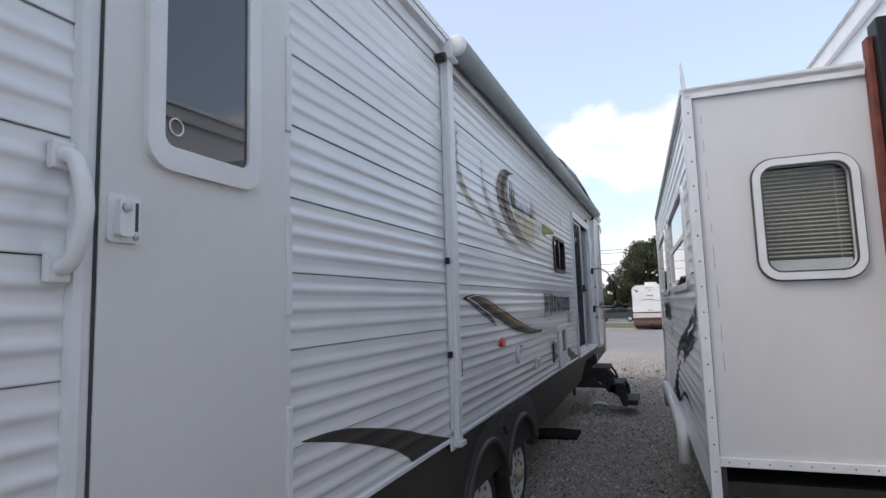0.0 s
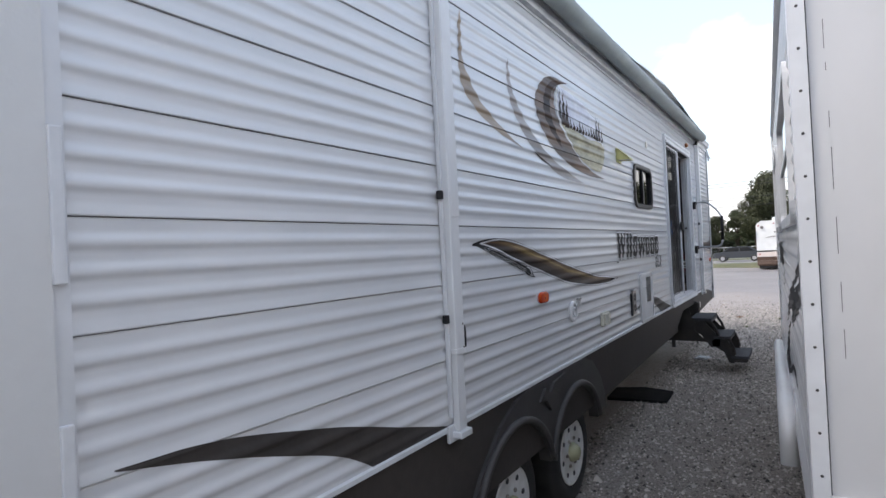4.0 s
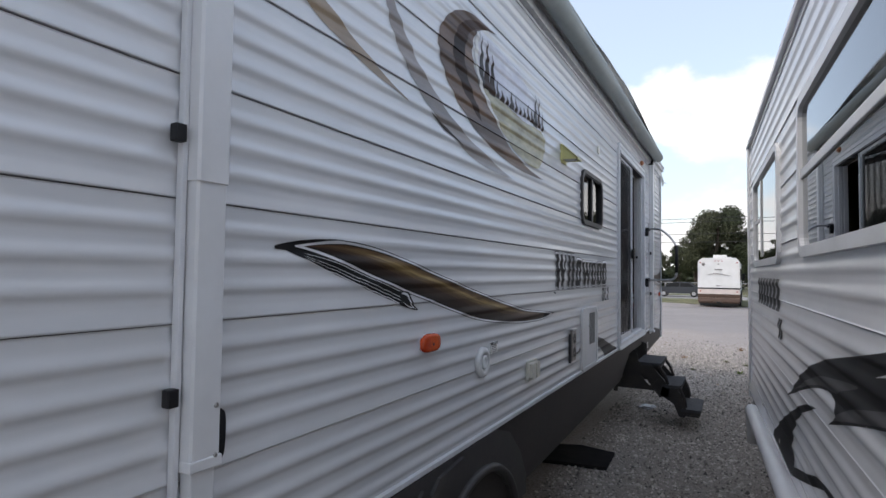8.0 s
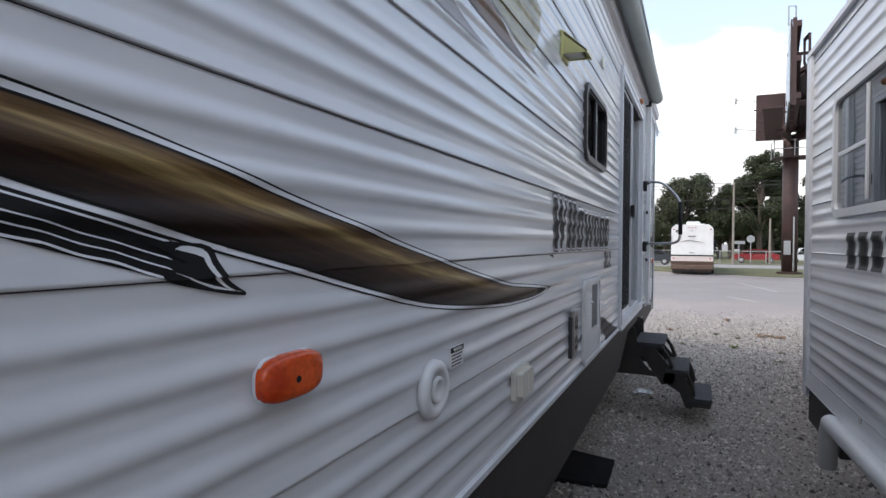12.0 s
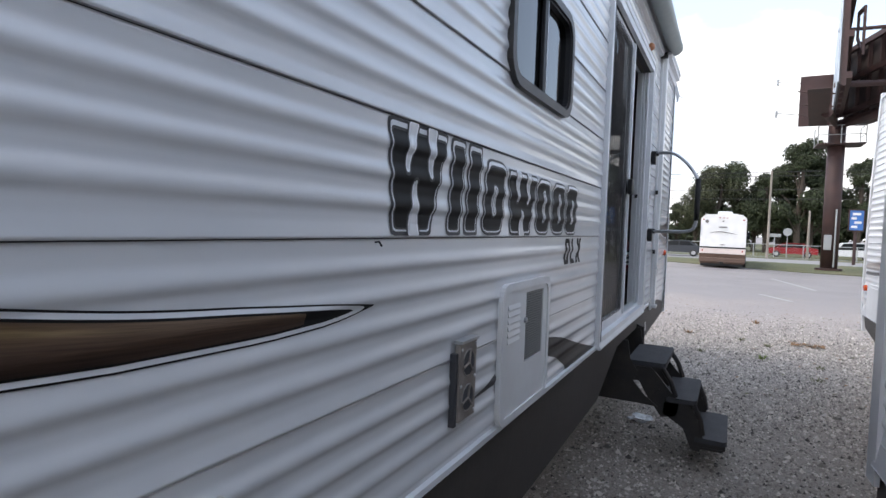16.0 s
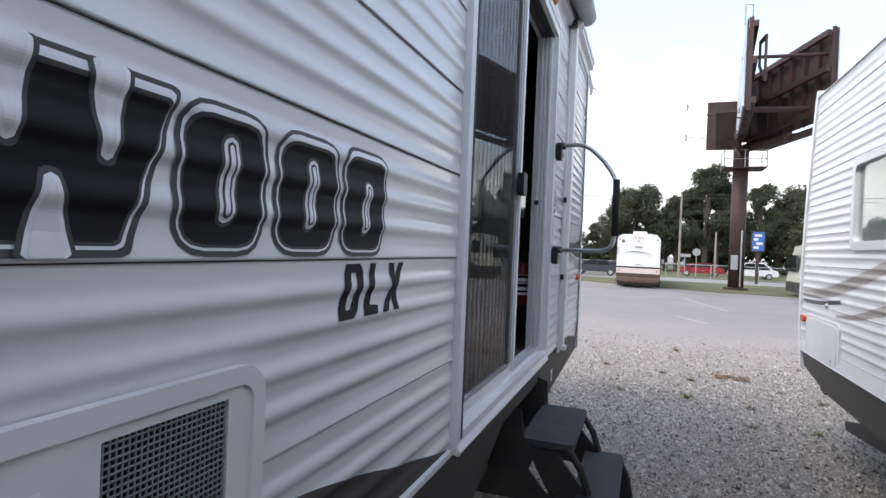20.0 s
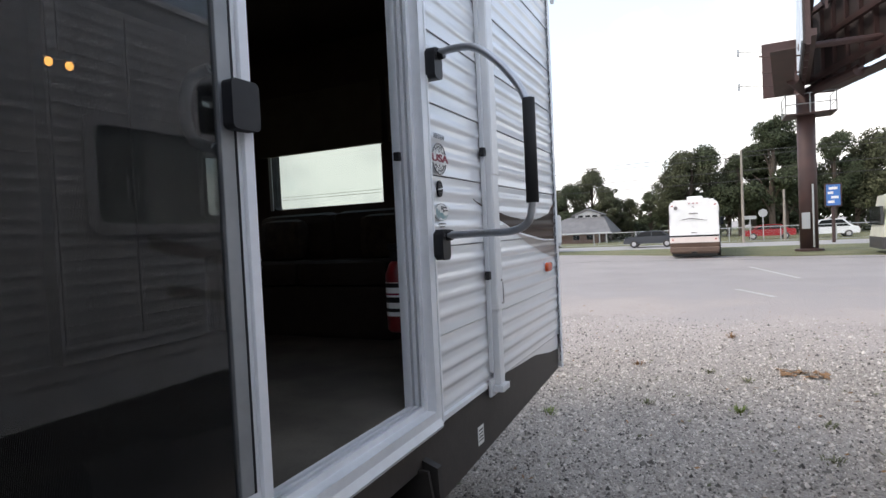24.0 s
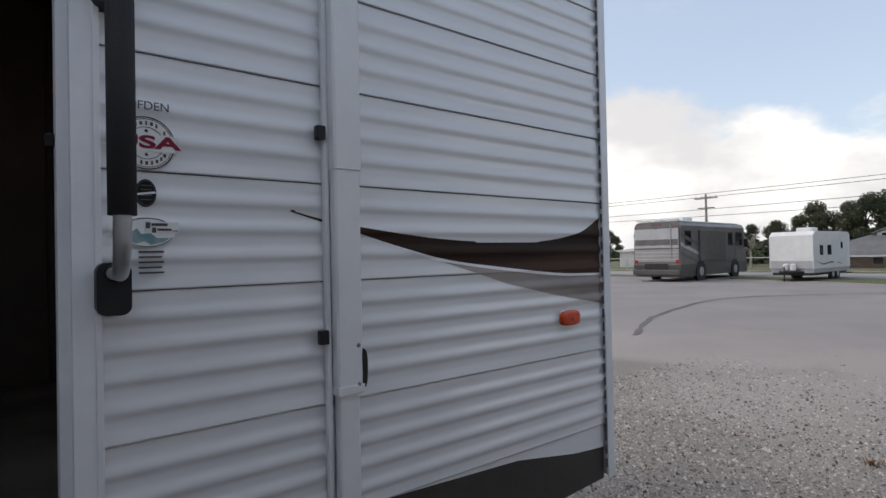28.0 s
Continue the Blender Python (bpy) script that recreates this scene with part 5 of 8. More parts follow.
# folding steps under the patio door
stp = thing("folding_steps", pose(0.3, 9.05, 0), "black folding entry steps with three grey treads", "steps")
TR = [(0.03, 0.275, 0.672), (0.275, 0.475, 0.455), (0.455, 0.660, 0.222)]
for x0, x1, zz in TR:
    tr = part("tread", prism([(p, q) for q, p in rounded(8.72, 9.34, x0, x1, 0.03)], "z", zz - 0.030, zz), TREAD, stp, "grey gritted tread")
    part("tread_edge", boxm(x0 + 0.008, x1 - 0.008, 8.73, 9.33, zz - 0.062, zz - 0.029, 0.004), FRAMEBLK, tr)
for yy in (8.735, 9.325):
    part("upper_arm", prism([(0.06, 0.635), (0.19, 0.635), (0.37, 0.425), (0.35, 0.335), (0.26, 0.315), (0.15, 0.47)], "y", yy - 0.011, yy + 0.011), FRAMEBLK, stp)
    part("lower_arm", prism([(0.28, 0.42), (0.43, 0.42), (0.475, 0.36), (0.53, 0.19), (0.50, 0.13), (0.45, 0.14), (0.40, 0.265), (0.27, 0.345)], "y", yy - 0.011, yy + 0.011), FRAMEBLK, stp)
    part("front_link", tube([(0.255, yy, 0.64), (0.31, yy, 0.56), (0.345, yy, 0.46)], 0.017, 8), FRAMEBLK, stp)
    part("front_link", tube([(0.455, yy, 0.43), (0.50, yy, 0.33), (0.515, yy, 0.24)], 0.017, 8), FRAMEBLK, stp)
    part("cross_brace", tube([(0.17, yy, 0.415), (0.245, yy, 0.50)], 0.014, 8), FRAMEBLK, stp)
    part("mount_plate", prism([(-0.62, 0.80), (0.03, 0.80), (0.05, 0.68), (0.10, 0.60), (0.075, 0.53), (0.155, 0.44), (0.24, 0.38), (0.10, 0.385), (-0.50, 0.385)], "y", yy - 0.016, yy - 0.004), FRAMEBLK, stp)
    part("stop_foot", boxm(0.46, 0.64, yy - 0.012, yy + 0.012, 0.150, 0.165), FRAMEBLK, stp)
part("step_housing", boxm(-0.60, -0.02, 8.73, 9.33, 0.50, 0.54), FRAMEBLK, stp)
part("back_plate", boxm(-0.62, -0.60, 8.73, 9.33, 0.39, 0.80), FRAMEBLK, stp)
part("drop_bracket", prism([(-0.03, 0.50), (0.06, 0.52), (0.05, 0.80), (-0.03, 0.83)], "y", 9.34, 9.37), FRAMEBLK, stp)

# inside the open doorway
sf = thing("sofa", pose(-1.5, 10.75, 0.95), "dark brown sofa with throw pillows under the rear window", "sofa")
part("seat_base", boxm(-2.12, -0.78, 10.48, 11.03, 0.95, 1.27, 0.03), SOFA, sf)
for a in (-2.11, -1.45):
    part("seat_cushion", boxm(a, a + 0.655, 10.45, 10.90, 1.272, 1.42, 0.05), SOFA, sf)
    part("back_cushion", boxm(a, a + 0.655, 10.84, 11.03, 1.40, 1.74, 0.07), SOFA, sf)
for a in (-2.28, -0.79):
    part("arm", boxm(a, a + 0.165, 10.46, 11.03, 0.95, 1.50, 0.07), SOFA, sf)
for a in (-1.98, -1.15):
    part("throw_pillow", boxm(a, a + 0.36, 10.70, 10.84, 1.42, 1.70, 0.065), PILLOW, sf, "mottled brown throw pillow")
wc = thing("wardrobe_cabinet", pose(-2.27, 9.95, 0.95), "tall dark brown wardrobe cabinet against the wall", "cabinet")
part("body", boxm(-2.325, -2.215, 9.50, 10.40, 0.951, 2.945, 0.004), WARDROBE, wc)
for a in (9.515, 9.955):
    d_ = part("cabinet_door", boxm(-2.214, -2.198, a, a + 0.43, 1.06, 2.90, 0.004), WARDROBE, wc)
    part("handle", boxm(-2.196, -2.186, a + (0.39 if a < 9.9 else 0.02), a + (0.405 if a < 9.9 else 0.035), 1.85, 1.98, 0.003), STEEL, d_)
ex = thing("fire_extinguisher", pose(-0.11, 9.55, 0.95), "red fire extinguisher with a white label by the door", "extinguisher")
part("cylinder", lathe([(1.21, 0.040), (1.22, 0.050), (1.42, 0.050), (1.455, 0.035), (1.47, 0.02)], (-0.158, 9.512, 0), "z", 20), EXTRED_SHADED, ex, "", True)
part("valve", boxm(-0.178, -0.138, 9.482, 9.542, 1.465, 1.51, 0.004), BLACK, ex)
part("lever", boxm(-0.173, -0.143, 9.46, 9.56, 1.508, 1.528, 0.003), BLACK, ex)
part("label", lathe([(1.27, 0.0508), (1.39, 0.0508)], (-0.158, 9.512, 0), "z", 20), PAPER, ex, "printed white label")
for q_, (za, zb) in enumerate(((1.372, 1.388), (1.345, 1.352), (1.318, 1.338), (1.285, 1.298))):
    part("label_print", lathe([(za, 0.0513), (zb, 0.0513)], (-0.158, 9.512, 0), "z", 20), DBLACK if q_ != 1 else DRED, ex)
part("wall_bracket", boxm(-0.112, -0.078, 9.49, 9.53, 1.18, 1.42), BLACK, ex)
lp = thing("pendant_lamp", pose(-1.6, 9.22, 2.95), "small twin amber hanging lamp, lit", "lamp")
part("lamp_stem", tube([(-1.6, 9.22, 2.38), (-1.6, 9.22, 2.95)], 0.006, 6), BLACK, lp)
part("lamp_bar", boxm(-1.61, -1.59, 9.15, 9.29, 2.37, 2.385, 0.003), BLACK, lp)
for a in (9.178, 9.262):
    part("bulb", lathe([(2.335, 0.006), (2.342, 0.014), (2.358, 0.016), (2.370, 0.009)], (-1.6, a, 0), "z", 14), LAMPG, lp, "", True)


# ---- the neighbouring trailer with its slide-out, turned a little ----
T2M = pose(1.275, 2.95, 0, 0, 0, 2.65)
T2 = thing("travel_trailer", T2M, "white ribbed travel trailer with its slide-out extended", "trailer", placed=False)
LEN = 4.17
def hull_side_cuts(lo, hi, y0, y1, holes, material, parent, sign, x):
    runs, at = [], y0
    for a, b, c, d in sorted(holes):
        if hi <= c or lo >= d:
            continue
        runs.append((at, a, lo, hi))
        if c > lo:
            runs.append((a, b, lo, c))
        if d < hi:
            runs.append((a, b, d, hi))
        at = b
    runs.append((at, y1, lo, hi))
    for a, b, c, d in runs:
        siding_mesh("siding_panel", a, b, c, d - 0.0022, material, parent, sign, x)


HOLES2 = [(0.42, 1.72, 1.71, 2.21), (2.36, 3.62, 1.70, 2.205)]
for lo, hi in strips(0.80, 2.56):
    hull_side_cuts(lo, hi, 0.03, LEN - 0.05, HOLES2, SIDING2, T2, -1.0, 0.0)
hull_side(0.003, 0.05, HOLES2, 0.0, LEN, 0.80, 2.56, JOINT, "wall_core", T2)
# the slide-out's near end: one smooth sheet with a blind-hung window
part("end_sheet", ring_prism([(0.02, 0.955), (0.98, 0.955), (0.98, 2.56), (0.02, 2.56)], [(0.268, 1.73), (0.60, 1.73), (0.60, 2.19), (0.268, 2.19)], "y", -0.004, 0.04), FIBRE2, T2)
part("end_sheet", boxm(0.06, 0.98, LEN - 0.04, LEN, 0.80, 2.56), FIBRE, T2)
part("slide_roof", prism([(-0.02, 2.56), (0.98, 2.56), (0.98, 2.60), (-0.02, 2.585)], "y", -0.02, LEN + 0.02), WHITE, T2)
part("slide_floor", boxm(0.05, 0.98, 0.0, LEN, 0.80, 0.86), FRAMEBLK, T2)
part("top_trim", boxm(-0.012, 0.688, -0.020, -0.004, 2.535, 2.585, 0.003), TRIM, T2)
part("bottom_trim", boxm(0.026, 0.688, -0.022, -0.004, 0.925, 0.962, 0.003), TRIM, T2)
ct = part("corner_trim", prism([(-0.014, -0.020), (0.026, -0.020), (0.026, -0.005), (0.0, 0.0), (0.0, 0.055), (-0.014, 0.055)], "z", 0.74, 2.56), TRIM, T2, "white riveted corner trim")
for s in range(16):
    part("rivet", lathe([(-0.0222, 0.002), (-0.0200, 0.0042)], (0.008, 0, 0.79 + s * 0.112), "y", 8), FENDER, ct)
part("trim_seam", boxm(0.0262, 0.0295, -0.0062, -0.0035, 0.962, 2.535), JOINT, ct)
rr = random.Random(3)
at_ = 2.46
while at_ > 1.32:
    ln_ = rr.uniform(0.02, 0.11)
    part("scrape", boxm(0.060 + (2.5 - at_) * 0.012, 0.0615 + (2.5 - at_) * 0.012, -0.0046, -0.0036, at_ - ln_, at_), DGREY, T2)
    at_ -= ln_ + rr.uniform(0.03, 0.12)
for k_ in range(9):
    part("screw", lathe([(-0.0245, 0.002), (-0.0218, 0.004)], (0.06 + k_ * 0.075, 0, 0.944), "y", 6), FENDER, ct)
part("corner_fin", prism([(-0.012, 2.56), (0.012, 2.56), (-0.004, 2.70), (-0.010, 2.72)], "y", -0.018, 0.01), TRIM, T2)
part("corner_trim", prism([(-0.016, LEN - 0.08), (-0.016, LEN + 0.012), (0.06, LEN + 0.012), (0.06, LEN + 0.001), (0.0, LEN - 0.002), (0.0, LEN - 0.08)], "z", 0.74, 2.56), TRIM, T2)
ew = part("end_window", ring_prism(rounded(0.238, 0.628, 1.70, 2.218, 0.085), rounded(0.272, 0.595, 1.735, 2.185, 0.055), "y", -0.028, 0.02), TRIM, T2, "rounded window with closed beige blinds")
part("frame_seal", ring_prism(rounded(0.232, 0.634, 1.694, 2.224, 0.09), rounded(0.237, 0.629, 1.699, 2.219, 0.086), "y", -0.020, -0.003), FENDER, ew)
part("inner_seal", ring_prism(rounded(0.268, 0.599, 1.731, 2.189, 0.058), rounded(0.275, 0.592, 1.738, 2.182, 0.052), "y", -0.0285, -0.018), FENDER, ew)
part("pane", boxm(0.262, 0.605, 0.008, 0.012, 1.725, 2.195), GLASS_THIN, ew)
for s in range(22):
    zz = 1.80 + s * 0.0178
    part("blind_slat", prism([(0.030, zz), (0.0395, zz + 0.0062), (0.0400, zz + 0.0072), (0.0305, zz + 0.0012)], "x", 0.272, 0.595), SLAT, ew)
part("blind_backing", boxm(0.26, 0.63, 0.075, 0.08, 1.70, 2.27), BLIND, ew)
part("blind_cord", tube([(0.555, 0.028, 1.78), (0.555, 0.028, 2.22)], 0.0015, 5), SLAT, ew)
part("sill_bar", boxm(0.28, 0.59, 0.020, 0.040, 1.735, 1.785, 0.004), TRIM, ew)
for nm, (a, b, c, d), cut in (("big_window", HOLES2[0], 0.52), ("window", HOLES2[1], 0.0)):
    w = part(nm, ring_prism(rounded(a - 0.026, b + 0.026, c - 0.026, d + 0.026, 0.075), rounded(a + 0.010, b - 0.010, c + 0.010, d - 0.010, 0.045), "x", -0.018, 0.012), TRIM, T2, "side window in a rounded white frame")
    part("pane", boxm(-0.004, 0.0, a, b, c, d), GLASS_SOLAR, w)
    # black sheet paints the darkness of the unlit room behind the pane
    part("unlit_room_sheet", boxm(0.30, 0.31, a - 0.15, b + 0.15, c - 0.15, d + 0.15), BLACK, w)
    if nm == "big_window":
        part("cross_bar", boxm(-0.012, -0.004, a + 0.008, b - 0.008, 1.955, 1.985, 0.003), TRIM, w)
    else:
        part("mullion", boxm(-0.011, -0.004, 3.18, 3.205, c + 0.03, d - 0.03, 0.003), TRIM, w)
        part("cross_bar", boxm(-0.010, -0.004, 3.205, 3.585, 1.945, 1.965, 0.003), TRIM, w)
        for s in range(18):
            zz = c + 0.05 + s * 0.024
            part("blind_slat", prism([(0.040, zz), (0.050, zz + 0.016), (0.051, zz + 0.017), (0.041, zz + 0.001)], "y", 2.40, 3.17), SLAT, w)
# main body behind the slide-out
part("body", boxm(0.985, 3.35, -4.5, LEN + 0.35, 0.75, 3.18), SIDING2, T2)
part("body_roof", prism([(0.93, 3.18), (3.4, 3.18), (3.3, 3.26), (1.02, 3.25)], "y", -4.5, LEN + 0.38), WHITE, T2)
part("body_gutter", boxm(0.95, 0.985, -4.5, LEN + 0.35, 3.08, 3.18, 0.006), TRIM, T2)
part("slide_flange_and_shadow", boxm(0.690, 0.712, -0.060, -0.006, 0.74, 2.68, 0.004), mat("rusty_red_seal", (0.20, 0.045, 0.03), 0.7, 0, (0.10, 0.03, 0.02), 14.0), T2, "red-brown slide seal flange")
# black plate drawn in place of the shadow beside the red flange
part("slide_flange_and_shadow", boxm(0.714, 0.984, -0.10, -0.006, 0.74, 2.74, 0.004), BLACK, T2)
part("body_skirt", boxm(1.0, 3.33, -4.5, LEN + 0.33, 0.45, 0.75), SKIRT, T2)
part("slide_rail", boxm(0.15, 1.0, 0.9, 1.0, 0.70, 0.80), FRAMEBLK, T2)
part("slide_rail", boxm(0.15, 1.0, 3.3, 3.4, 0.70, 0.80), FRAMEBLK, T2)
part("chassis", boxm(1.25, 3.1, -4.4, LEN + 0.2, 0.32, 0.45), FRAMEBLK, T2)
for xx in (1.15, 3.0):
    for yy in (0.1, 1.0):
        part("wheel", lathe([(xx - 0.1, 0.1), (xx - 0.1, 0.30), (xx - 0.07, 0.335), (xx + 0.07, 0.335), (xx + 0.1, 0.30), (xx + 0.1, 0.1)], (0, yy, 0.335), "x", 22), RUBBER, T2)
for xx, yy in ((1.4, -4.2), (3.1, -4.2), (1.4, LEN), (3.1, LEN)):
    part("support_jack", tube([(xx, yy, 0), (xx, yy, 0.4)], 0.03, 8), FRAMEBLK, T2)
# white tube and dark plate low on the far part
part("rear_plate", boxm(0.010, 0.05, LEN - 0.62, LEN - 0.02, 0.60, 0.80), FENDER, T2)
ho = part("hose_tube", tube([(-0.045, 1.15, 0.62), (-0.045, 1.18, 0.80), (-0.045, 1.26, 0.835), (-0.045, 3.48, 0.775), (-0.035, 3.56, 0.70), (-0.03, 3.58, 0.55)], 0.038, 12), WHITE, T2, "white hose carrier tube along the wall foot", True)
for yy in (1.5, 2.4, 3.2):
    part("tube_strap", boxm(-0.01, 0.03, yy, yy + 0.03, 0.72, 0.88), STEEL, ho)
# graphics: dark sweeps and a row of plain blocks
SW1 = curve_pts([(2.15, 1.13), (1.95, 1.215), (1.72, 1.30), (1.46, 1.365), (1.19, 1.413), (0.80, 1.475), (0.42, 1.56)], 5)
SW1 += curve_pts([(0.42, 1.40), (0.80, 1.325), (1.00, 1.285), (1.18, 1.245), (1.33, 1.21)], 5)
SW1 += curve_pts([(1.33, 1.212), (1.262, 1.245), (1.238, 1.27), (1.262, 1.29), (1.34, 1.297), (1.47, 1.284), (1.66, 1.248), (1.86, 1.203), (2.02, 1.163)], 5)
decal("sweep_graphic", [SW1], DBLACK, T2, 0.0015, -1.0, 0.0, "dark sweep graphic")
decal("sweep_grey", [curve_pts([(1.98, 1.185), (1.72, 1.262), (1.46, 1.322), (1.22, 1.352), (1.00, 1.372), (1.15, 1.335), (1.24, 1.312), (1.45, 1.296), (1.70, 1.25)], 5)], DGREY, T2, 0.0024, -1.0)
decal("sweep_grey", [curve_pts([(1.28, 1.232), (1.10, 1.300), (0.80, 1.362), (0.42, 1.44), (0.42, 1.41), (0.80, 1.332), (1.08, 1.275)], 5)], DGREY, T2, 0.0024, -1.0)
decal("sweep_sliver", [[(0.86, 1.417), (0.60, 1.478), (0.42, 1.515), (0.42, 1.490), (0.60, 1.458)]], WHITE, T2, 0.0026, -1.0)
SW2 = curve_pts([(1.52, 1.213), (1.63, 1.200), (1.80, 1.165), (2.08, 1.08), (2.40, 0.97), (2.63, 0.87)], 5) + [(2.63, 0.846), (2.02, 0.846)]
SW2 += curve_pts([(2.00, 0.90), (2.04, 0.945), (2.035, 0.99), (1.97, 1.05), (1.85, 1.115), (1.70, 1.165)], 5)
decal("sweep_graphic", [SW2], DBLACK, T2, 0.0015, -1.0)
SW3 = curve_pts([(2.01, 0.885), (1.75, 0.945), (1.51, 1.006), (1.37, 1.026), (1.15, 1.032), (0.95, 1.005)], 5) + curve_pts([(0.95, 0.975), (1.15, 1.002), (1.37, 1.003), (1.52, 0.972), (1.73, 0.915), (2.01, 0.850)], 5)
decal("sweep_graphic", [SW3], DBLACK, T2, 0.0015, -1.0)
decal("sweep_spike", [[(0.42, 1.52), (0.10, 1.66), (0.06, 1.60), (0.42, 1.44)]], DGREY, T2, 0.0015, -1.0)
for s in range(7):
    a = 2.40 + s * 0.155
    b = decal("letter_block", [[(a, 1.455), (a + 0.115, 1.455), (a + 0.125, 1.605), (a + 0.01, 1.605)]], DGREY, T2, 0.0015, -1.0, 0.0, "dark block of the side lettering")
    decal("block_fill", [[(a + 0.022, 1.47), (a + 0.09, 1.47), (a + 0.10, 1.59), (a + 0.032, 1.59)]], DBLACK, b, 0.0024, -1.0)
for s in range(2):
    decal("letter_block", [[(2.33 + s * 0.08, 1.335), (2.38 + s * 0.08, 1.335), (2.39 + s * 0.08, 1.425), (2.34 + s * 0.08, 1.425)]], DBLACK, T2, 0.0015, -1.0)

# ---- third trailer, further along ----
X3, YA, YB = 1.85, 7.75, 11.80
T3 = thing("travel_trailer", pose(3.0, 10, 0), "white ribbed travel trailer with grey stripes and taupe skirt", "trailer")
H3 = [(9.50, 10.58, 1.66, 2.215)]
def front_x(zz):
    """The rounded nose: how far the side runs at a height."""
    t = max(0.0, (zz - 1.15) / 1.75)
    return YB + 0.06 - 0.26 * t ** 1.8 - (0.12 * max(0.0, (0.95 - zz) / 0.35))
for lo, hi in strips(0.78, 2.90):
    hull_side_cuts(lo, hi, YA, front_x((lo + hi) / 2) - 0.035, H3, SIDING2, T3, -1.0, X3)
hull_side(X3 + 0.003, X3 + 0.05, H3, YA, YB - 0.30, 0.78, 2.90, JOINT, "wall_core", T3)
part("body", boxm(X3 + 0.05, X3 + 2.35, YA, YB - 0.26, 0.78, 2.90), FIBRE, T3)
nose = [(front_x(0.62 + 0.09 * k) , 0.62 + 0.09 * k) for k in range(27)]
part("nose_cap", prism([(YB - 0.32, 0.62)] + nose + [(YB - 0.32, 2.96)], "x", X3 + 0.03, X3 + 2.35), FIBRE, T3)
part("nose_trim", prism([(y_ - 0.045, z_) for y_, z_ in nose] + [(y_ + 0.012, z_) for y_, z_ in nose[::-1]], "x", X3 - 0.016, X3 + 0.03), TRIM, T3)
part("roof", prism([(X3 - 0.02, 2.90), (X3 + 2.38, 2.90), (X3 + 2.30, 2.98), (X3 + 0.04, 2.965)], "y", YA, YB - 0.22), WHITE, T3)
part("skirt", prism([(YA, 0.50), (11.0, 0.56), (YB - 0.14, 0.66), (YB - 0.06, 0.78), (YA, 0.78)], "x", X3 - 0.004, X3 + 0.06), SKIRT, T3)
part("far_skirt", boxm(X3 + 2.28, X3 + 2.34, YA, YB - 0.3, 0.5, 0.78), SKIRT, T3)
part("underfloor", boxm(X3 + 0.06, X3 + 2.28, YA, YB - 0.3, 0.62, 0.775), FRAMEBLK, T3)
w = part("window", ring_prism(rounded(9.47, 10.61, 1.63, 2.245, 0.07), rounded(9.525, 10.555, 1.685, 2.19, 0.05), "x", X3 - 0.026, X3 + 0.03), TRIM, T3, "rounded window with clear glass and a notice")
part("pane", boxm(X3, X3 + 0.004, 9.50, 10.58, 1.66, 2.215), GLASS_THIN, w)
# added pale sheet: the glass's bright reflection as a mottled grey
part("reflection_sheet", boxm(X3 + 0.014, X3 + 0.018, 9.50, 10.58, 1.66, 2.215), mat("window_reflection_grey", (0.46, 0.47, 0.48), 0.7, 0, (0.34, 0.35, 0.36), 4.0, 0.12, 40.0, stretch=(1, 1, 0.5)), w)
part("notice", boxm(X3 + 0.006, X3 + 0.007, 9.85, 9.98, 1.70, 1.80), PAPER, w)
hb = part("storage_hatch", prism(rounded(10.80, 11.58, 0.79, 1.085, 0.05), "x", X3 - 0.022, X3 - 0.004), WHITE, T3, "white storage compartment hatch")
part("hatch_rim", ring_prism(rounded(10.77, 11.61, 0.785, 1.11, 0.06), rounded(10.805, 11.575, 0.795, 1.08, 0.05), "x", X3 - 0.016, X3 - 0.002), TRIM, hb)
part("hatch_lock", lathe([(X3 - 0.028, 0.012), (X3 - 0.022, 0.014)], (0, 10.9, 0.83), "x", 10), ALU, hb)
part("marker_light", prism(rounded(11.66, 11.74, 1.03, 1.085, 0.02), "x", X3 - 0.03, X3 - 0.004), ORANGE, T3, "amber side marker light")
part("fuel_cap", lathe([(X3 - 0.02, 0.012), (X3 - 0.004, 0.02)], (0, 11.1, 1.215), "x", 10), ALU, T3)
def front_stripe(name, u, l, m_):
    decal(name, [curve_pts(u, 5) + curve_pts(l[::-1], 5)], m_, T3, 0.0015, -1.0, X3)
front_stripe("grey_stripe", [(11.78, 1.30), (11.2, 1.345), (10.6, 1.45), (9.8, 1.62)], [(11.78, 1.25), (11.2, 1.265), (10.6, 1.36), (9.8, 1.55)], DTAUPE)
front_stripe("grey_stripe", [(11.78, 1.225), (11.3, 1.235), (10.8, 1.28)], [(11.78, 1.20), (11.3, 1.205), (10.8, 1.25)], DGREY)
front_stripe("grey_stripe", [(10.9, 1.165), (10.5, 1.21), (9.9, 1.34)], [(10.9, 1.15), (10.5, 1.17), (9.9, 1.27)], DTAUPE)
for yy in (8.3, 9.15):
    part("wheel", lathe([(X3 + 0.08, 0.1), (X3 + 0.08, 0.30), (X3 + 0.11, 0.335), (X3 + 0.26, 0.335), (X3 + 0.29, 0.30), (X3 + 0.29, 0.1)], (0, yy, 0.335), "x", 22), RUBBER, T3)
    part("wheel", lathe([(X3 + 2.05, 0.1), (X3 + 2.05, 0.335), (X3 + 2.25, 0.335), (X3 + 2.25, 0.1)], (0, yy, 0.335), "x", 18), RUBBER, T3)
part("support_jack", tube([(X3 + 0.35, 10.75, 0.0), (X3 + 0.35, 10.75, 0.65)], 0.035, 8), FRAMEBLK, T3)
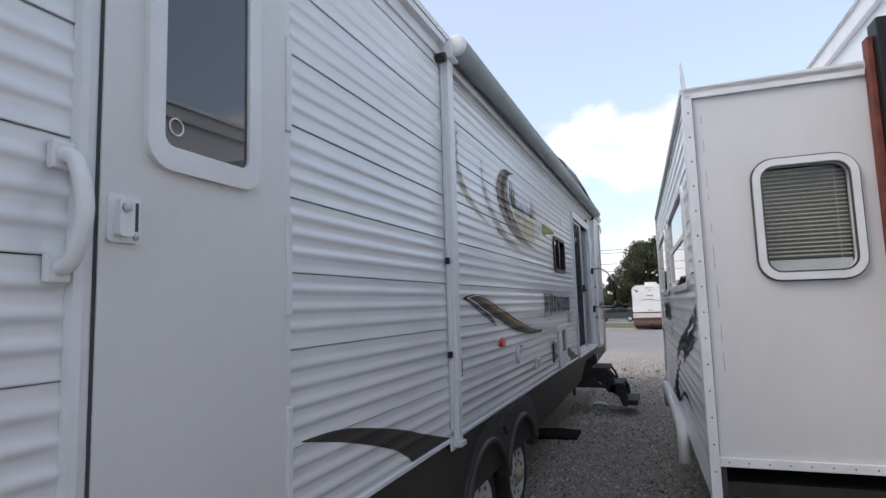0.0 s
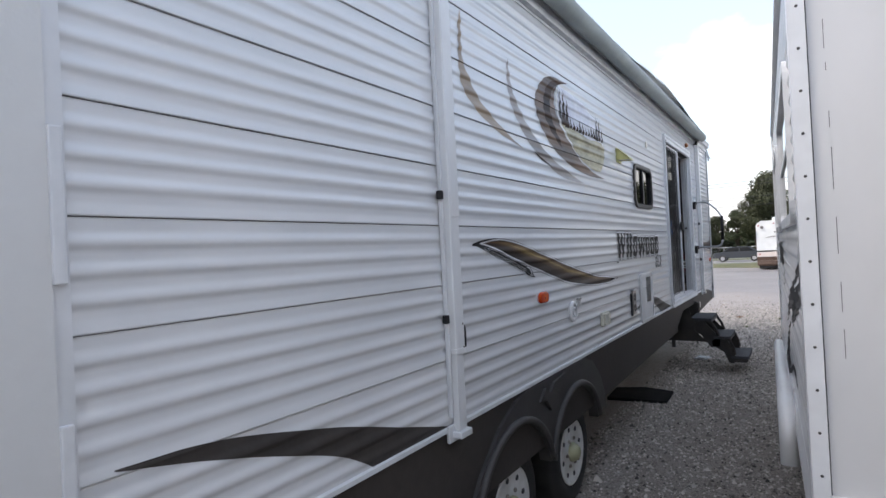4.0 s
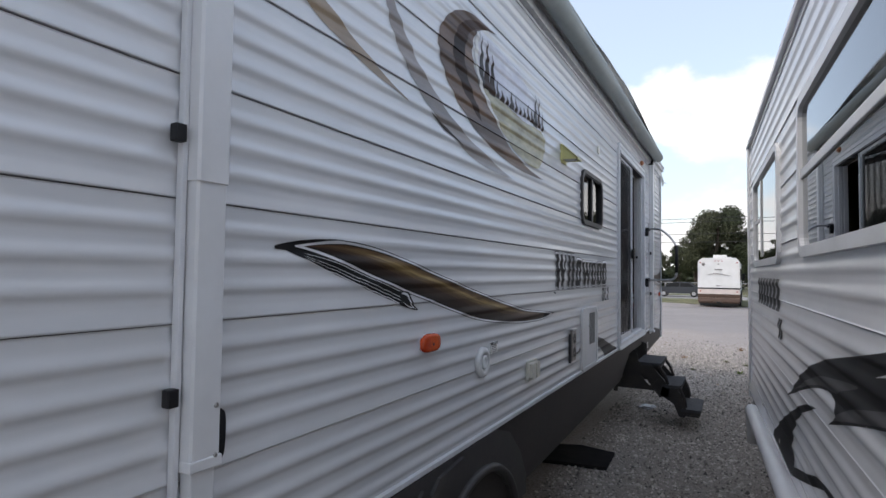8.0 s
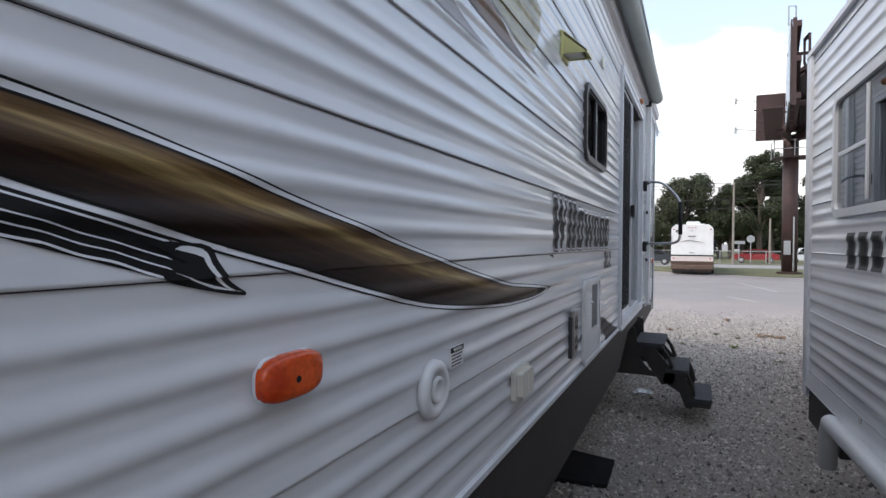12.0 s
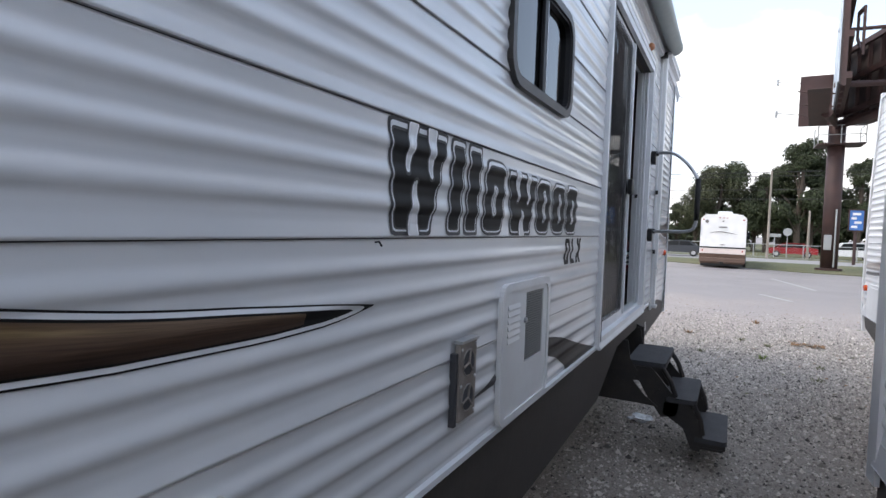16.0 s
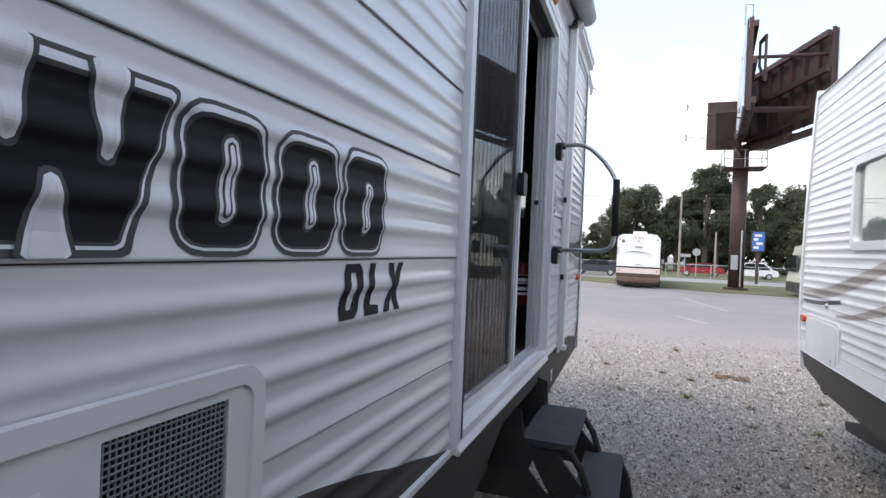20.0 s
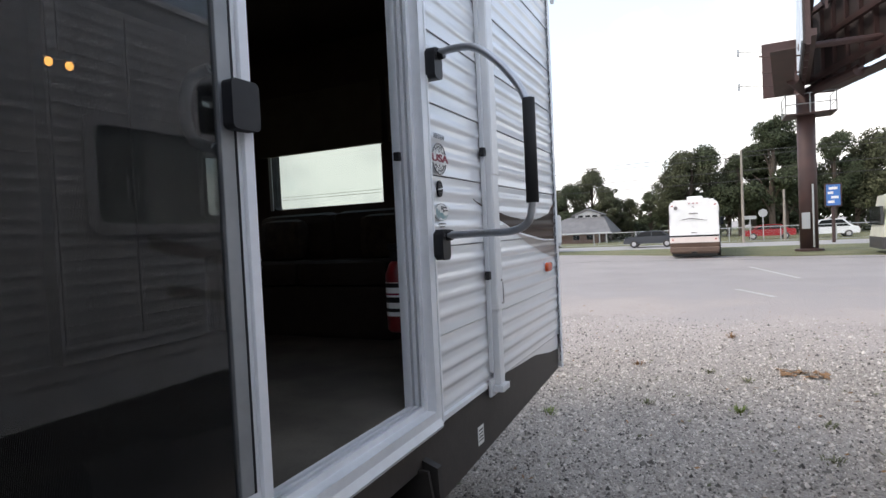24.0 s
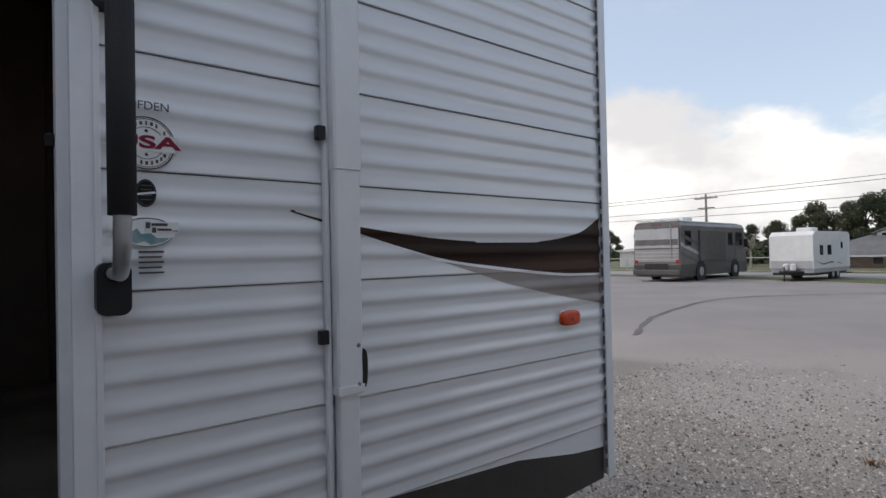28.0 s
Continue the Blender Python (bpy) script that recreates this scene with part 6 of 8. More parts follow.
part("stabiliser_arm", prism([(11.22, 0.27), (11.24, 0.33), (10.5, 0.50), (9.9, 0.55), (9.95, 0.40), (10.5, 0.33)], "x", X3 + 0.18, X3 + 0.32), FRAMEBLK, T3)
part("frame_hump", prism([(11.12, 0.62), (11.30, 0.62), (11.27, 0.545), (11.16, 0.53)], "x", X3 + 0.02, X3 + 0.12), FRAMEBLK, T3)

# ---- ground ----
def lot_ground():
    """Gravel by the trailers that thins out, unevenly, into pale worn asphalt."""
    m = bpy.data.materials.new("gravel_and_asphalt")
    m.use_nodes = True
    n, l = m.node_tree.nodes, m.node_tree.links
    b = n["Principled BSDF"]
    b.inputs["Roughness"].default_value = 0.95
    b.inputs["Specular IOR Level"].default_value = 0.25
    tc = n.new("ShaderNodeTexCoord")
    def tex(kind, scale, detail=6.0):
        t = n.new(kind)
        t.inputs["Scale"].default_value = scale
        if "Detail" in t.inputs:
            t.inputs["Detail"].default_value = detail
        l.new(tc.outputs["Object"], t.inputs["Vector"])
        return t
    def ramp(src, a, b_, c=0.0, d=1.0):
        r = n.new("ShaderNodeMapRange")
        for i, v in enumerate((a, b_, c, d)):
            r.inputs[i + 1].default_value = v
        l.new(src, r.inputs[0])
        return r.outputs[0]
    def mix(f, a, b_):
        x = n.new("ShaderNodeMix")
        x.data_type = "RGBA"
        for i, v in ((0, f), (6, a), (7, b_)):
            if isinstance(v, tuple):
                x.inputs[i].default_value = (*v, 1)
            else:
                l.new(v, x.inputs[i])
        return x.outputs[2]
    vor, big, fine = tex("ShaderNodeTexVoronoi", 62.0), tex("ShaderNodeTexNoise", 0.45, 8.0), tex("ShaderNodeTexNoise", 130.0, 3.0)
    hue = n.new("ShaderNodeSeparateColor")
    l.new(vor.outputs["Color"], hue.inputs[0])
    stones = mix(ramp(hue.outputs[0], 0.0, 1.0), (0.097, 0.085, 0.073), (0.34, 0.312, 0.282))
    dust = mix(ramp(big.outputs[0], 0.35, 0.65), (0.140, 0.118, 0.098), (0.245, 0.203, 0.164))
    gravel = mix(ramp(fine.outputs[0], 0.48, 0.68), stones, dust)
    asphalt = mix(ramp(big.outputs[0], 0.3, 0.7), mix(ramp(fine.outputs[0], 0.3, 0.7), (0.22, 0.205, 0.198), (0.34, 0.318, 0.308)), (0.33, 0.308, 0.298))
    sep = n.new("ShaderNodeSeparateXYZ")
    l.new(tc.outputs["Object"], sep.inputs[0])
    wob = n.new("ShaderNodeMath")
    wob.operation = "MULTIPLY_ADD"
    wob.inputs[1].default_value = 12.0
    l.new(big.outputs[0], wob.inputs[0])
    l.new(sep.outputs[1], wob.inputs[2])
    band = mix(ramp(fine.outputs[0], 0.35, 0.65), (0.30, 0.264, 0.242), (0.45, 0.405, 0.378))
    worn = mix(ramp(wob.outputs[0], 20.0, 22.5), gravel, band)
    l.new(mix(ramp(wob.outputs[0], 23.5, 27.5), worn, asphalt), b.inputs["Base Color"])
    bp = n.new("ShaderNodeBump")
    bp.inputs["Strength"].default_value, bp.inputs["Distance"].default_value = 0.9, 0.010
    l.new(vor.outputs["Distance"], bp.inputs["Height"])
    bp.invert = True
    l.new(bp.outputs[0], b.inputs["Normal"])
    return m


GROUND = lot_ground()
GRASS = mat("mown_grass", (0.105, 0.118, 0.050), 0.95, 0, (0.165, 0.155, 0.085), 0.6, 0.3, 20.0, 0.03, 30.0)
ROAD = mat("road_asphalt", (0.30, 0.29, 0.28), 0.9, 0, (0.26, 0.25, 0.24), 0.4, 0.1, 30.0)
TAR = mat("crack_tar", (0.10, 0.095, 0.09), 0.9, 0, (0.16, 0.15, 0.14), 5.0)
LINE = mat("faded_line_paint", (0.44, 0.43, 0.41), 0.85, 0, (0.34, 0.33, 0.31), 6.0)
g = 900.0
tagged(raw("ground", [(-g, -g, 0), (g, -g, 0), (g, g, 0), (-g, g, 0)], [(0, 1, 2, 3)], GROUND), "grey gravel lot fading into pale worn asphalt", "ground", kind="structure")
tagged(part("grass_verge", prism([(-160, 44), (-40, 41.5), (-8.5, 39.7), (-3.7, 37.3), (3.4, 33.5), (12, 32.4), (160, 30), (160, 42.5), (-40, 42.5), (-160, 45)], "z", -0.02, 0.03), GRASS), "mown grass verge beside the road", "grass", kind="structure")
tagged(part("road", prism([(-200, 42.5), (200, 42.5), (200, 49.0), (-200, 49.0)], "z", -0.02, 0.012), ROAD), "grey asphalt road behind the verge", "road", kind="structure")
tagged(part("grass_field", prism([(-220, 49.0), (220, 49.0), (220, 130), (-220, 130)], "z", -0.02, 0.03), GRASS), "grass under the trees", "grass", kind="structure")
def crack(pts, w, name="tar_crack"):
    c = curve_pts(pts, 8)
    vs, fs = [], []
    rr = random.Random(len(c))
    for i, p in enumerate(c):
        a, b = Vector(c[max(i - 1, 0)]), Vector(c[min(i + 1, len(c) - 1)])
        d = (b - a).normalized()
        n_ = Vector((-d.y, d.x)) * w * (0.5 + rr.random())
        j = Vector((rr.uniform(-0.04, 0.04), rr.uniform(-0.04, 0.04)))
        vs += [(p[0] + n_.x + j.x, p[1] + n_.y + j.y, 0.0105), (p[0] - n_.x + j.x, p[1] - n_.y + j.y, 0.0105)]
        if i:
            fs.append((2 * i - 2, 2 * i - 1, 2 * i + 1, 2 * i))
    return tagged(raw(name, vs, fs, TAR), "dark tar-filled crack in the asphalt", "crack", kind="structure")
crack([(-4.6, 18.6), (-6.0, 21.8), (-6.95, 26.8), (-6.2, 29.3), (-4.0, 32.0), (-1.0, 32.0), (3.0, 31.6), (8.0, 32.0)], 0.055)
crack([(1.0, 33.5), (4.0, 33.2), (7.5, 33.6)], 0.06)
tagged(part("parking_line", prism([(1.92, 28.1), (2.0, 28.1), (2.9, 24.1), (2.8, 24.1)], "z", 0.006, 0.0105), LINE), "faded white parking line", "line", kind="structure")
tagged(part("parking_line", prism([(1.3, 21.6), (1.4, 21.6), (2.0, 20.3), (1.9, 20.3)], "z", 0.006, 0.0105), LINE), "faded white parking line", "line", kind="structure")

# loose stones
rs = np.random.RandomState(7)
N = 330000
px = rs.uniform(-2.8, 5.2, N)
py = 2.6 + 20.0 * rs.power(1.05, N)
keep = ~((px < -0.35) & (py < 10.6)) & ~((px > 2.25) & (py < 11.2)) & (rs.rand(N) < np.clip((17.8 - py) / 6.0, 0.0, 1.0) * np.where(py < 9.5, 0.7, 1.0))
px, py = px[keep], py[keep]
N = len(px)
sz = rs.gamma(2.0, 0.0027, N) + 0.0036
base = np.array([(1, 0, -0.3), (0, 1, -0.3), (-1, 0, -0.3), (0, -1, -0.3), (0, 0, 1)], float)
rot = rs.uniform(0, 2 * np.pi, N)
vs = base[None] * (0.65 + 0.7 * rs.rand(N, 5, 1)) * sz[:, None, None]
vs[:, 4, :2] = rs.uniform(-0.35, 0.35, (N, 2)) * sz[:, None]
vs[:, :, 2] *= 0.75
c, s_ = np.cos(rot)[:, None], np.sin(rot)[:, None]
vx, vy = vs[:, :, 0] * c - vs[:, :, 1] * s_, vs[:, :, 0] * s_ + vs[:, :, 1] * c
allv = np.stack([vx + px[:, None], vy + py[:, None], vs[:, :, 2] + (sz * 0.15)[:, None]], -1).reshape(-1, 3)
tri = np.array([(0, 1, 4), (1, 2, 4), (2, 3, 4), (3, 0, 4)])
allf = (tri[None] + 5 * np.arange(N)[:, None, None]).reshape(-1, 3)
STONE = mat("limestone_chips", (0.328, 0.300, 0.272), 0.9, island=0.84)
tagged(raw("gravel", allv.tolist(), allf.tolist(), STONE), "loose grey limestone chips on the ground", "gravel", kind="stuff")
def leaf_scatter(name, n, rect, size, col, seed, label):
    rr = np.random.RandomState(seed)
    vs, fs = [], []
    for i in range(n):
        x_, y_ = rr.uniform(rect[0], rect[1]), rr.uniform(rect[2], rect[3])
        a, L_ = rr.uniform(0, 6.28), size * rr.uniform(0.5, 1.3)
        d, e = Vector((math.cos(a), math.sin(a), 0)) * L_, Vector((-math.sin(a), math.cos(a), 0)) * L_ * 0.4
        k = len(vs)
        p = Vector((x_, y_, 0.016))
        vs += [p - d, p + e + Vector((0, 0, 0.012 * rr.rand())), p + d + Vector((0, 0, 0.01)), p - e]
        fs.append((k, k + 1, k + 2, k + 3))
    return tagged(raw(name, vs, fs, col), label, "leaves", kind="stuff")
DRY = mat("dry_leaf_brown", (0.20, 0.11, 0.05), 0.9, island=0.4)
WEED = mat("dull_weed_green", (0.115, 0.118, 0.062), 0.9, island=0.4)
leaf_scatter("dry_leaves", 60, (1.45, 1.85, 14.0, 14.25), 0.05, DRY, 1, "small heap of dry brown leaves")
leaf_scatter("fallen_leaves", 260, (-1.5, 5.0, 10.5, 19), 0.022, DRY, 2, "scattered dry leaves on the gravel")
leaf_scatter("weeds", 300, (-0.8, 4.2, 10.8, 17.5), 0.024, WEED, 4, "sparse flat weeds in the gravel")
lt = thing("plastic_litter", pose(0.03, 9.53, 0), "crumpled clear plastic wrapper on the gravel", "litter")
bm = bmesh.new()
bmesh.ops.create_icosphere(bm, subdivisions=2, radius=0.06)
rr = random.Random(9)
for v in bm.verts:
    v.co = Vector((v.co.x * 1.5, v.co.y * 1.2, max(-0.02, v.co.z * 0.5))) * (0.6 + 0.8 * rr.random()) + Vector((0.03, 9.53, 0.022))
part("wrapper", bm, mat("crinkled_plastic", (0.55, 0.57, 0.60), 0.25, 0, (0.30, 0.32, 0.34), 40.0), lt)
bk = thing("rubber_mat", pose(-0.22, 7.35, 0), "black scrap of rubber lying under the trailer", "mat")
part("sheet", prism([(-0.55, 7.05), (0.03, 7.12), (0.02, 7.55), (-0.30, 7.62), (-0.58, 7.50)], "z", 0.0, 0.03), mat("sun_dulled_black_rubber", (0.010, 0.010, 0.011), 0.95, 0, (0.018, 0.017, 0.017), 7.0, spec=0.08), bk)


# small tufts of weed standing in the gravel
def weed_tuft(x, y, h, seed, m_):
    rr = random.Random(seed)
    t = thing("weed_tuft", pose(x, y, 0), "small dry green weed tuft in the gravel", "weed", "weeds in the gravel")
    vs, fs = [], []
    for k in range(34):
        a, r_, l_ = rr.uniform(0, 6.283), rr.uniform(0.0, 0.07), h * rr.uniform(0.4, 1.1)
        bx, by = x + r_ * math.cos(a), y + r_ * math.sin(a)
        d = Vector((math.cos(a), math.sin(a), 0))
        s = Vector((-d.y, d.x, 0)) * 0.0045
        p0, p1, p2 = Vector((bx, by, 0.0)), Vector((bx, by, 0)) + d * l_ * 0.35 + Vector((0, 0, l_ * 0.6)), Vector((bx, by, 0)) + d * l_ * 0.9 + Vector((0, 0, l_ * 0.75))
        n_ = len(vs)
        vs += [p0 - s, p0 + s, p1 + s, p1 - s, p2]
        fs += [(n_, n_ + 1, n_ + 2, n_ + 3), (n_ + 3, n_ + 2, n_ + 4)]
    tagged(raw("blades", vs, fs, m_, t), kind="stuff")


FRESH = mat("weed_green", (0.12, 0.16, 0.035), 0.8, island=0.35)
for k, (x, y, h) in enumerate(((1.03, 12.76, 0.07), (0.09, 14.19, 0.06), (0.32, 12.80, 0.04), (0.81, 14.01, 0.05), (1.14, 13.74, 0.05), (1.51, 11.9, 0.04), (2.05, 11.95, 0.05), (1.62, 12.6, 0.04), (-0.4, 12.3, 0.05), (2.4, 13.2, 0.05), (1.07, 15.93, 0.08))):
    weed_tuft(x, y, h, 40 + k, FRESH if k in (0, 6, 8) else DRY if k in (1, 10) else WEED)


# ---- far side of the lot and beyond ----
MHW = mat("motorhome_white", (0.74, 0.74, 0.73), 0.35, 0, (0.66, 0.66, 0.64), 2.0)
MHBROWN = mat("motorhome_brown", (0.125, 0.080, 0.058), 0.4, 0, (0.075, 0.045, 0.033), 1.2)
MHGREY = mat("motorhome_grey", (0.165, 0.152, 0.146), 0.3, 0.1, (0.12, 0.11, 0.105), 2.0)
MHSILVER = mat("motorhome_silver", (0.48, 0.48, 0.49), 0.3, 0.3, (0.40, 0.40, 0.41), 2.0)
MHTAUPE = mat("motorhome_taupe_silver", (0.36, 0.345, 0.33), 0.3, 0.2, (0.30, 0.285, 0.27), 2.0)
MHDARK = mat("motorhome_charcoal", (0.10, 0.095, 0.09), 0.35, 0.1, (0.075, 0.07, 0.067), 2.0)
CREAM = mat("motorhome_cream", (0.58, 0.57, 0.47), 0.4, 0, (0.50, 0.49, 0.40), 2.0)
MHPINK = mat("motorhome_pinkish_white", (0.66, 0.58, 0.54), 0.4, 0, (0.60, 0.52, 0.48), 2.0)
MHOLIVE = mat("motorhome_olive", (0.22, 0.21, 0.13), 0.5, 0, (0.17, 0.16, 0.10), 2.0)
DARKWIN = mat("dark_vehicle_glass", (0.012, 0.014, 0.016), 0.08)
REDL = mat("tail_lamp_red", (0.35, 0.02, 0.02), 0.2)
RUST = mat("brown_painted_steel", (0.066, 0.033, 0.029), 0.6, 0.1, (0.043, 0.024, 0.022), 1.5, 0.1, 6.0)
PLY = mat("billboard_back", (0.060, 0.044, 0.041), 0.8, 0, (0.040, 0.032, 0.031), 1.2)
SIGNF = mat("billboard_face", (0.62, 0.66, 0.70), 0.5, 0, (0.40, 0.48, 0.55), 0.7)
GALV = mat("galvanised_steel", (0.38, 0.39, 0.39), 0.5, 0.6)
WOOD = mat("weathered_pole_wood", (0.30, 0.27, 0.23), 0.9, 0, (0.22, 0.19, 0.16), 3.0, 0.1, 20.0, stretch=(4, 4, 0.4))
BLUE = mat("sign_blue", (0.05, 0.16, 0.45), 0.4)
ROOFG = mat("grey_shingles", (0.16, 0.16, 0.165), 0.9, 0, (0.12, 0.12, 0.125), 1.5, 0.1, 12.0)
BARK = mat("bark", (0.085, 0.065, 0.05), 0.95, 0, (0.05, 0.04, 0.03), 5.0, 0.2, 30.0)
LEAF1 = mat("leaf_dark_green", (0.040, 0.052, 0.023), 0.85, island=0.45)
LEAF2 = mat("leaf_olive_green", (0.055, 0.061, 0.029), 0.85, island=0.45)
WIRE = mat("power_line", (0.05, 0.05, 0.05), 0.8)


def far_wheel(parent, x, y, r=0.48, w=0.28):
    wl = part("wheel", lathe([(x - w / 2, r * 0.55), (x - w / 2, r * 0.95), (x - w / 2 + 0.05, r), (x + w / 2 - 0.05, r), (x + w / 2, r * 0.95), (x + w / 2, r * 0.55)], (0, y, r), "x", 20), RUBBER, parent)
    part("rim", lathe([(x - w / 2 - 0.005, r * 0.5), (x - w / 2 + 0.02, r * 0.54), (x + w / 2 - 0.02, r * 0.54), (x + w / 2 + 0.005, r * 0.5)], (0, y, r), "x", 16), MHSILVER, wl)


def motorhome(m, label, body, lower, stripe, w=2.5, h=3.15, length=9.5, windows=((1.1, 1.7), (3.0, 4.2), (5.4, 6.2), (7.0, 7.9)), rear="white", sill=1.75):
    """Parked with its rear to -y; origin at the middle of the rear, on the ground."""
    t = thing("motorhome", m, label, "motorhome", placed=False)
    hw = w / 2
    sec = [(-hw, 0.85), (hw, 0.85), (hw, h - 0.22), (hw - 0.10, h - 0.05), (hw - 0.25, h), (-hw + 0.25, h), (-hw + 0.10, h - 0.05), (-hw, h - 0.22)]
    bm = add_prism(bmesh.new(), sec, "y", 0.0, length)
    for v in bm.verts:
        if v.co.y < 0.01 and v.co.z > h - 0.3:
            v.co.y += 0.12
        if v.co.y > length - 0.01 and v.co.z > 2.0:
            v.co.y -= 0.35
    part("upper_body", bm, body, t)
    bm = prism([(-hw - 0.01, 0.26), (hw + 0.01, 0.26), (hw + 0.01, 0.85), (-hw - 0.01, 0.85)], "y", -0.02, length)
    for v in bm.verts:
        if v.co.z < 0.5 and v.co.y < 0.1:
            v.co.y += 0.10
            v.co.x *= 0.95
    part("lower_body", bm, lower, t)
    part("bumper", boxm(-hw, hw, -0.16, -0.02, 0.34, 0.62, 0.05), lower, t)
    part("windscreen", prism([(-hw + 0.12, 1.45), (hw - 0.12, 1.45), (hw - 0.18, h - 0.55), (-hw + 0.18, h - 0.55)], "y", length - 0.10, length + 0.012), DARKWIN, t)
    part("roof_cap", boxm(-hw + 0.2, hw - 0.2, 0.2, length - 0.6, h, h + 0.06, 0.03), MHW, t)
    part("roof_aircon", boxm(-0.42, 0.42, 2.2, 3.3, h + 0.06, h + 0.32, 0.08), MHW, t)
    part("roof_vent", boxm(-0.30, 0.10, 0.5, 0.9, h + 0.05, h + 0.16, 0.03), MHW, t)
    part("roof_vent", boxm(0.45, 0.75, 0.9, 1.2, h + 0.05, h + 0.13, 0.03), MHW, t)
    part("camera_pod", boxm(-0.05, 0.05, -0.03, 0.03, h - 0.36, h - 0.32, 0.01), DARKWIN, t)
    for x in (-0.2, 0.0, 0.2):
        part("roof_lamp", boxm(x - 0.04, x + 0.04, 0.06, 0.14, h - 0.16, h - 0.12), REDL, t)
    if rear == "white":
        part("dark_band", boxm(-hw - 0.004, hw + 0.004, -0.012, length * 0.9, 1.17, 1.25), DARKWIN, t)
        part("under_glow", boxm(-hw + 0.02, hw - 0.02, -0.010, -0.002, 0.86, 1.16), MHPINK, t, "pinkish white lower rear panel")
        part("badge_disc", lathe([(-0.012, 0.10), (-0.004, 0.10)], (-hw + 0.34, 0, h - 0.36), "y", 12), MHGREY, t)
        bm = bmesh.new()
        add_prism(bm, curve_pts([(-hw * 0.62, h - 1.04), (-0.1, h - 0.93), (hw * 0.62, h - 1.10), (-0.1, h - 0.975)], 5), "y", -0.012, -0.002)
        part("rear_stripe", bm, stripe, t)
        part("rear_badge", boxm(-0.22, 0.22, -0.012, -0.002, h - 0.72, h - 0.66), stripe, t)
        part("plate_lamp", boxm(-0.14, 0.14, -0.014, -0.002, 1.36, 1.40), stripe, t)
        part("tow_ball_bracket", boxm(-0.12, 0.12, -0.22, -0.02, 0.28, 0.38, 0.02), FRAMEBLK, t)
        part("mud_flap", boxm(-hw + 0.1, hw - 0.1, 0.10, 0.13, 0.14, 0.30), RUBBER, t)
    else:
        part("rear_cap", boxm(-hw + 0.07, hw - 0.07, -0.016, -0.002, 1.72, h - 0.34), MHSILVER, t, "light silver rear cap")
        part("rear_window_band", boxm(-hw + 0.10, hw - 0.10, -0.022, -0.016, 1.86, 2.16), MHGREY, t)
        part("rear_panel", boxm(-hw + 0.07, hw - 0.07, -0.016, -0.002, 1.02, 1.66), MHTAUPE, t)
        for k in range(3):
            part("panel_rib", boxm(-hw + 0.09, hw - 0.09, -0.024, -0.016, 1.12 + 0.18 * k, 1.17 + 0.18 * k), MHSILVER, t)
        part("grille", boxm(-0.62, 0.62, -0.03, -0.018, 0.58, 0.92), FRAMEBLK, t)
        part("ladder", tube([(hw - 0.45, -0.06, 1.2), (hw - 0.45, -0.06, h - 0.1)], 0.02, 6), GALV, t)
        part("roof_rail", tube([(-hw + 0.1, 0.15, h + 0.10), (hw - 0.1, 0.15, h + 0.10)], 0.03, 6), GALV, t)
    for x in (-hw + 0.16, hw - 0.16):
        w = 0.035 if rear == "white" else 0.08
        part("tail_lamp", boxm(x - w, x + w, -0.03, 0.0, 1.02 - w, 1.02 + w * 1.2, 0.01), REDL, t)
        part("hitch_lamp", boxm(x - 0.05, x + 0.05, -0.03, 0.0, h - 0.28, h - 0.22), REDL, t)
    for s in (-1, 1):
        xw = s * (hw + 0.004)
        lo_x, hi_x = min(xw, xw - s * 0.006), max(xw, xw - s * 0.006)
        for y0, y1 in windows:
            wn_ = part("side_window", boxm(min(xw, xw - s * 0.03), max(xw, xw - s * 0.03), y0, y1, sill, sill + 0.70, 0.0), DARKWIN, t)
            part("window_rim", ring_prism([(y0 - 0.05, sill - 0.05), (y1 + 0.05, sill - 0.05), (y1 + 0.05, sill + 0.75), (y0 - 0.05, sill + 0.75)], [(y0, sill), (y1, sill), (y1, sill + 0.70), (y0, sill + 0.70)], "x", min(xw, xw + s * 0.012), max(xw, xw + s * 0.012)), FENDER, wn_)
        if rear == "white":
            part("side_sweep", prism(curve_pts([(0.0, 2.55), (2.2, 1.75), (4.5, 1.50), (length - 0.6, 1.9), (4.5, 1.36), (2.2, 1.42), (0.0, 1.95)], 6), "x", lo_x, hi_x), stripe, t)
        else:
            part("slide_out", boxm(min(xw, xw + s * 0.10), max(xw, xw + s * 0.10), 2.1, length * 0.62, 1.0, 2.62, 0.02), lower, t)
            xo = s * (hw + 0.106)
            for k, m_ in enumerate((MHDARK, MHSILVER, MHDARK)):
                zo, yo = 0.34 * k, 0.5 * k
                for y0, y1, xx in ((0.05, 2.08, xw), (2.12, length * 0.62 - 0.02, xo)):
                    za = lambda y: 2.50 - zo - 0.26 * (y + yo)
                    pts = [(y0, max(0.9, za(y0))), (y1, max(0.9, za(y1))), (y1, max(0.9, za(y1) - 0.16)), (y0, max(0.9, za(y0) - 0.20))]
                    if pts[1][1] > 0.95:
                        part("side_sweep", prism(pts, "x", min(xx, xx + s * 0.006), max(xx, xx + s * 0.006)), m_, t)
        part("side_skirt_line", boxm(lo_x, hi_x, 0.1, length - 0.3, 0.84, 0.88), stripe, t)
        part("cab_door", boxm(lo_x, hi_x, length - 1.75, length - 1.70, 0.6, 2.5), FENDER, t)
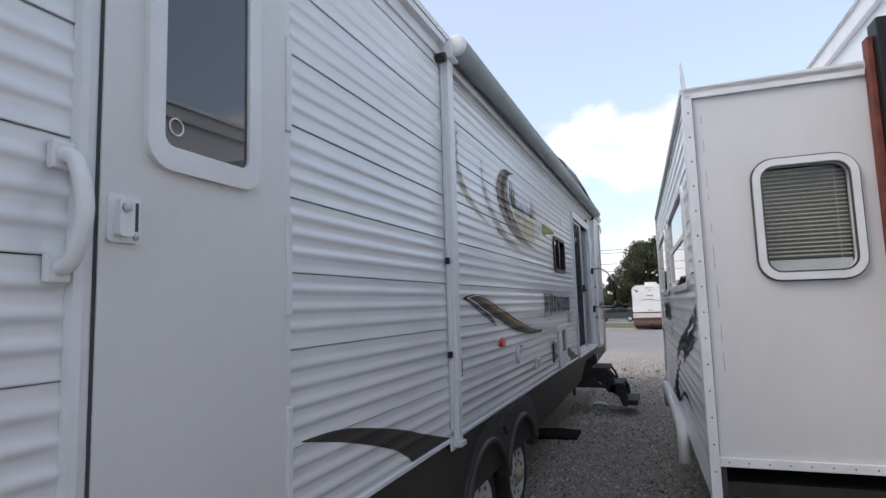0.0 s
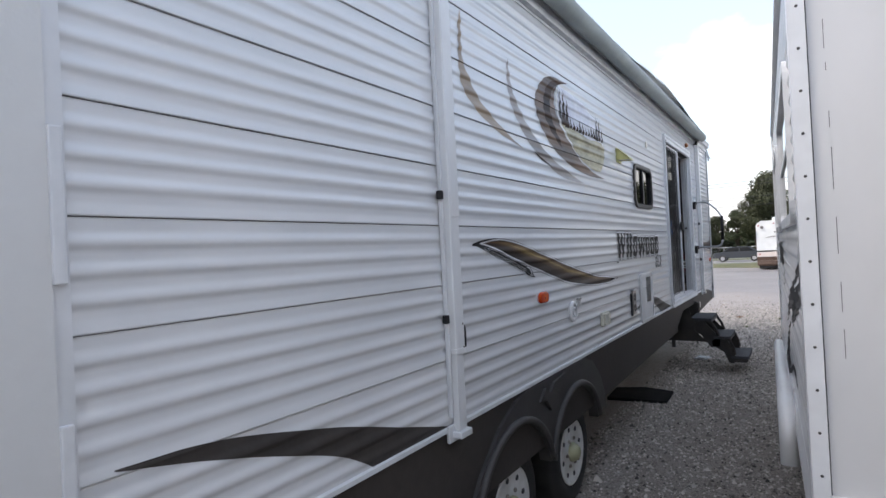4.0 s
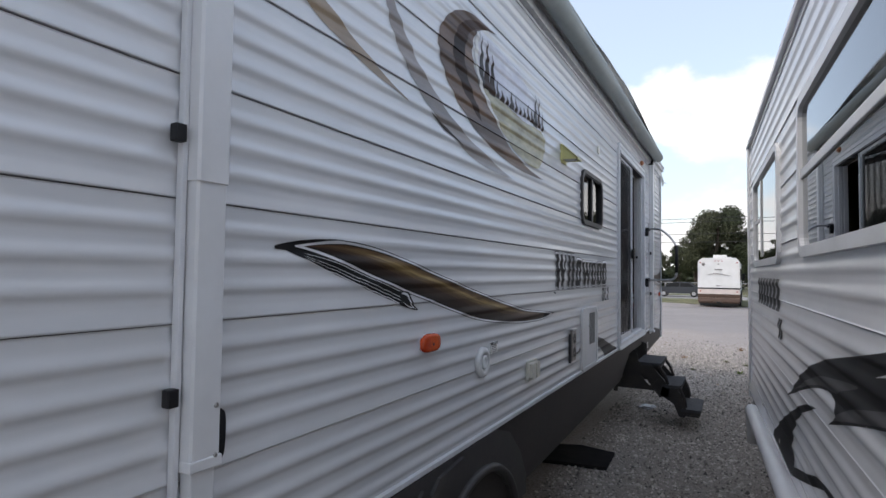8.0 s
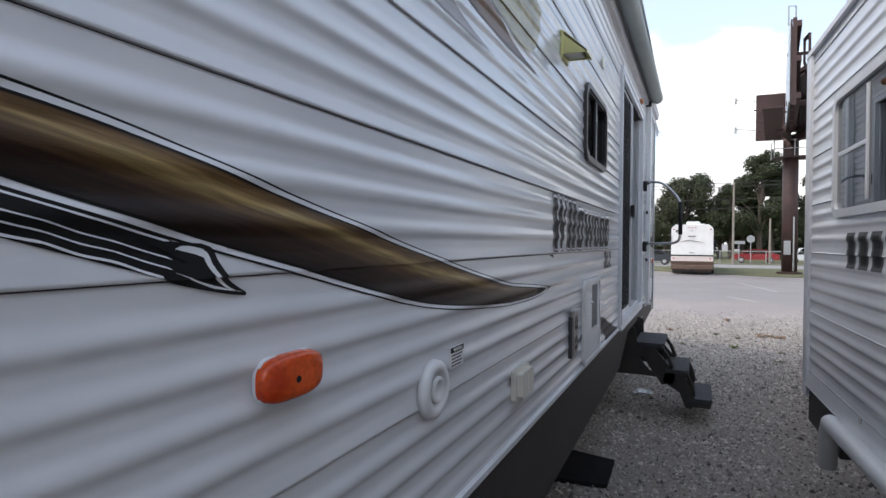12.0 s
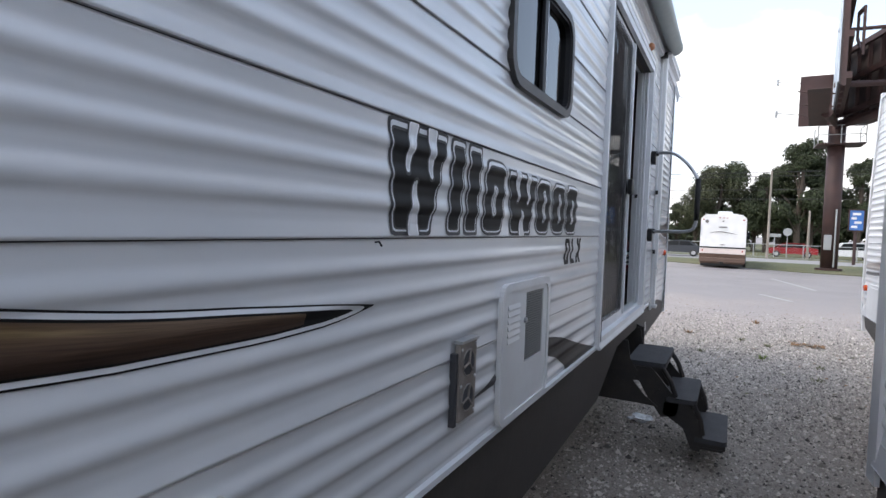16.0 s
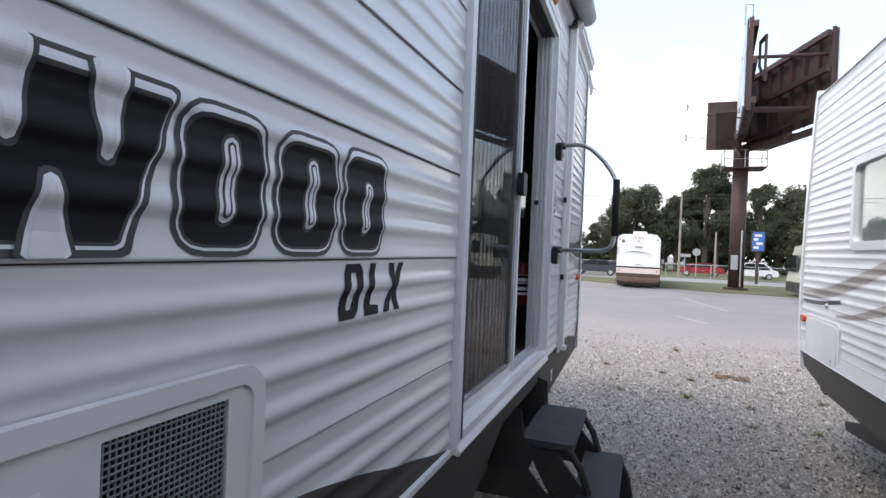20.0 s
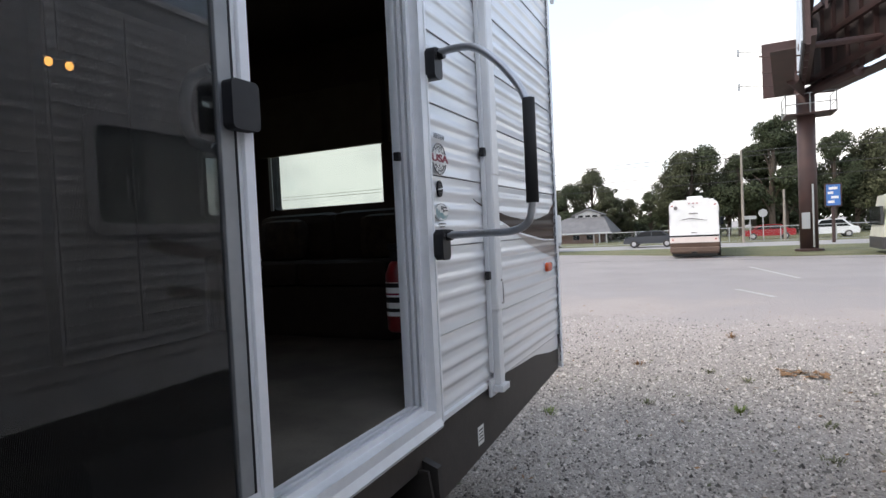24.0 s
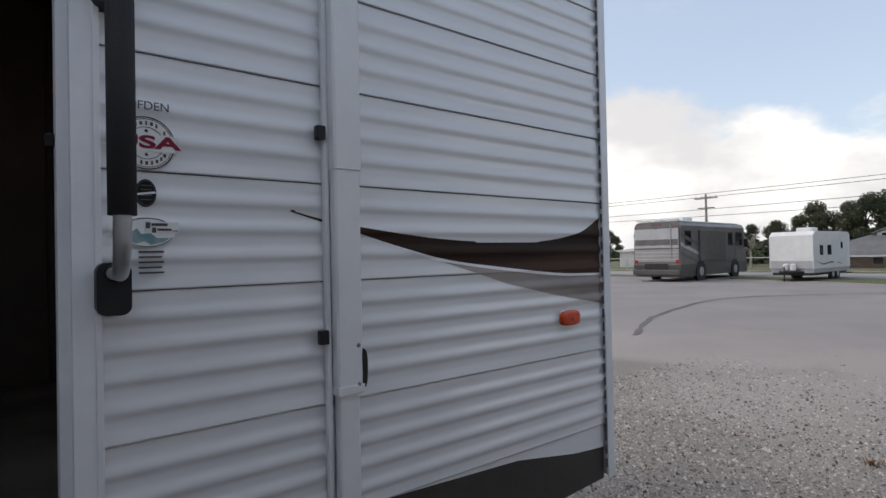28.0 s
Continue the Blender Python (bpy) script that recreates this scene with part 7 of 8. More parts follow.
        for y in (2.3, length - 1.8):
            part("wheel_arch", lathe([(s * (hw + 0.012) - 0.012, 0.58), (s * (hw + 0.012) + 0.012, 0.58)], (0, y, 0.48), "x", 20), FRAMEBLK, t)
            far_wheel(t, s * (hw - 0.10), y)
        part("mirror", boxm(s * (hw + 0.14) - 0.10, s * (hw + 0.14) + 0.10, length - 0.5, length - 0.38, 1.70, 2.20, 0.03), DARKWIN, t)
    return t


motorhome(pose(0.24, 33.2, 0, 0, 0, -1) @ Matrix.Scale(0.78, 4), "white motorhome with brown lower body parked rear on", MHW, MHBROWN, MHGREY, 2.42, 3.1)
motorhome(pose(-14.0, 35.6, 0, 0, 0, 3), "silver and grey motorhome with sweeping side graphics", MHGREY, MHDARK, MHDARK, 2.5, 3.05, 8.6, ((0.5, 1.2), (5.9, 6.5), (7.0, 7.9)), "silver", 1.85)
motorhome(pose(13.75, 34.0, 0, 0, 0, 90) @ Matrix.Scale(0.76, 4), "cream motorhome partly hidden behind a trailer", CREAM, FENDER, MHOLIVE, 2.4, 2.9, 9.5, ((1.1, 1.7), (3.0, 4.2), (6.2, 6.7), (7.3, 7.8), (8.0, 8.5)))

T4 = thing("travel_trailer", pose(-9.0, 39.0, 0, 0, 0, -2) @ Matrix.Scale(0.79, 4), "small plain white travel trailer on the far side of the lot", "trailer", placed=False)
sec = [(0.0, 0.75), (6.0, 0.75), (6.0, 2.85), (5.6, 3.0), (0.35, 3.0), (0.0, 2.75)]
part("body", prism(sec, "x", -1.2, 1.2), MHW, T4)
part("lower_body", boxm(-1.18, 1.18, 0.12, 5.9, 0.5, 0.745), MHSILVER, T4)
part("front_band", boxm(-1.19, 1.19, -0.012, 0.004, 0.76, 1.22), MHSILVER, T4, "grey lower front panel")
part("front_corner", prism([(-1.215, -0.015), (-1.17, -0.015), (-1.17, 0.02), (-1.215, 0.02)], "z", 0.76, 2.74), TRIM, T4)
part("front_corner", prism([(1.17, -0.015), (1.215, -0.015), (1.215, 0.02), (1.17, 0.02)], "z", 0.76, 2.74), TRIM, T4)
part("entry_door", boxm(1.2, 1.212, 3.1, 3.75, 0.78, 2.55), MHW, T4)
part("underframe", boxm(-1.05, 1.05, 0.0, 5.8, 0.34, 0.50), FRAMEBLK, T4)
part("roof_aircon", boxm(-0.45, 0.45, 2.0, 3.0, 3.0, 3.28, 0.08), MHW, T4)
for s in (0, 1):
    part("gas_bottle", lathe([(0.62, 0.10), (0.66, 0.16), (1.0, 0.16), (1.06, 0.08)], (-0.2 + 0.4 * s, -0.25, 0), "z", 14), PAPER, T4)
part("tow_frame", prism([(-0.7, 0.0), (0.7, 0.0), (0.08, -1.1), (-0.08, -1.1)], "z", 0.5, 0.6), FRAMEBLK, T4)
part("tongue_jack", tube([(0, -1.0, 0.0), (0, -1.0, 0.9)], 0.04, 8), FRAMEBLK, T4)
for y0, y1 in ((1.0, 1.5), (2.2, 2.8)):
    part("side_window", boxm(1.2, 1.215, y0, y1, 1.55, 2.15), DARKWIN, T4)
part("side_window", boxm(1.2, 1.215, 4.4, 4.7, 1.95, 2.35), DARKWIN, T4)
part("side_sweep", prism(curve_pts([(0.2, 1.25), (1.5, 1.05), (3.0, 1.15), (4.8, 0.95), (3.0, 1.05), (1.5, 0.95)], 5), "x", 1.2, 1.21), MHGREY, T4)
for y in (3.2, 4.0):
    for x in (-1.05, 1.05):
        far_wheel(T4, x, y, 0.34, 0.2)
part("entry_step", boxm(1.2, 1.5, 4.9, 5.4, 0.35, 0.40), FRAMEBLK, T4)

# billboard on one post, two faces in a V
BB = thing("billboard", pose(4.72, 36.4, 0), "tall brown steel billboard with two faces in a V", "billboard")
part("post", tube([(4.72, 36.4, 0.0), (4.72, 36.4, 6.9)], 0.35, 20), RUST, BB, "", True)
part("base_plate", lathe([(0.0, 0.55), (0.12, 0.55), (0.14, 0.36)], (4.72, 36.4, 0), "z", 16), RUST, BB)
part("meter_box", boxm(4.42, 4.72, 35.95, 36.08, 1.0, 1.7, 0.02), GALV, BB)
part("conduit", tube([(4.85, 36.02, 0.2), (4.85, 36.02, 2.9)], 0.04, 6), GALV, BB)
def board(p, q, z0, z1, nm):
    d = Vector((q[0] - p[0], q[1] - p[1], 0))
    L_ = d.length
    d.normalize()
    n_ = Vector((-d.y, d.x, 0))
    def bar(a, b, lo, hi, off, th, name, m_):
        o = Vector((*p, 0)) + n_ * off
        c = [o + d * a, o + d * b, o + d * b + n_ * th, o + d * a + n_ * th]
        part(name, prism([(v.x, v.y) for v in c], "z", lo, hi), m_, BB)
    s = -1 if nm == "right" else 1
    bar(0, L_, z0, z1, 0.0, 0.06, "face_board", PLY)
    bar(0, L_, z0 + 0.1, z1 - 0.1, -0.05 * s if s > 0 else 0.06, 0.045, "sign_face", SIGNF)
    for k in range(8):
        a = L_ * k / 7
        bar(max(0, a - 0.06), min(L_, a + 0.06), z0 - 0.05, z1 + 0.05, 0.07 if s > 0 else -0.16, 0.14, "stud", RUST)
    for zz in (z0 + 0.2, (z0 + z1) / 2, z1 - 0.3):
        bar(0, L_, zz, zz + 0.22, 0.21 if s > 0 else -0.36, 0.16, "stringer", RUST)
    bar(-0.2, L_ + 0.2, z0 - 0.14, z0 - 0.08, -0.9 if s > 0 else 0.15, 0.7, "catwalk", RUST)
    for k in range(3):
        a = L_ * (k + 0.5) / 3
        o = Vector((*p, 0)) + d * a + n_ * (-0.05 * s)
        e = o - n_ * 1.2 * s
        part("lamp_arm", tube([(o.x, o.y, z0 - 0.05), (e.x, e.y, z0 + 0.15)], 0.03, 6), RUST, BB)
        if s > 0:
            continue
        part("flood_lamp", boxm(e.x - 0.15, e.x + 0.15, e.y - 0.1, e.y + 0.1, z0 + 0.12, z0 + 0.30, 0.02), GALV, BB)
board((5.05, 36.3), (6.85, 30.2), 6.95, 10.2, "right")
board((4.45, 36.0), (3.66, 28.6), 6.95, 10.2, "left")
part("top_ladder", tube([(3.60, 28.7, 10.0), (3.60, 28.7, 10.75), (3.85, 28.8, 10.75), (3.85, 28.8, 10.0)], 0.03, 5), GALV, BB)
part("light_frame", ring_prism([(28.9, 8.0), (30.2, 8.9), (30.2, 9.9), (28.9, 9.7)], [(29.0, 8.15), (30.1, 8.95), (30.1, 9.75), (29.0, 9.55)], "x", 4.30, 4.38), RUST, BB)
part("torsion_beam", tube([(3.9, 33.2, 6.85), (4.72, 36.4, 6.85), (6.0, 33.2, 6.85)], 0.22, 10), RUST, BB)
part("cross_beam", tube([(3.9, 31.5, 7.6), (6.4, 31.8, 7.6)], 0.12, 8), RUST, BB)
part("cross_beam", tube([(3.8, 30.5, 9.4), (6.7, 30.7, 9.4)], 0.07, 8), RUST, BB)
part("end_board", boxm(3.15, 4.45, 36.35, 36.5, 6.85, 9.2), RUST, BB)
part("platform", boxm(3.9, 5.75, 35.7, 37.1, 5.86, 5.92), RUST, BB)
for x, y in ((3.92, 35.72), (5.73, 35.72), (3.92, 37.08), (5.73, 37.08), (4.8, 35.72)):
    part("rail_post", tube([(x, y, 5.9), (x, y, 6.75)], 0.025, 5), GALV, BB)
for zz in (6.3, 6.72):
    part("guard_rail", tube([(3.92, 37.08, zz), (3.92, 35.72, zz), (5.73, 35.72, zz), (5.73, 37.08, zz)], 0.02, 5), GALV, BB)
for zz in (7.4, 8.9):
    part("lamp_arm", tube([(3.2, 36.4, zz), (2.2, 36.0, zz + 0.05)], 0.02, 5), GALV, BB)
    part("lamp_head", boxm(2.15, 2.25, 35.9, 36.05, zz - 0.15, zz + 0.15), GALV, BB)

SG = thing("roadside_sign", pose(7.05, 45, 0), "blue roadside sign with white lines on a red-brown post", "sign")
part("sign_post", tube([(7.05, 45.05, 0), (7.05, 45.05, 2.1)], 0.09, 8), RUST, SG)
part("sign_board", boxm(6.70, 7.40, 44.95, 45.05, 2.05, 3.25, 0.02), BLUE, SG)
part("sign_frame", ring_prism([(6.66, 2.01), (7.44, 2.01), (7.44, 3.29), (6.66, 3.29)], [(6.72, 2.07), (7.38, 2.07), (7.38, 3.23), (6.72, 3.23)], "y", 44.93, 45.07), RUST, SG)
for k, (a, b) in enumerate(((6.8, 7.1), (6.95, 7.3), (6.8, 7.05), (6.85, 7.25))):
    part("sign_line", boxm(a, b, 44.94, 44.949, 2.2 + k * 0.25, 2.34 + k * 0.25), PAPER, SG)

# chain-link fence along the road
FE = thing("chain_link_fence", pose(0, 50, 0), "galvanised chain-link fence along the road", "fence")
for k in range(33):
    x = -46 + 3.0 * k
    part("post", tube([(x, 50, 0.0), (x, 50, 1.02)], 0.035, 6), GALV, FE)
part("top_rail", tube([(-46, 50, 0.98), (50, 50, 0.98)], 0.028, 6), GALV, FE)
part("bottom_wire", tube([(-46, 50, 0.08), (50, 50, 0.08)], 0.012, 5), GALV, FE)
vs, fs = [], []
for k in range(0, 96 * 4):
    x = -46 + k * 0.25
    for dx in (1.25, -1.25):
        if -46 <= x + dx <= 50:
            q = len(vs)
            vs += [(x - 0.004, 50, 0.08), (x + 0.004, 50, 0.08), (x + dx + 0.004, 50, 0.98), (x + dx - 0.004, 50, 0.98)]
            fs.append((q, q + 1, q + 2, q + 3))
tagged(raw("mesh_wire", vs, fs, GALV, FE), kind="stuff")

def pole(x, y, h, label, arms=True):
    p = thing("utility_pole", pose(x, y, 0), label, "pole")
    part("shaft", tube([(x, y, 0), (x, y, h * 0.5), (x, y, h)], 0.13, 10, [0.15, 0.13, 0.10] if arms else [0.09, 0.08, 0.06]), WOOD, p)
    if arms:
        part("cross_arm", boxm(x - 1.1, x + 1.1, y - 0.06, y + 0.06, h - 0.45, h - 0.33), WOOD, p)
        part("cross_arm", boxm(x - 0.8, x + 0.8, y - 0.06, y + 0.06, h - 1.4, h - 1.28), WOOD, p)
        for a in (-1.0, -0.4, 0.4, 1.0):
            part("insulator", lathe([(h - 0.33, 0.03), (h - 0.20, 0.05), (h - 0.16, 0.02)], (x + a, y, 0), "z", 8), GALV, p)
    return p
pole(-24.6, 63.0, 7.0, "wooden utility pole with two cross arms")
pole(2.8, 48.8, 6.0, "slim pale utility pole in front of the trees", False)
pole(5.3, 50.6, 3.4, "short pale pole in front of the trees", False)
pole(40.0, 56.0, 8.0, "wooden utility pole with two cross arms")
for k, (za, zb) in enumerate(((7.3, 7.4), (7.0, 7.1), (5.9, 6.0), (5.6, 5.0))):
    pts = []
    for j in range(25):
        t = j / 24
        pts.append((-75 + 115 * t, 63 - 7 * t + 0.3 * k, za + (zb - za) * t - 1.0 * 4 * t * (1 - t) * 0.6))
    tagged(part("power_line", tube(pts, 0.022, 5), WIRE), "thin overhead power line", "cable")
for x, z_ in ((4.2, 1.75), (3.4, 1.55)):
    sgn = thing("road_sign", pose(x, 52.5, 0), "small round grey road sign seen from behind", "sign")
    part("sign_post", tube([(x, 52.5, 0), (x, 52.5, z_)], 0.035, 6), GALV, sgn)
    part("sign_plate", lathe([(52.46, 0.30), (52.49, 0.30)], (x, 0, z_ + 0.15), "y", 8) if x > 4 else boxm(x - 0.4, x + 0.4, 52.46, 52.49, z_ - 0.05, z_ + 0.20), GALV, sgn)

def car(m, paint, label, tall=0.0):
    """A parked or passing car seen from the side; length along x."""
    c = thing("car", m, label, "car", placed=False)
    h = 1.42 + tall
    prof = [(-2.15, 0.35), (-2.2, 0.62), (-2.1, 0.86), (-1.35, 0.93), (-0.75, h - 0.06), (-0.2, h), (0.9, h - 0.02), (1.55 + tall * 0.5, 1.0), (2.05, 0.92), (2.15, 0.6), (2.1, 0.35)]
    body = part("body", prism(prof, "y", -0.85, 0.85), paint, c)
    win = [(-1.2, 0.95), (-0.72, h - 0.12), (-0.2, h - 0.07), (0.85, h - 0.09), (1.35 + tall * 0.4, 0.98)]
    for s in (-0.858, 0.852):
        part("side_window", prism(win, "y", s, s + 0.006), DARKWIN, c)
        part("door_pillar", boxm(0.05, 0.12, s - 0.003, s + 0.009, 0.95, h - 0.08), paint, c)
        for x in (-1.35, 1.3):
            w = part("wheel", lathe([(s - 0.03, 0.16), (s - 0.02, 0.31), (s + 0.03, 0.32), (s + 0.05, 0.2)], (x, 0, 0.32), "y", 16), RUBBER, c)
            part("rim", lathe([(s - 0.036, 0.18), (s + 0.056, 0.18)], (x, 0, 0.32), "y", 12), MHSILVER, w)
    part("front_lamp", boxm(-2.19, -2.05, -0.75, -0.45, 0.66, 0.80, 0.02), PAPER, c)
    part("tail_lamp", boxm(2.02, 2.14, -0.78, -0.5, 0.66, 0.86, 0.02), REDL, c)
    part("bumper", boxm(-2.24, -2.1, -0.8, 0.8, 0.36, 0.55, 0.03), paint, c)
    return c
PW, PR, PD = mat("car_white", (0.70, 0.71, 0.72), 0.2), mat("car_red", (0.30, 0.025, 0.03), 0.2), mat("car_dark", (0.05, 0.055, 0.065), 0.2)
S75 = Matrix.Scale(0.75, 4)
car(pose(-2.6, 46.0, 0.012) @ S75, PD, "dark grey saloon car on the road")
car(pose(4.6, 53.5, 0.03) @ S75, PR, "red hatchback beyond the fence")
car(pose(8.2, 53.5, 0.03) @ S75, PW, "white car beyond the fence", 0.25)
car(pose(12.6, 54.0, 0.03) @ S75, PD, "dark car beyond the fence", 0.2)
HS = thing("house", pose(-9.3, 60, 0), "low brick house with a grey hipped shingle roof", "house")
BRICKR = mat("dull_red_brick", (0.20, 0.125, 0.10), 0.9, 0, (0.15, 0.095, 0.08), 3.0, 0.15, 20.0)
part("wall", boxm(-13.2, -8.2, 58.4, 63, 0, 0.97), BRICKR, HS)
bm = bmesh.new()
lo_ = [bm.verts.new(p) for p in ((-15.2, 57.5, 0.96), (-6.9, 57.5, 0.92), (-6.9, 64, 0.92), (-15.2, 64, 0.96))]
hi_ = [bm.verts.new(p) for p in ((-10.7, 60.2, 2.55), (-8.0, 60.2, 2.55), (-8.0, 61.5, 2.55), (-10.7, 61.5, 2.55))]
bm.faces.new(lo_), bm.faces.new(hi_)
for q in range(4):
    bm.faces.new((lo_[q], lo_[(q + 1) % 4], hi_[(q + 1) % 4], hi_[q]))
part("roof", bm, ROOFG, HS)
gb = part("dormer", prism([(-10.5, 2.3), (-8.2, 2.3), (-8.2, 2.62), (-9.35, 3.0), (-10.5, 2.62)], "y", 59.9, 61.5), MHSILVER, HS)
part("dormer_roof", prism([(-10.9, 2.58), (-9.35, 3.2), (-7.8, 2.58), (-7.9, 2.54), (-9.35, 3.08), (-10.8, 2.54)], "y", 59.7, 61.6), ROOFG, gb)
for x in (-10.2, -9.55, -8.9):
    part("dormer_window", boxm(x, x + 0.45, 59.86, 59.9, 2.4, 2.58), DARKWIN, HS)
part("fascia", boxm(-15.2, -6.9, 57.44, 57.5, 0.88, 0.98), MHSILVER, HS)
for x in (-8.0, -7.4):
    part("porch_post", boxm(x, x + 0.10, 57.7, 57.8, 0, 0.95), MHSILVER, HS)
for x in (-12.4, -10.4, -9.2):
    part("window", boxm(x, x + 0.55, 58.36, 58.4, 0.35, 0.80), DARKWIN, HS)
SH = thing("shed", pose(-24, 60, 0), "low pale metal shed far behind the lot", "shed")
part("wall", boxm(-31, -22, 58, 64, 0, 1.6), MHSILVER, SH)
part("roof", prism([(-31.3, 1.6), (-21.7, 1.6), (-21.7, 1.7), (-26.5, 2.2), (-31.3, 1.7)], "y", 57.8, 64.2), MHW, SH)

# ---- trees ----
def leaf_cloud(blobs, count, size, seed, up=0.35):
    """Small leaf clumps (bent quads) through a set of uneven blobs (x, y, z, r)."""
    r = np.random.RandomState(seed)
    wts = np.array([b[3] ** 2 for b in blobs])
    pick = r.choice(len(blobs), count, p=wts / wts.sum())
    B = np.array(blobs)[pick]
    d = r.normal(size=(count, 3))
    d /= np.linalg.norm(d, axis=1)[:, None]
    rad = B[:, 3] * r.uniform(0.35, 1.22, count) ** 0.7
    c = B[:, :3] + d * rad[:, None] * (1, 1, 0.8)
    n = d + r.normal(scale=0.6, size=(count, 3)) + (0, 0, up)
    n /= np.linalg.norm(n, axis=1)[:, None]
    a = np.cross(n, r.normal(size=(count, 3)))
    a /= np.linalg.norm(a, axis=1)[:, None]
    b = np.cross(n, a)
    s = size * r.uniform(0.45, 1.3, count)[:, None]
    ang = [0, 1.3, 2.3, 3.4, 4.5, 5.4]
    vs = np.stack([c + a * s * math.cos(t) * (1.0 if k % 2 else 0.65) + b * s * math.sin(t) * (0.7 if k % 2 else 0.5) + n * s * (0.15 if k % 2 else -0.1) for k, t in enumerate(ang)], 1)
    vs = vs.reshape(-1, 3)
    fs = [(6 * i, 6 * i + 1, 6 * i + 2, 6 * i + 3, 6 * i + 4, 6 * i + 5) for i in range(count)]
    return vs.tolist(), fs


def tree(m, h, spread, seed, leaf, label, tall=False):
    t = thing("tree", m, label, "tree", "trees behind the road", placed=False)
    r = random.Random(seed)
    bend = [(0, 0, 0), (r.uniform(-.2, .2), r.uniform(-.2, .2), h * 0.35), (r.uniform(-.5, .5), r.uniform(-.4, .4), h * 0.7), (r.uniform(-.6, .6), r.uniform(-.5, .5), h * 0.93)]
    tr = part("trunk", tube(curve_pts(bend, 4), 0.2, 8, [0.26 * (1 - 0.85 * k / 12) * (h / 9) for k in range(13)]), BARK, t)
    blobs = []
    for k in range(15 if tall else 14):
        f = 0.34 + 0.6 * k / 14 if tall else 0.34 + 0.58 * r.random()
        a = r.uniform(0, 6.283)
        reach = spread * (0.75 - 0.55 * max(0, f - 0.5) / 0.5) * r.uniform(0.45, 1.0)
        p = (reach * math.cos(a), reach * math.sin(a), h * f)
        b0 = (0.05 * p[0], 0.05 * p[1], h * max(0.18, f - 0.22))
        part("limb", tube(curve_pts([b0, (p[0] * 0.5, p[1] * 0.5, h * (f - 0.08)), p], 3), 0.06, 5, [0.09 * (1 - 0.8 * j / 6) for j in range(7)]), BARK, t)
        blobs.append((p[0], p[1], p[2], spread * r.uniform(0.17, 0.36)))
    blobs.append((bend[-1][0], bend[-1][1], h * 0.9, spread * 0.22))
    for k in range(16):
        q = r.choice(blobs[:14])
        blobs.append((q[0] + r.uniform(-.3, .3) * spread, q[1] + r.uniform(-.3, .3) * spread, q[2] + r.uniform(-0.1, 0.28) * spread, spread * r.uniform(0.07, 0.13)))
    vs, fs = leaf_cloud(blobs, 10500, 0.122, seed)
    raw("crown", vs, fs, leaf, t)
    return t


kinds = [tree(pose(-0.9, 63, 0), 8.0, 3.4, 11, LEAF2, "broad green leafy tree behind the fence"),
         tree(pose(5.7, 63, 0), 10.2, 3.2, 12, LEAF1, "tall dark leafy tree with an open crown", True),
         tree(pose(0.8, 65, 0), 8.4, 3.4, 13, LEAF1, "rounded dark green tree behind the fence"),
         tree(pose(14.0, 64, 0), 8.2, 3.5, 14, LEAF2, "broad olive green tree behind the fence")]
rt = random.Random(21)
TOPS = [max(v.co.z for c in k.children if c.name.startswith("crown") for v in c.data.vertices) for k in kinds]
spots = [(-20.5, 68, 0, 4.4), (-18, 66, 2, 4.6), (-16.2, 65, 3, 5.8), (-13.9, 66, 0, 5.6), (-12.2, 64, 2, 6.0), (-9.9, 66, 0, 7.5), (-7.9, 64, 3, 5.4), (-6.2, 66, 0, 4.2), (-4.3, 65, 2, 4.7), (-2.6, 64, 3, 6.7),
         (2.4, 66, 3, 7.0), (3.3, 64, 1, 7.5), (4.5, 66, 1, 8.6), (6.9, 65, 1, 9.4), (8.4, 66, 2, 8.7), (10.3, 64, 1, 8.6), (12.2, 66, 0, 7.6), (16.5, 66, 2, 8.2), (19, 64, 1, 8.8), (22, 66, 0, 8.6), (25.5, 65, 3, 9.0), (29, 66, 2, 8.4),
         (33, 65, 1, 9.0), (37, 67, 0, 8.6), (42, 66, 3, 9.0), (48, 68, 2, 9.2), (55, 68, 0, 9.0), (63, 70, 3, 9.5), (-27, 78, 2, 4.6), (-34, 84, 0, 5.0), (-42, 88, 2, 5.6), (-50, 84, 3, 5.2), (-60, 90, 0, 6.0), (-72, 92, 3, 6.2)]
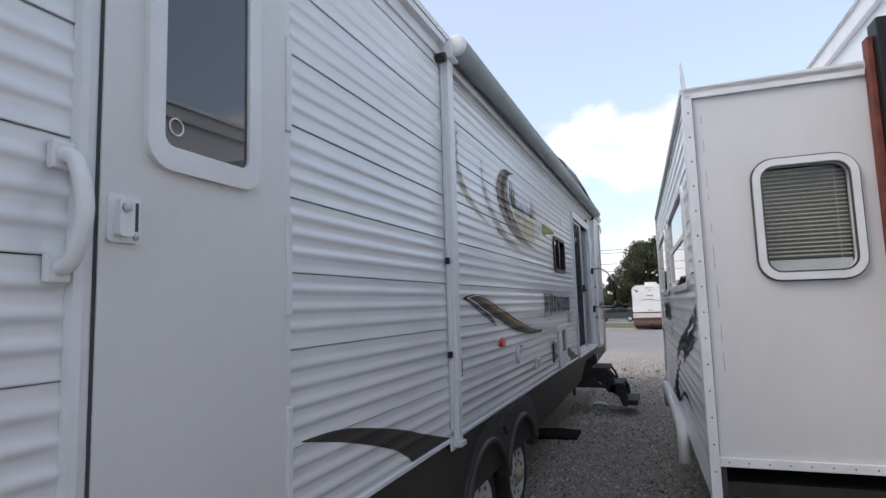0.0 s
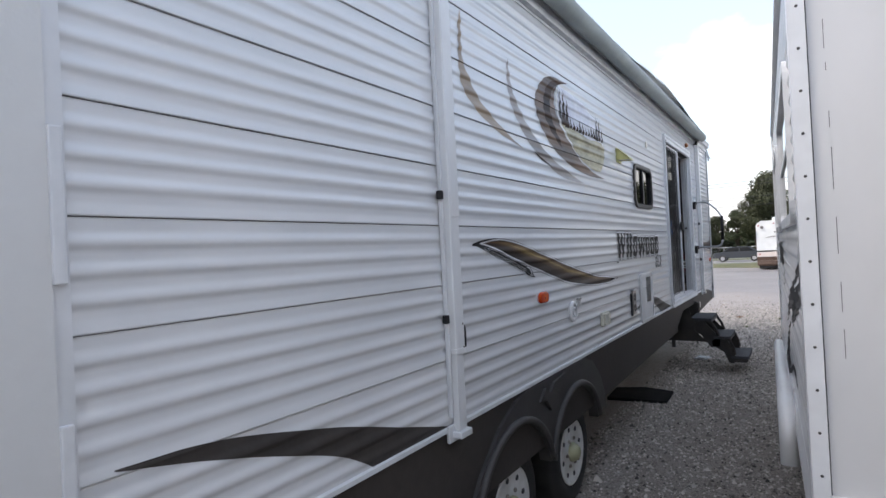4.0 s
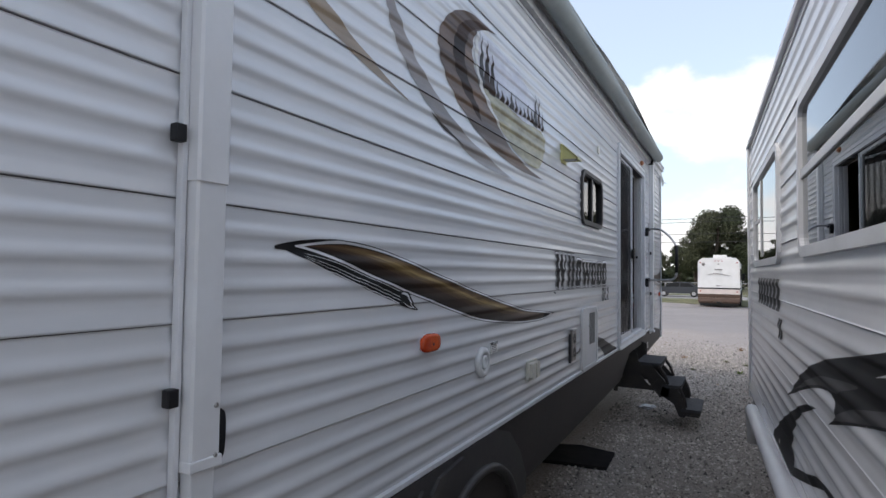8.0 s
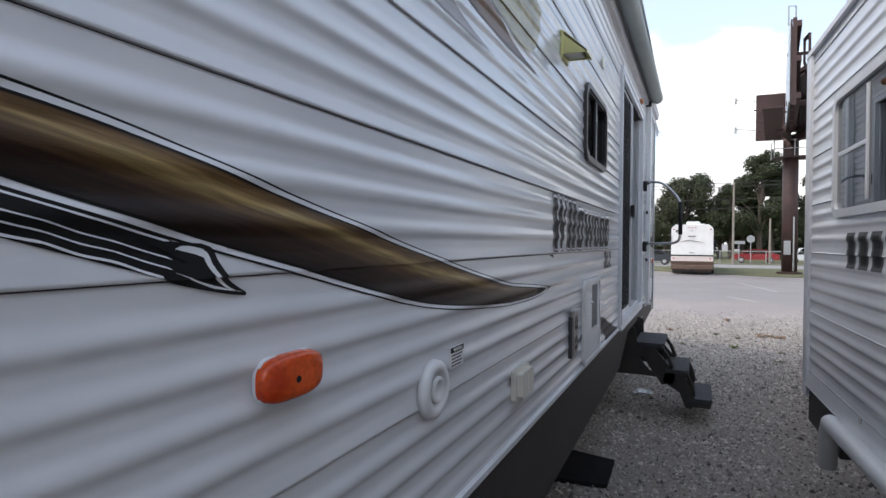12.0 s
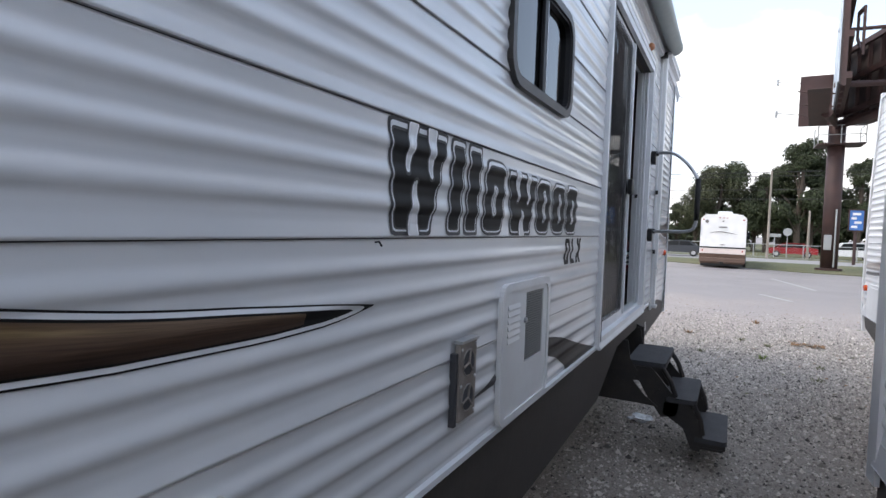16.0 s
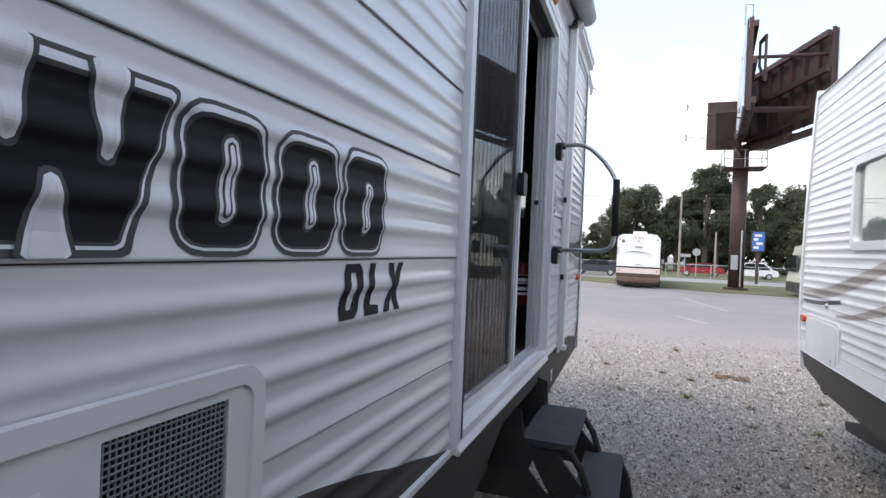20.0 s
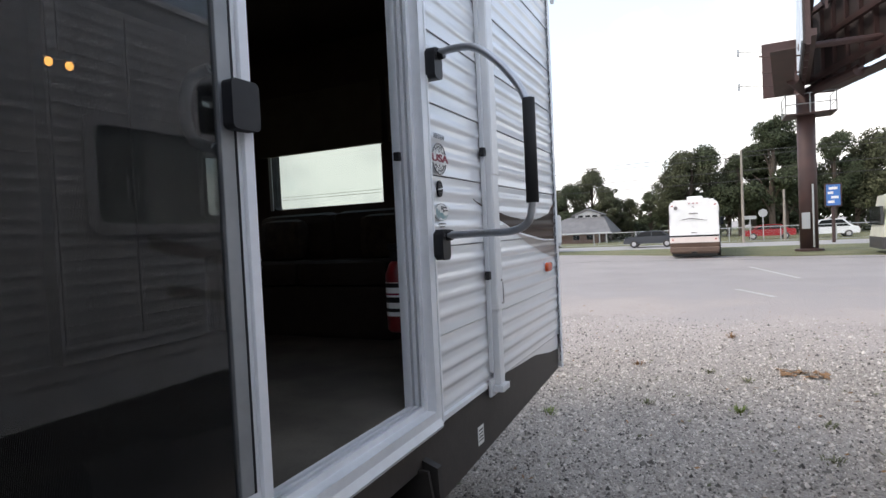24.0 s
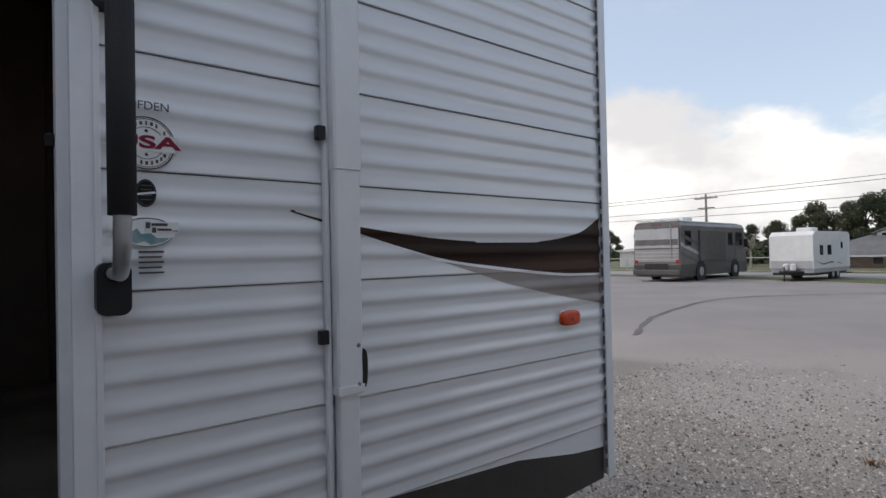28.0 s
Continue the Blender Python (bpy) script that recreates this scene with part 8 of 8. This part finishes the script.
for x, y, k, top in spots:
    sc = top / TOPS[k]
    wide = sc * rt.uniform(0.9, 1.1)
    copy_thing(kinds[k], pose(x, y, 0, 0, 0, rt.uniform(0, 360))).scale = (wide, wide, sc)
rb = np.random.RandomState(8)
blobs = [(x, 71 + rb.uniform(-3, 3), rb.uniform(1.0, 4.0) if x > -3 else rb.uniform(0.4, 1.4), rb.uniform(1.4, 2.4)) for x in np.arange(-26, 75, 1.9)]
blobs += [(x, 92 + rb.uniform(-3, 3), rb.uniform(0.3, 1.2), rb.uniform(1.2, 2.0)) for x in np.arange(-110, -26, 2.4)]
vs, fs = leaf_cloud(blobs, 22000, 0.42, 31)
tagged(raw("understory", vs, fs, LEAF1), "dark green undergrowth of the far wood", "bushes", kind="stuff")
blobs = [(x, 96 + rb.uniform(-4, 4), rb.uniform(2.0, 5.0), rb.uniform(2.0, 3.4)) for x in np.arange(1, 90, 2.6)]
blobs += [(x, -75 + rb.uniform(-4, 4), rb.uniform(1.5, 6.0), rb.uniform(2.5, 3.8)) for x in np.arange(-80, 80, 4)]
vs, fs = leaf_cloud(blobs, 12000, 0.7, 32)
tagged(raw("far_woods", vs, fs, LEAF1), "far dark wood closing the view", "woods", kind="stuff")
bt = thing("bare_tree", pose(-18.6, 58, 0), "small leafless tree behind the lot", "tree")
rr = random.Random(4)
part("trunk", tube([(-18.6, 58, 0), (-18.55, 58, 1.2), (-18.6, 58, 2.2)], 0.08, 6, [0.1, 0.08, 0.06]), WOOD, bt)
for k in range(16):
    a, l_ = rr.uniform(0, 6.28), rr.uniform(0.8, 1.6)
    z0 = rr.uniform(1.2, 2.2)
    part("branch", tube([(-18.6, 58, z0), (-18.6 + 0.5 * l_ * math.cos(a), 58 + 0.5 * l_ * math.sin(a), z0 + 0.55 * l_), (-18.6 + l_ * 0.7 * math.cos(a + 0.3), 58 + 0.7 * l_ * math.sin(a), z0 + l_)], 0.02, 5, [0.03, 0.02, 0.008]), WOOD, bt)

for ob in list(scene.objects):
    if ob.name.startswith("pane") and "backing" not in ob.name:
        ob.visible_shadow = False
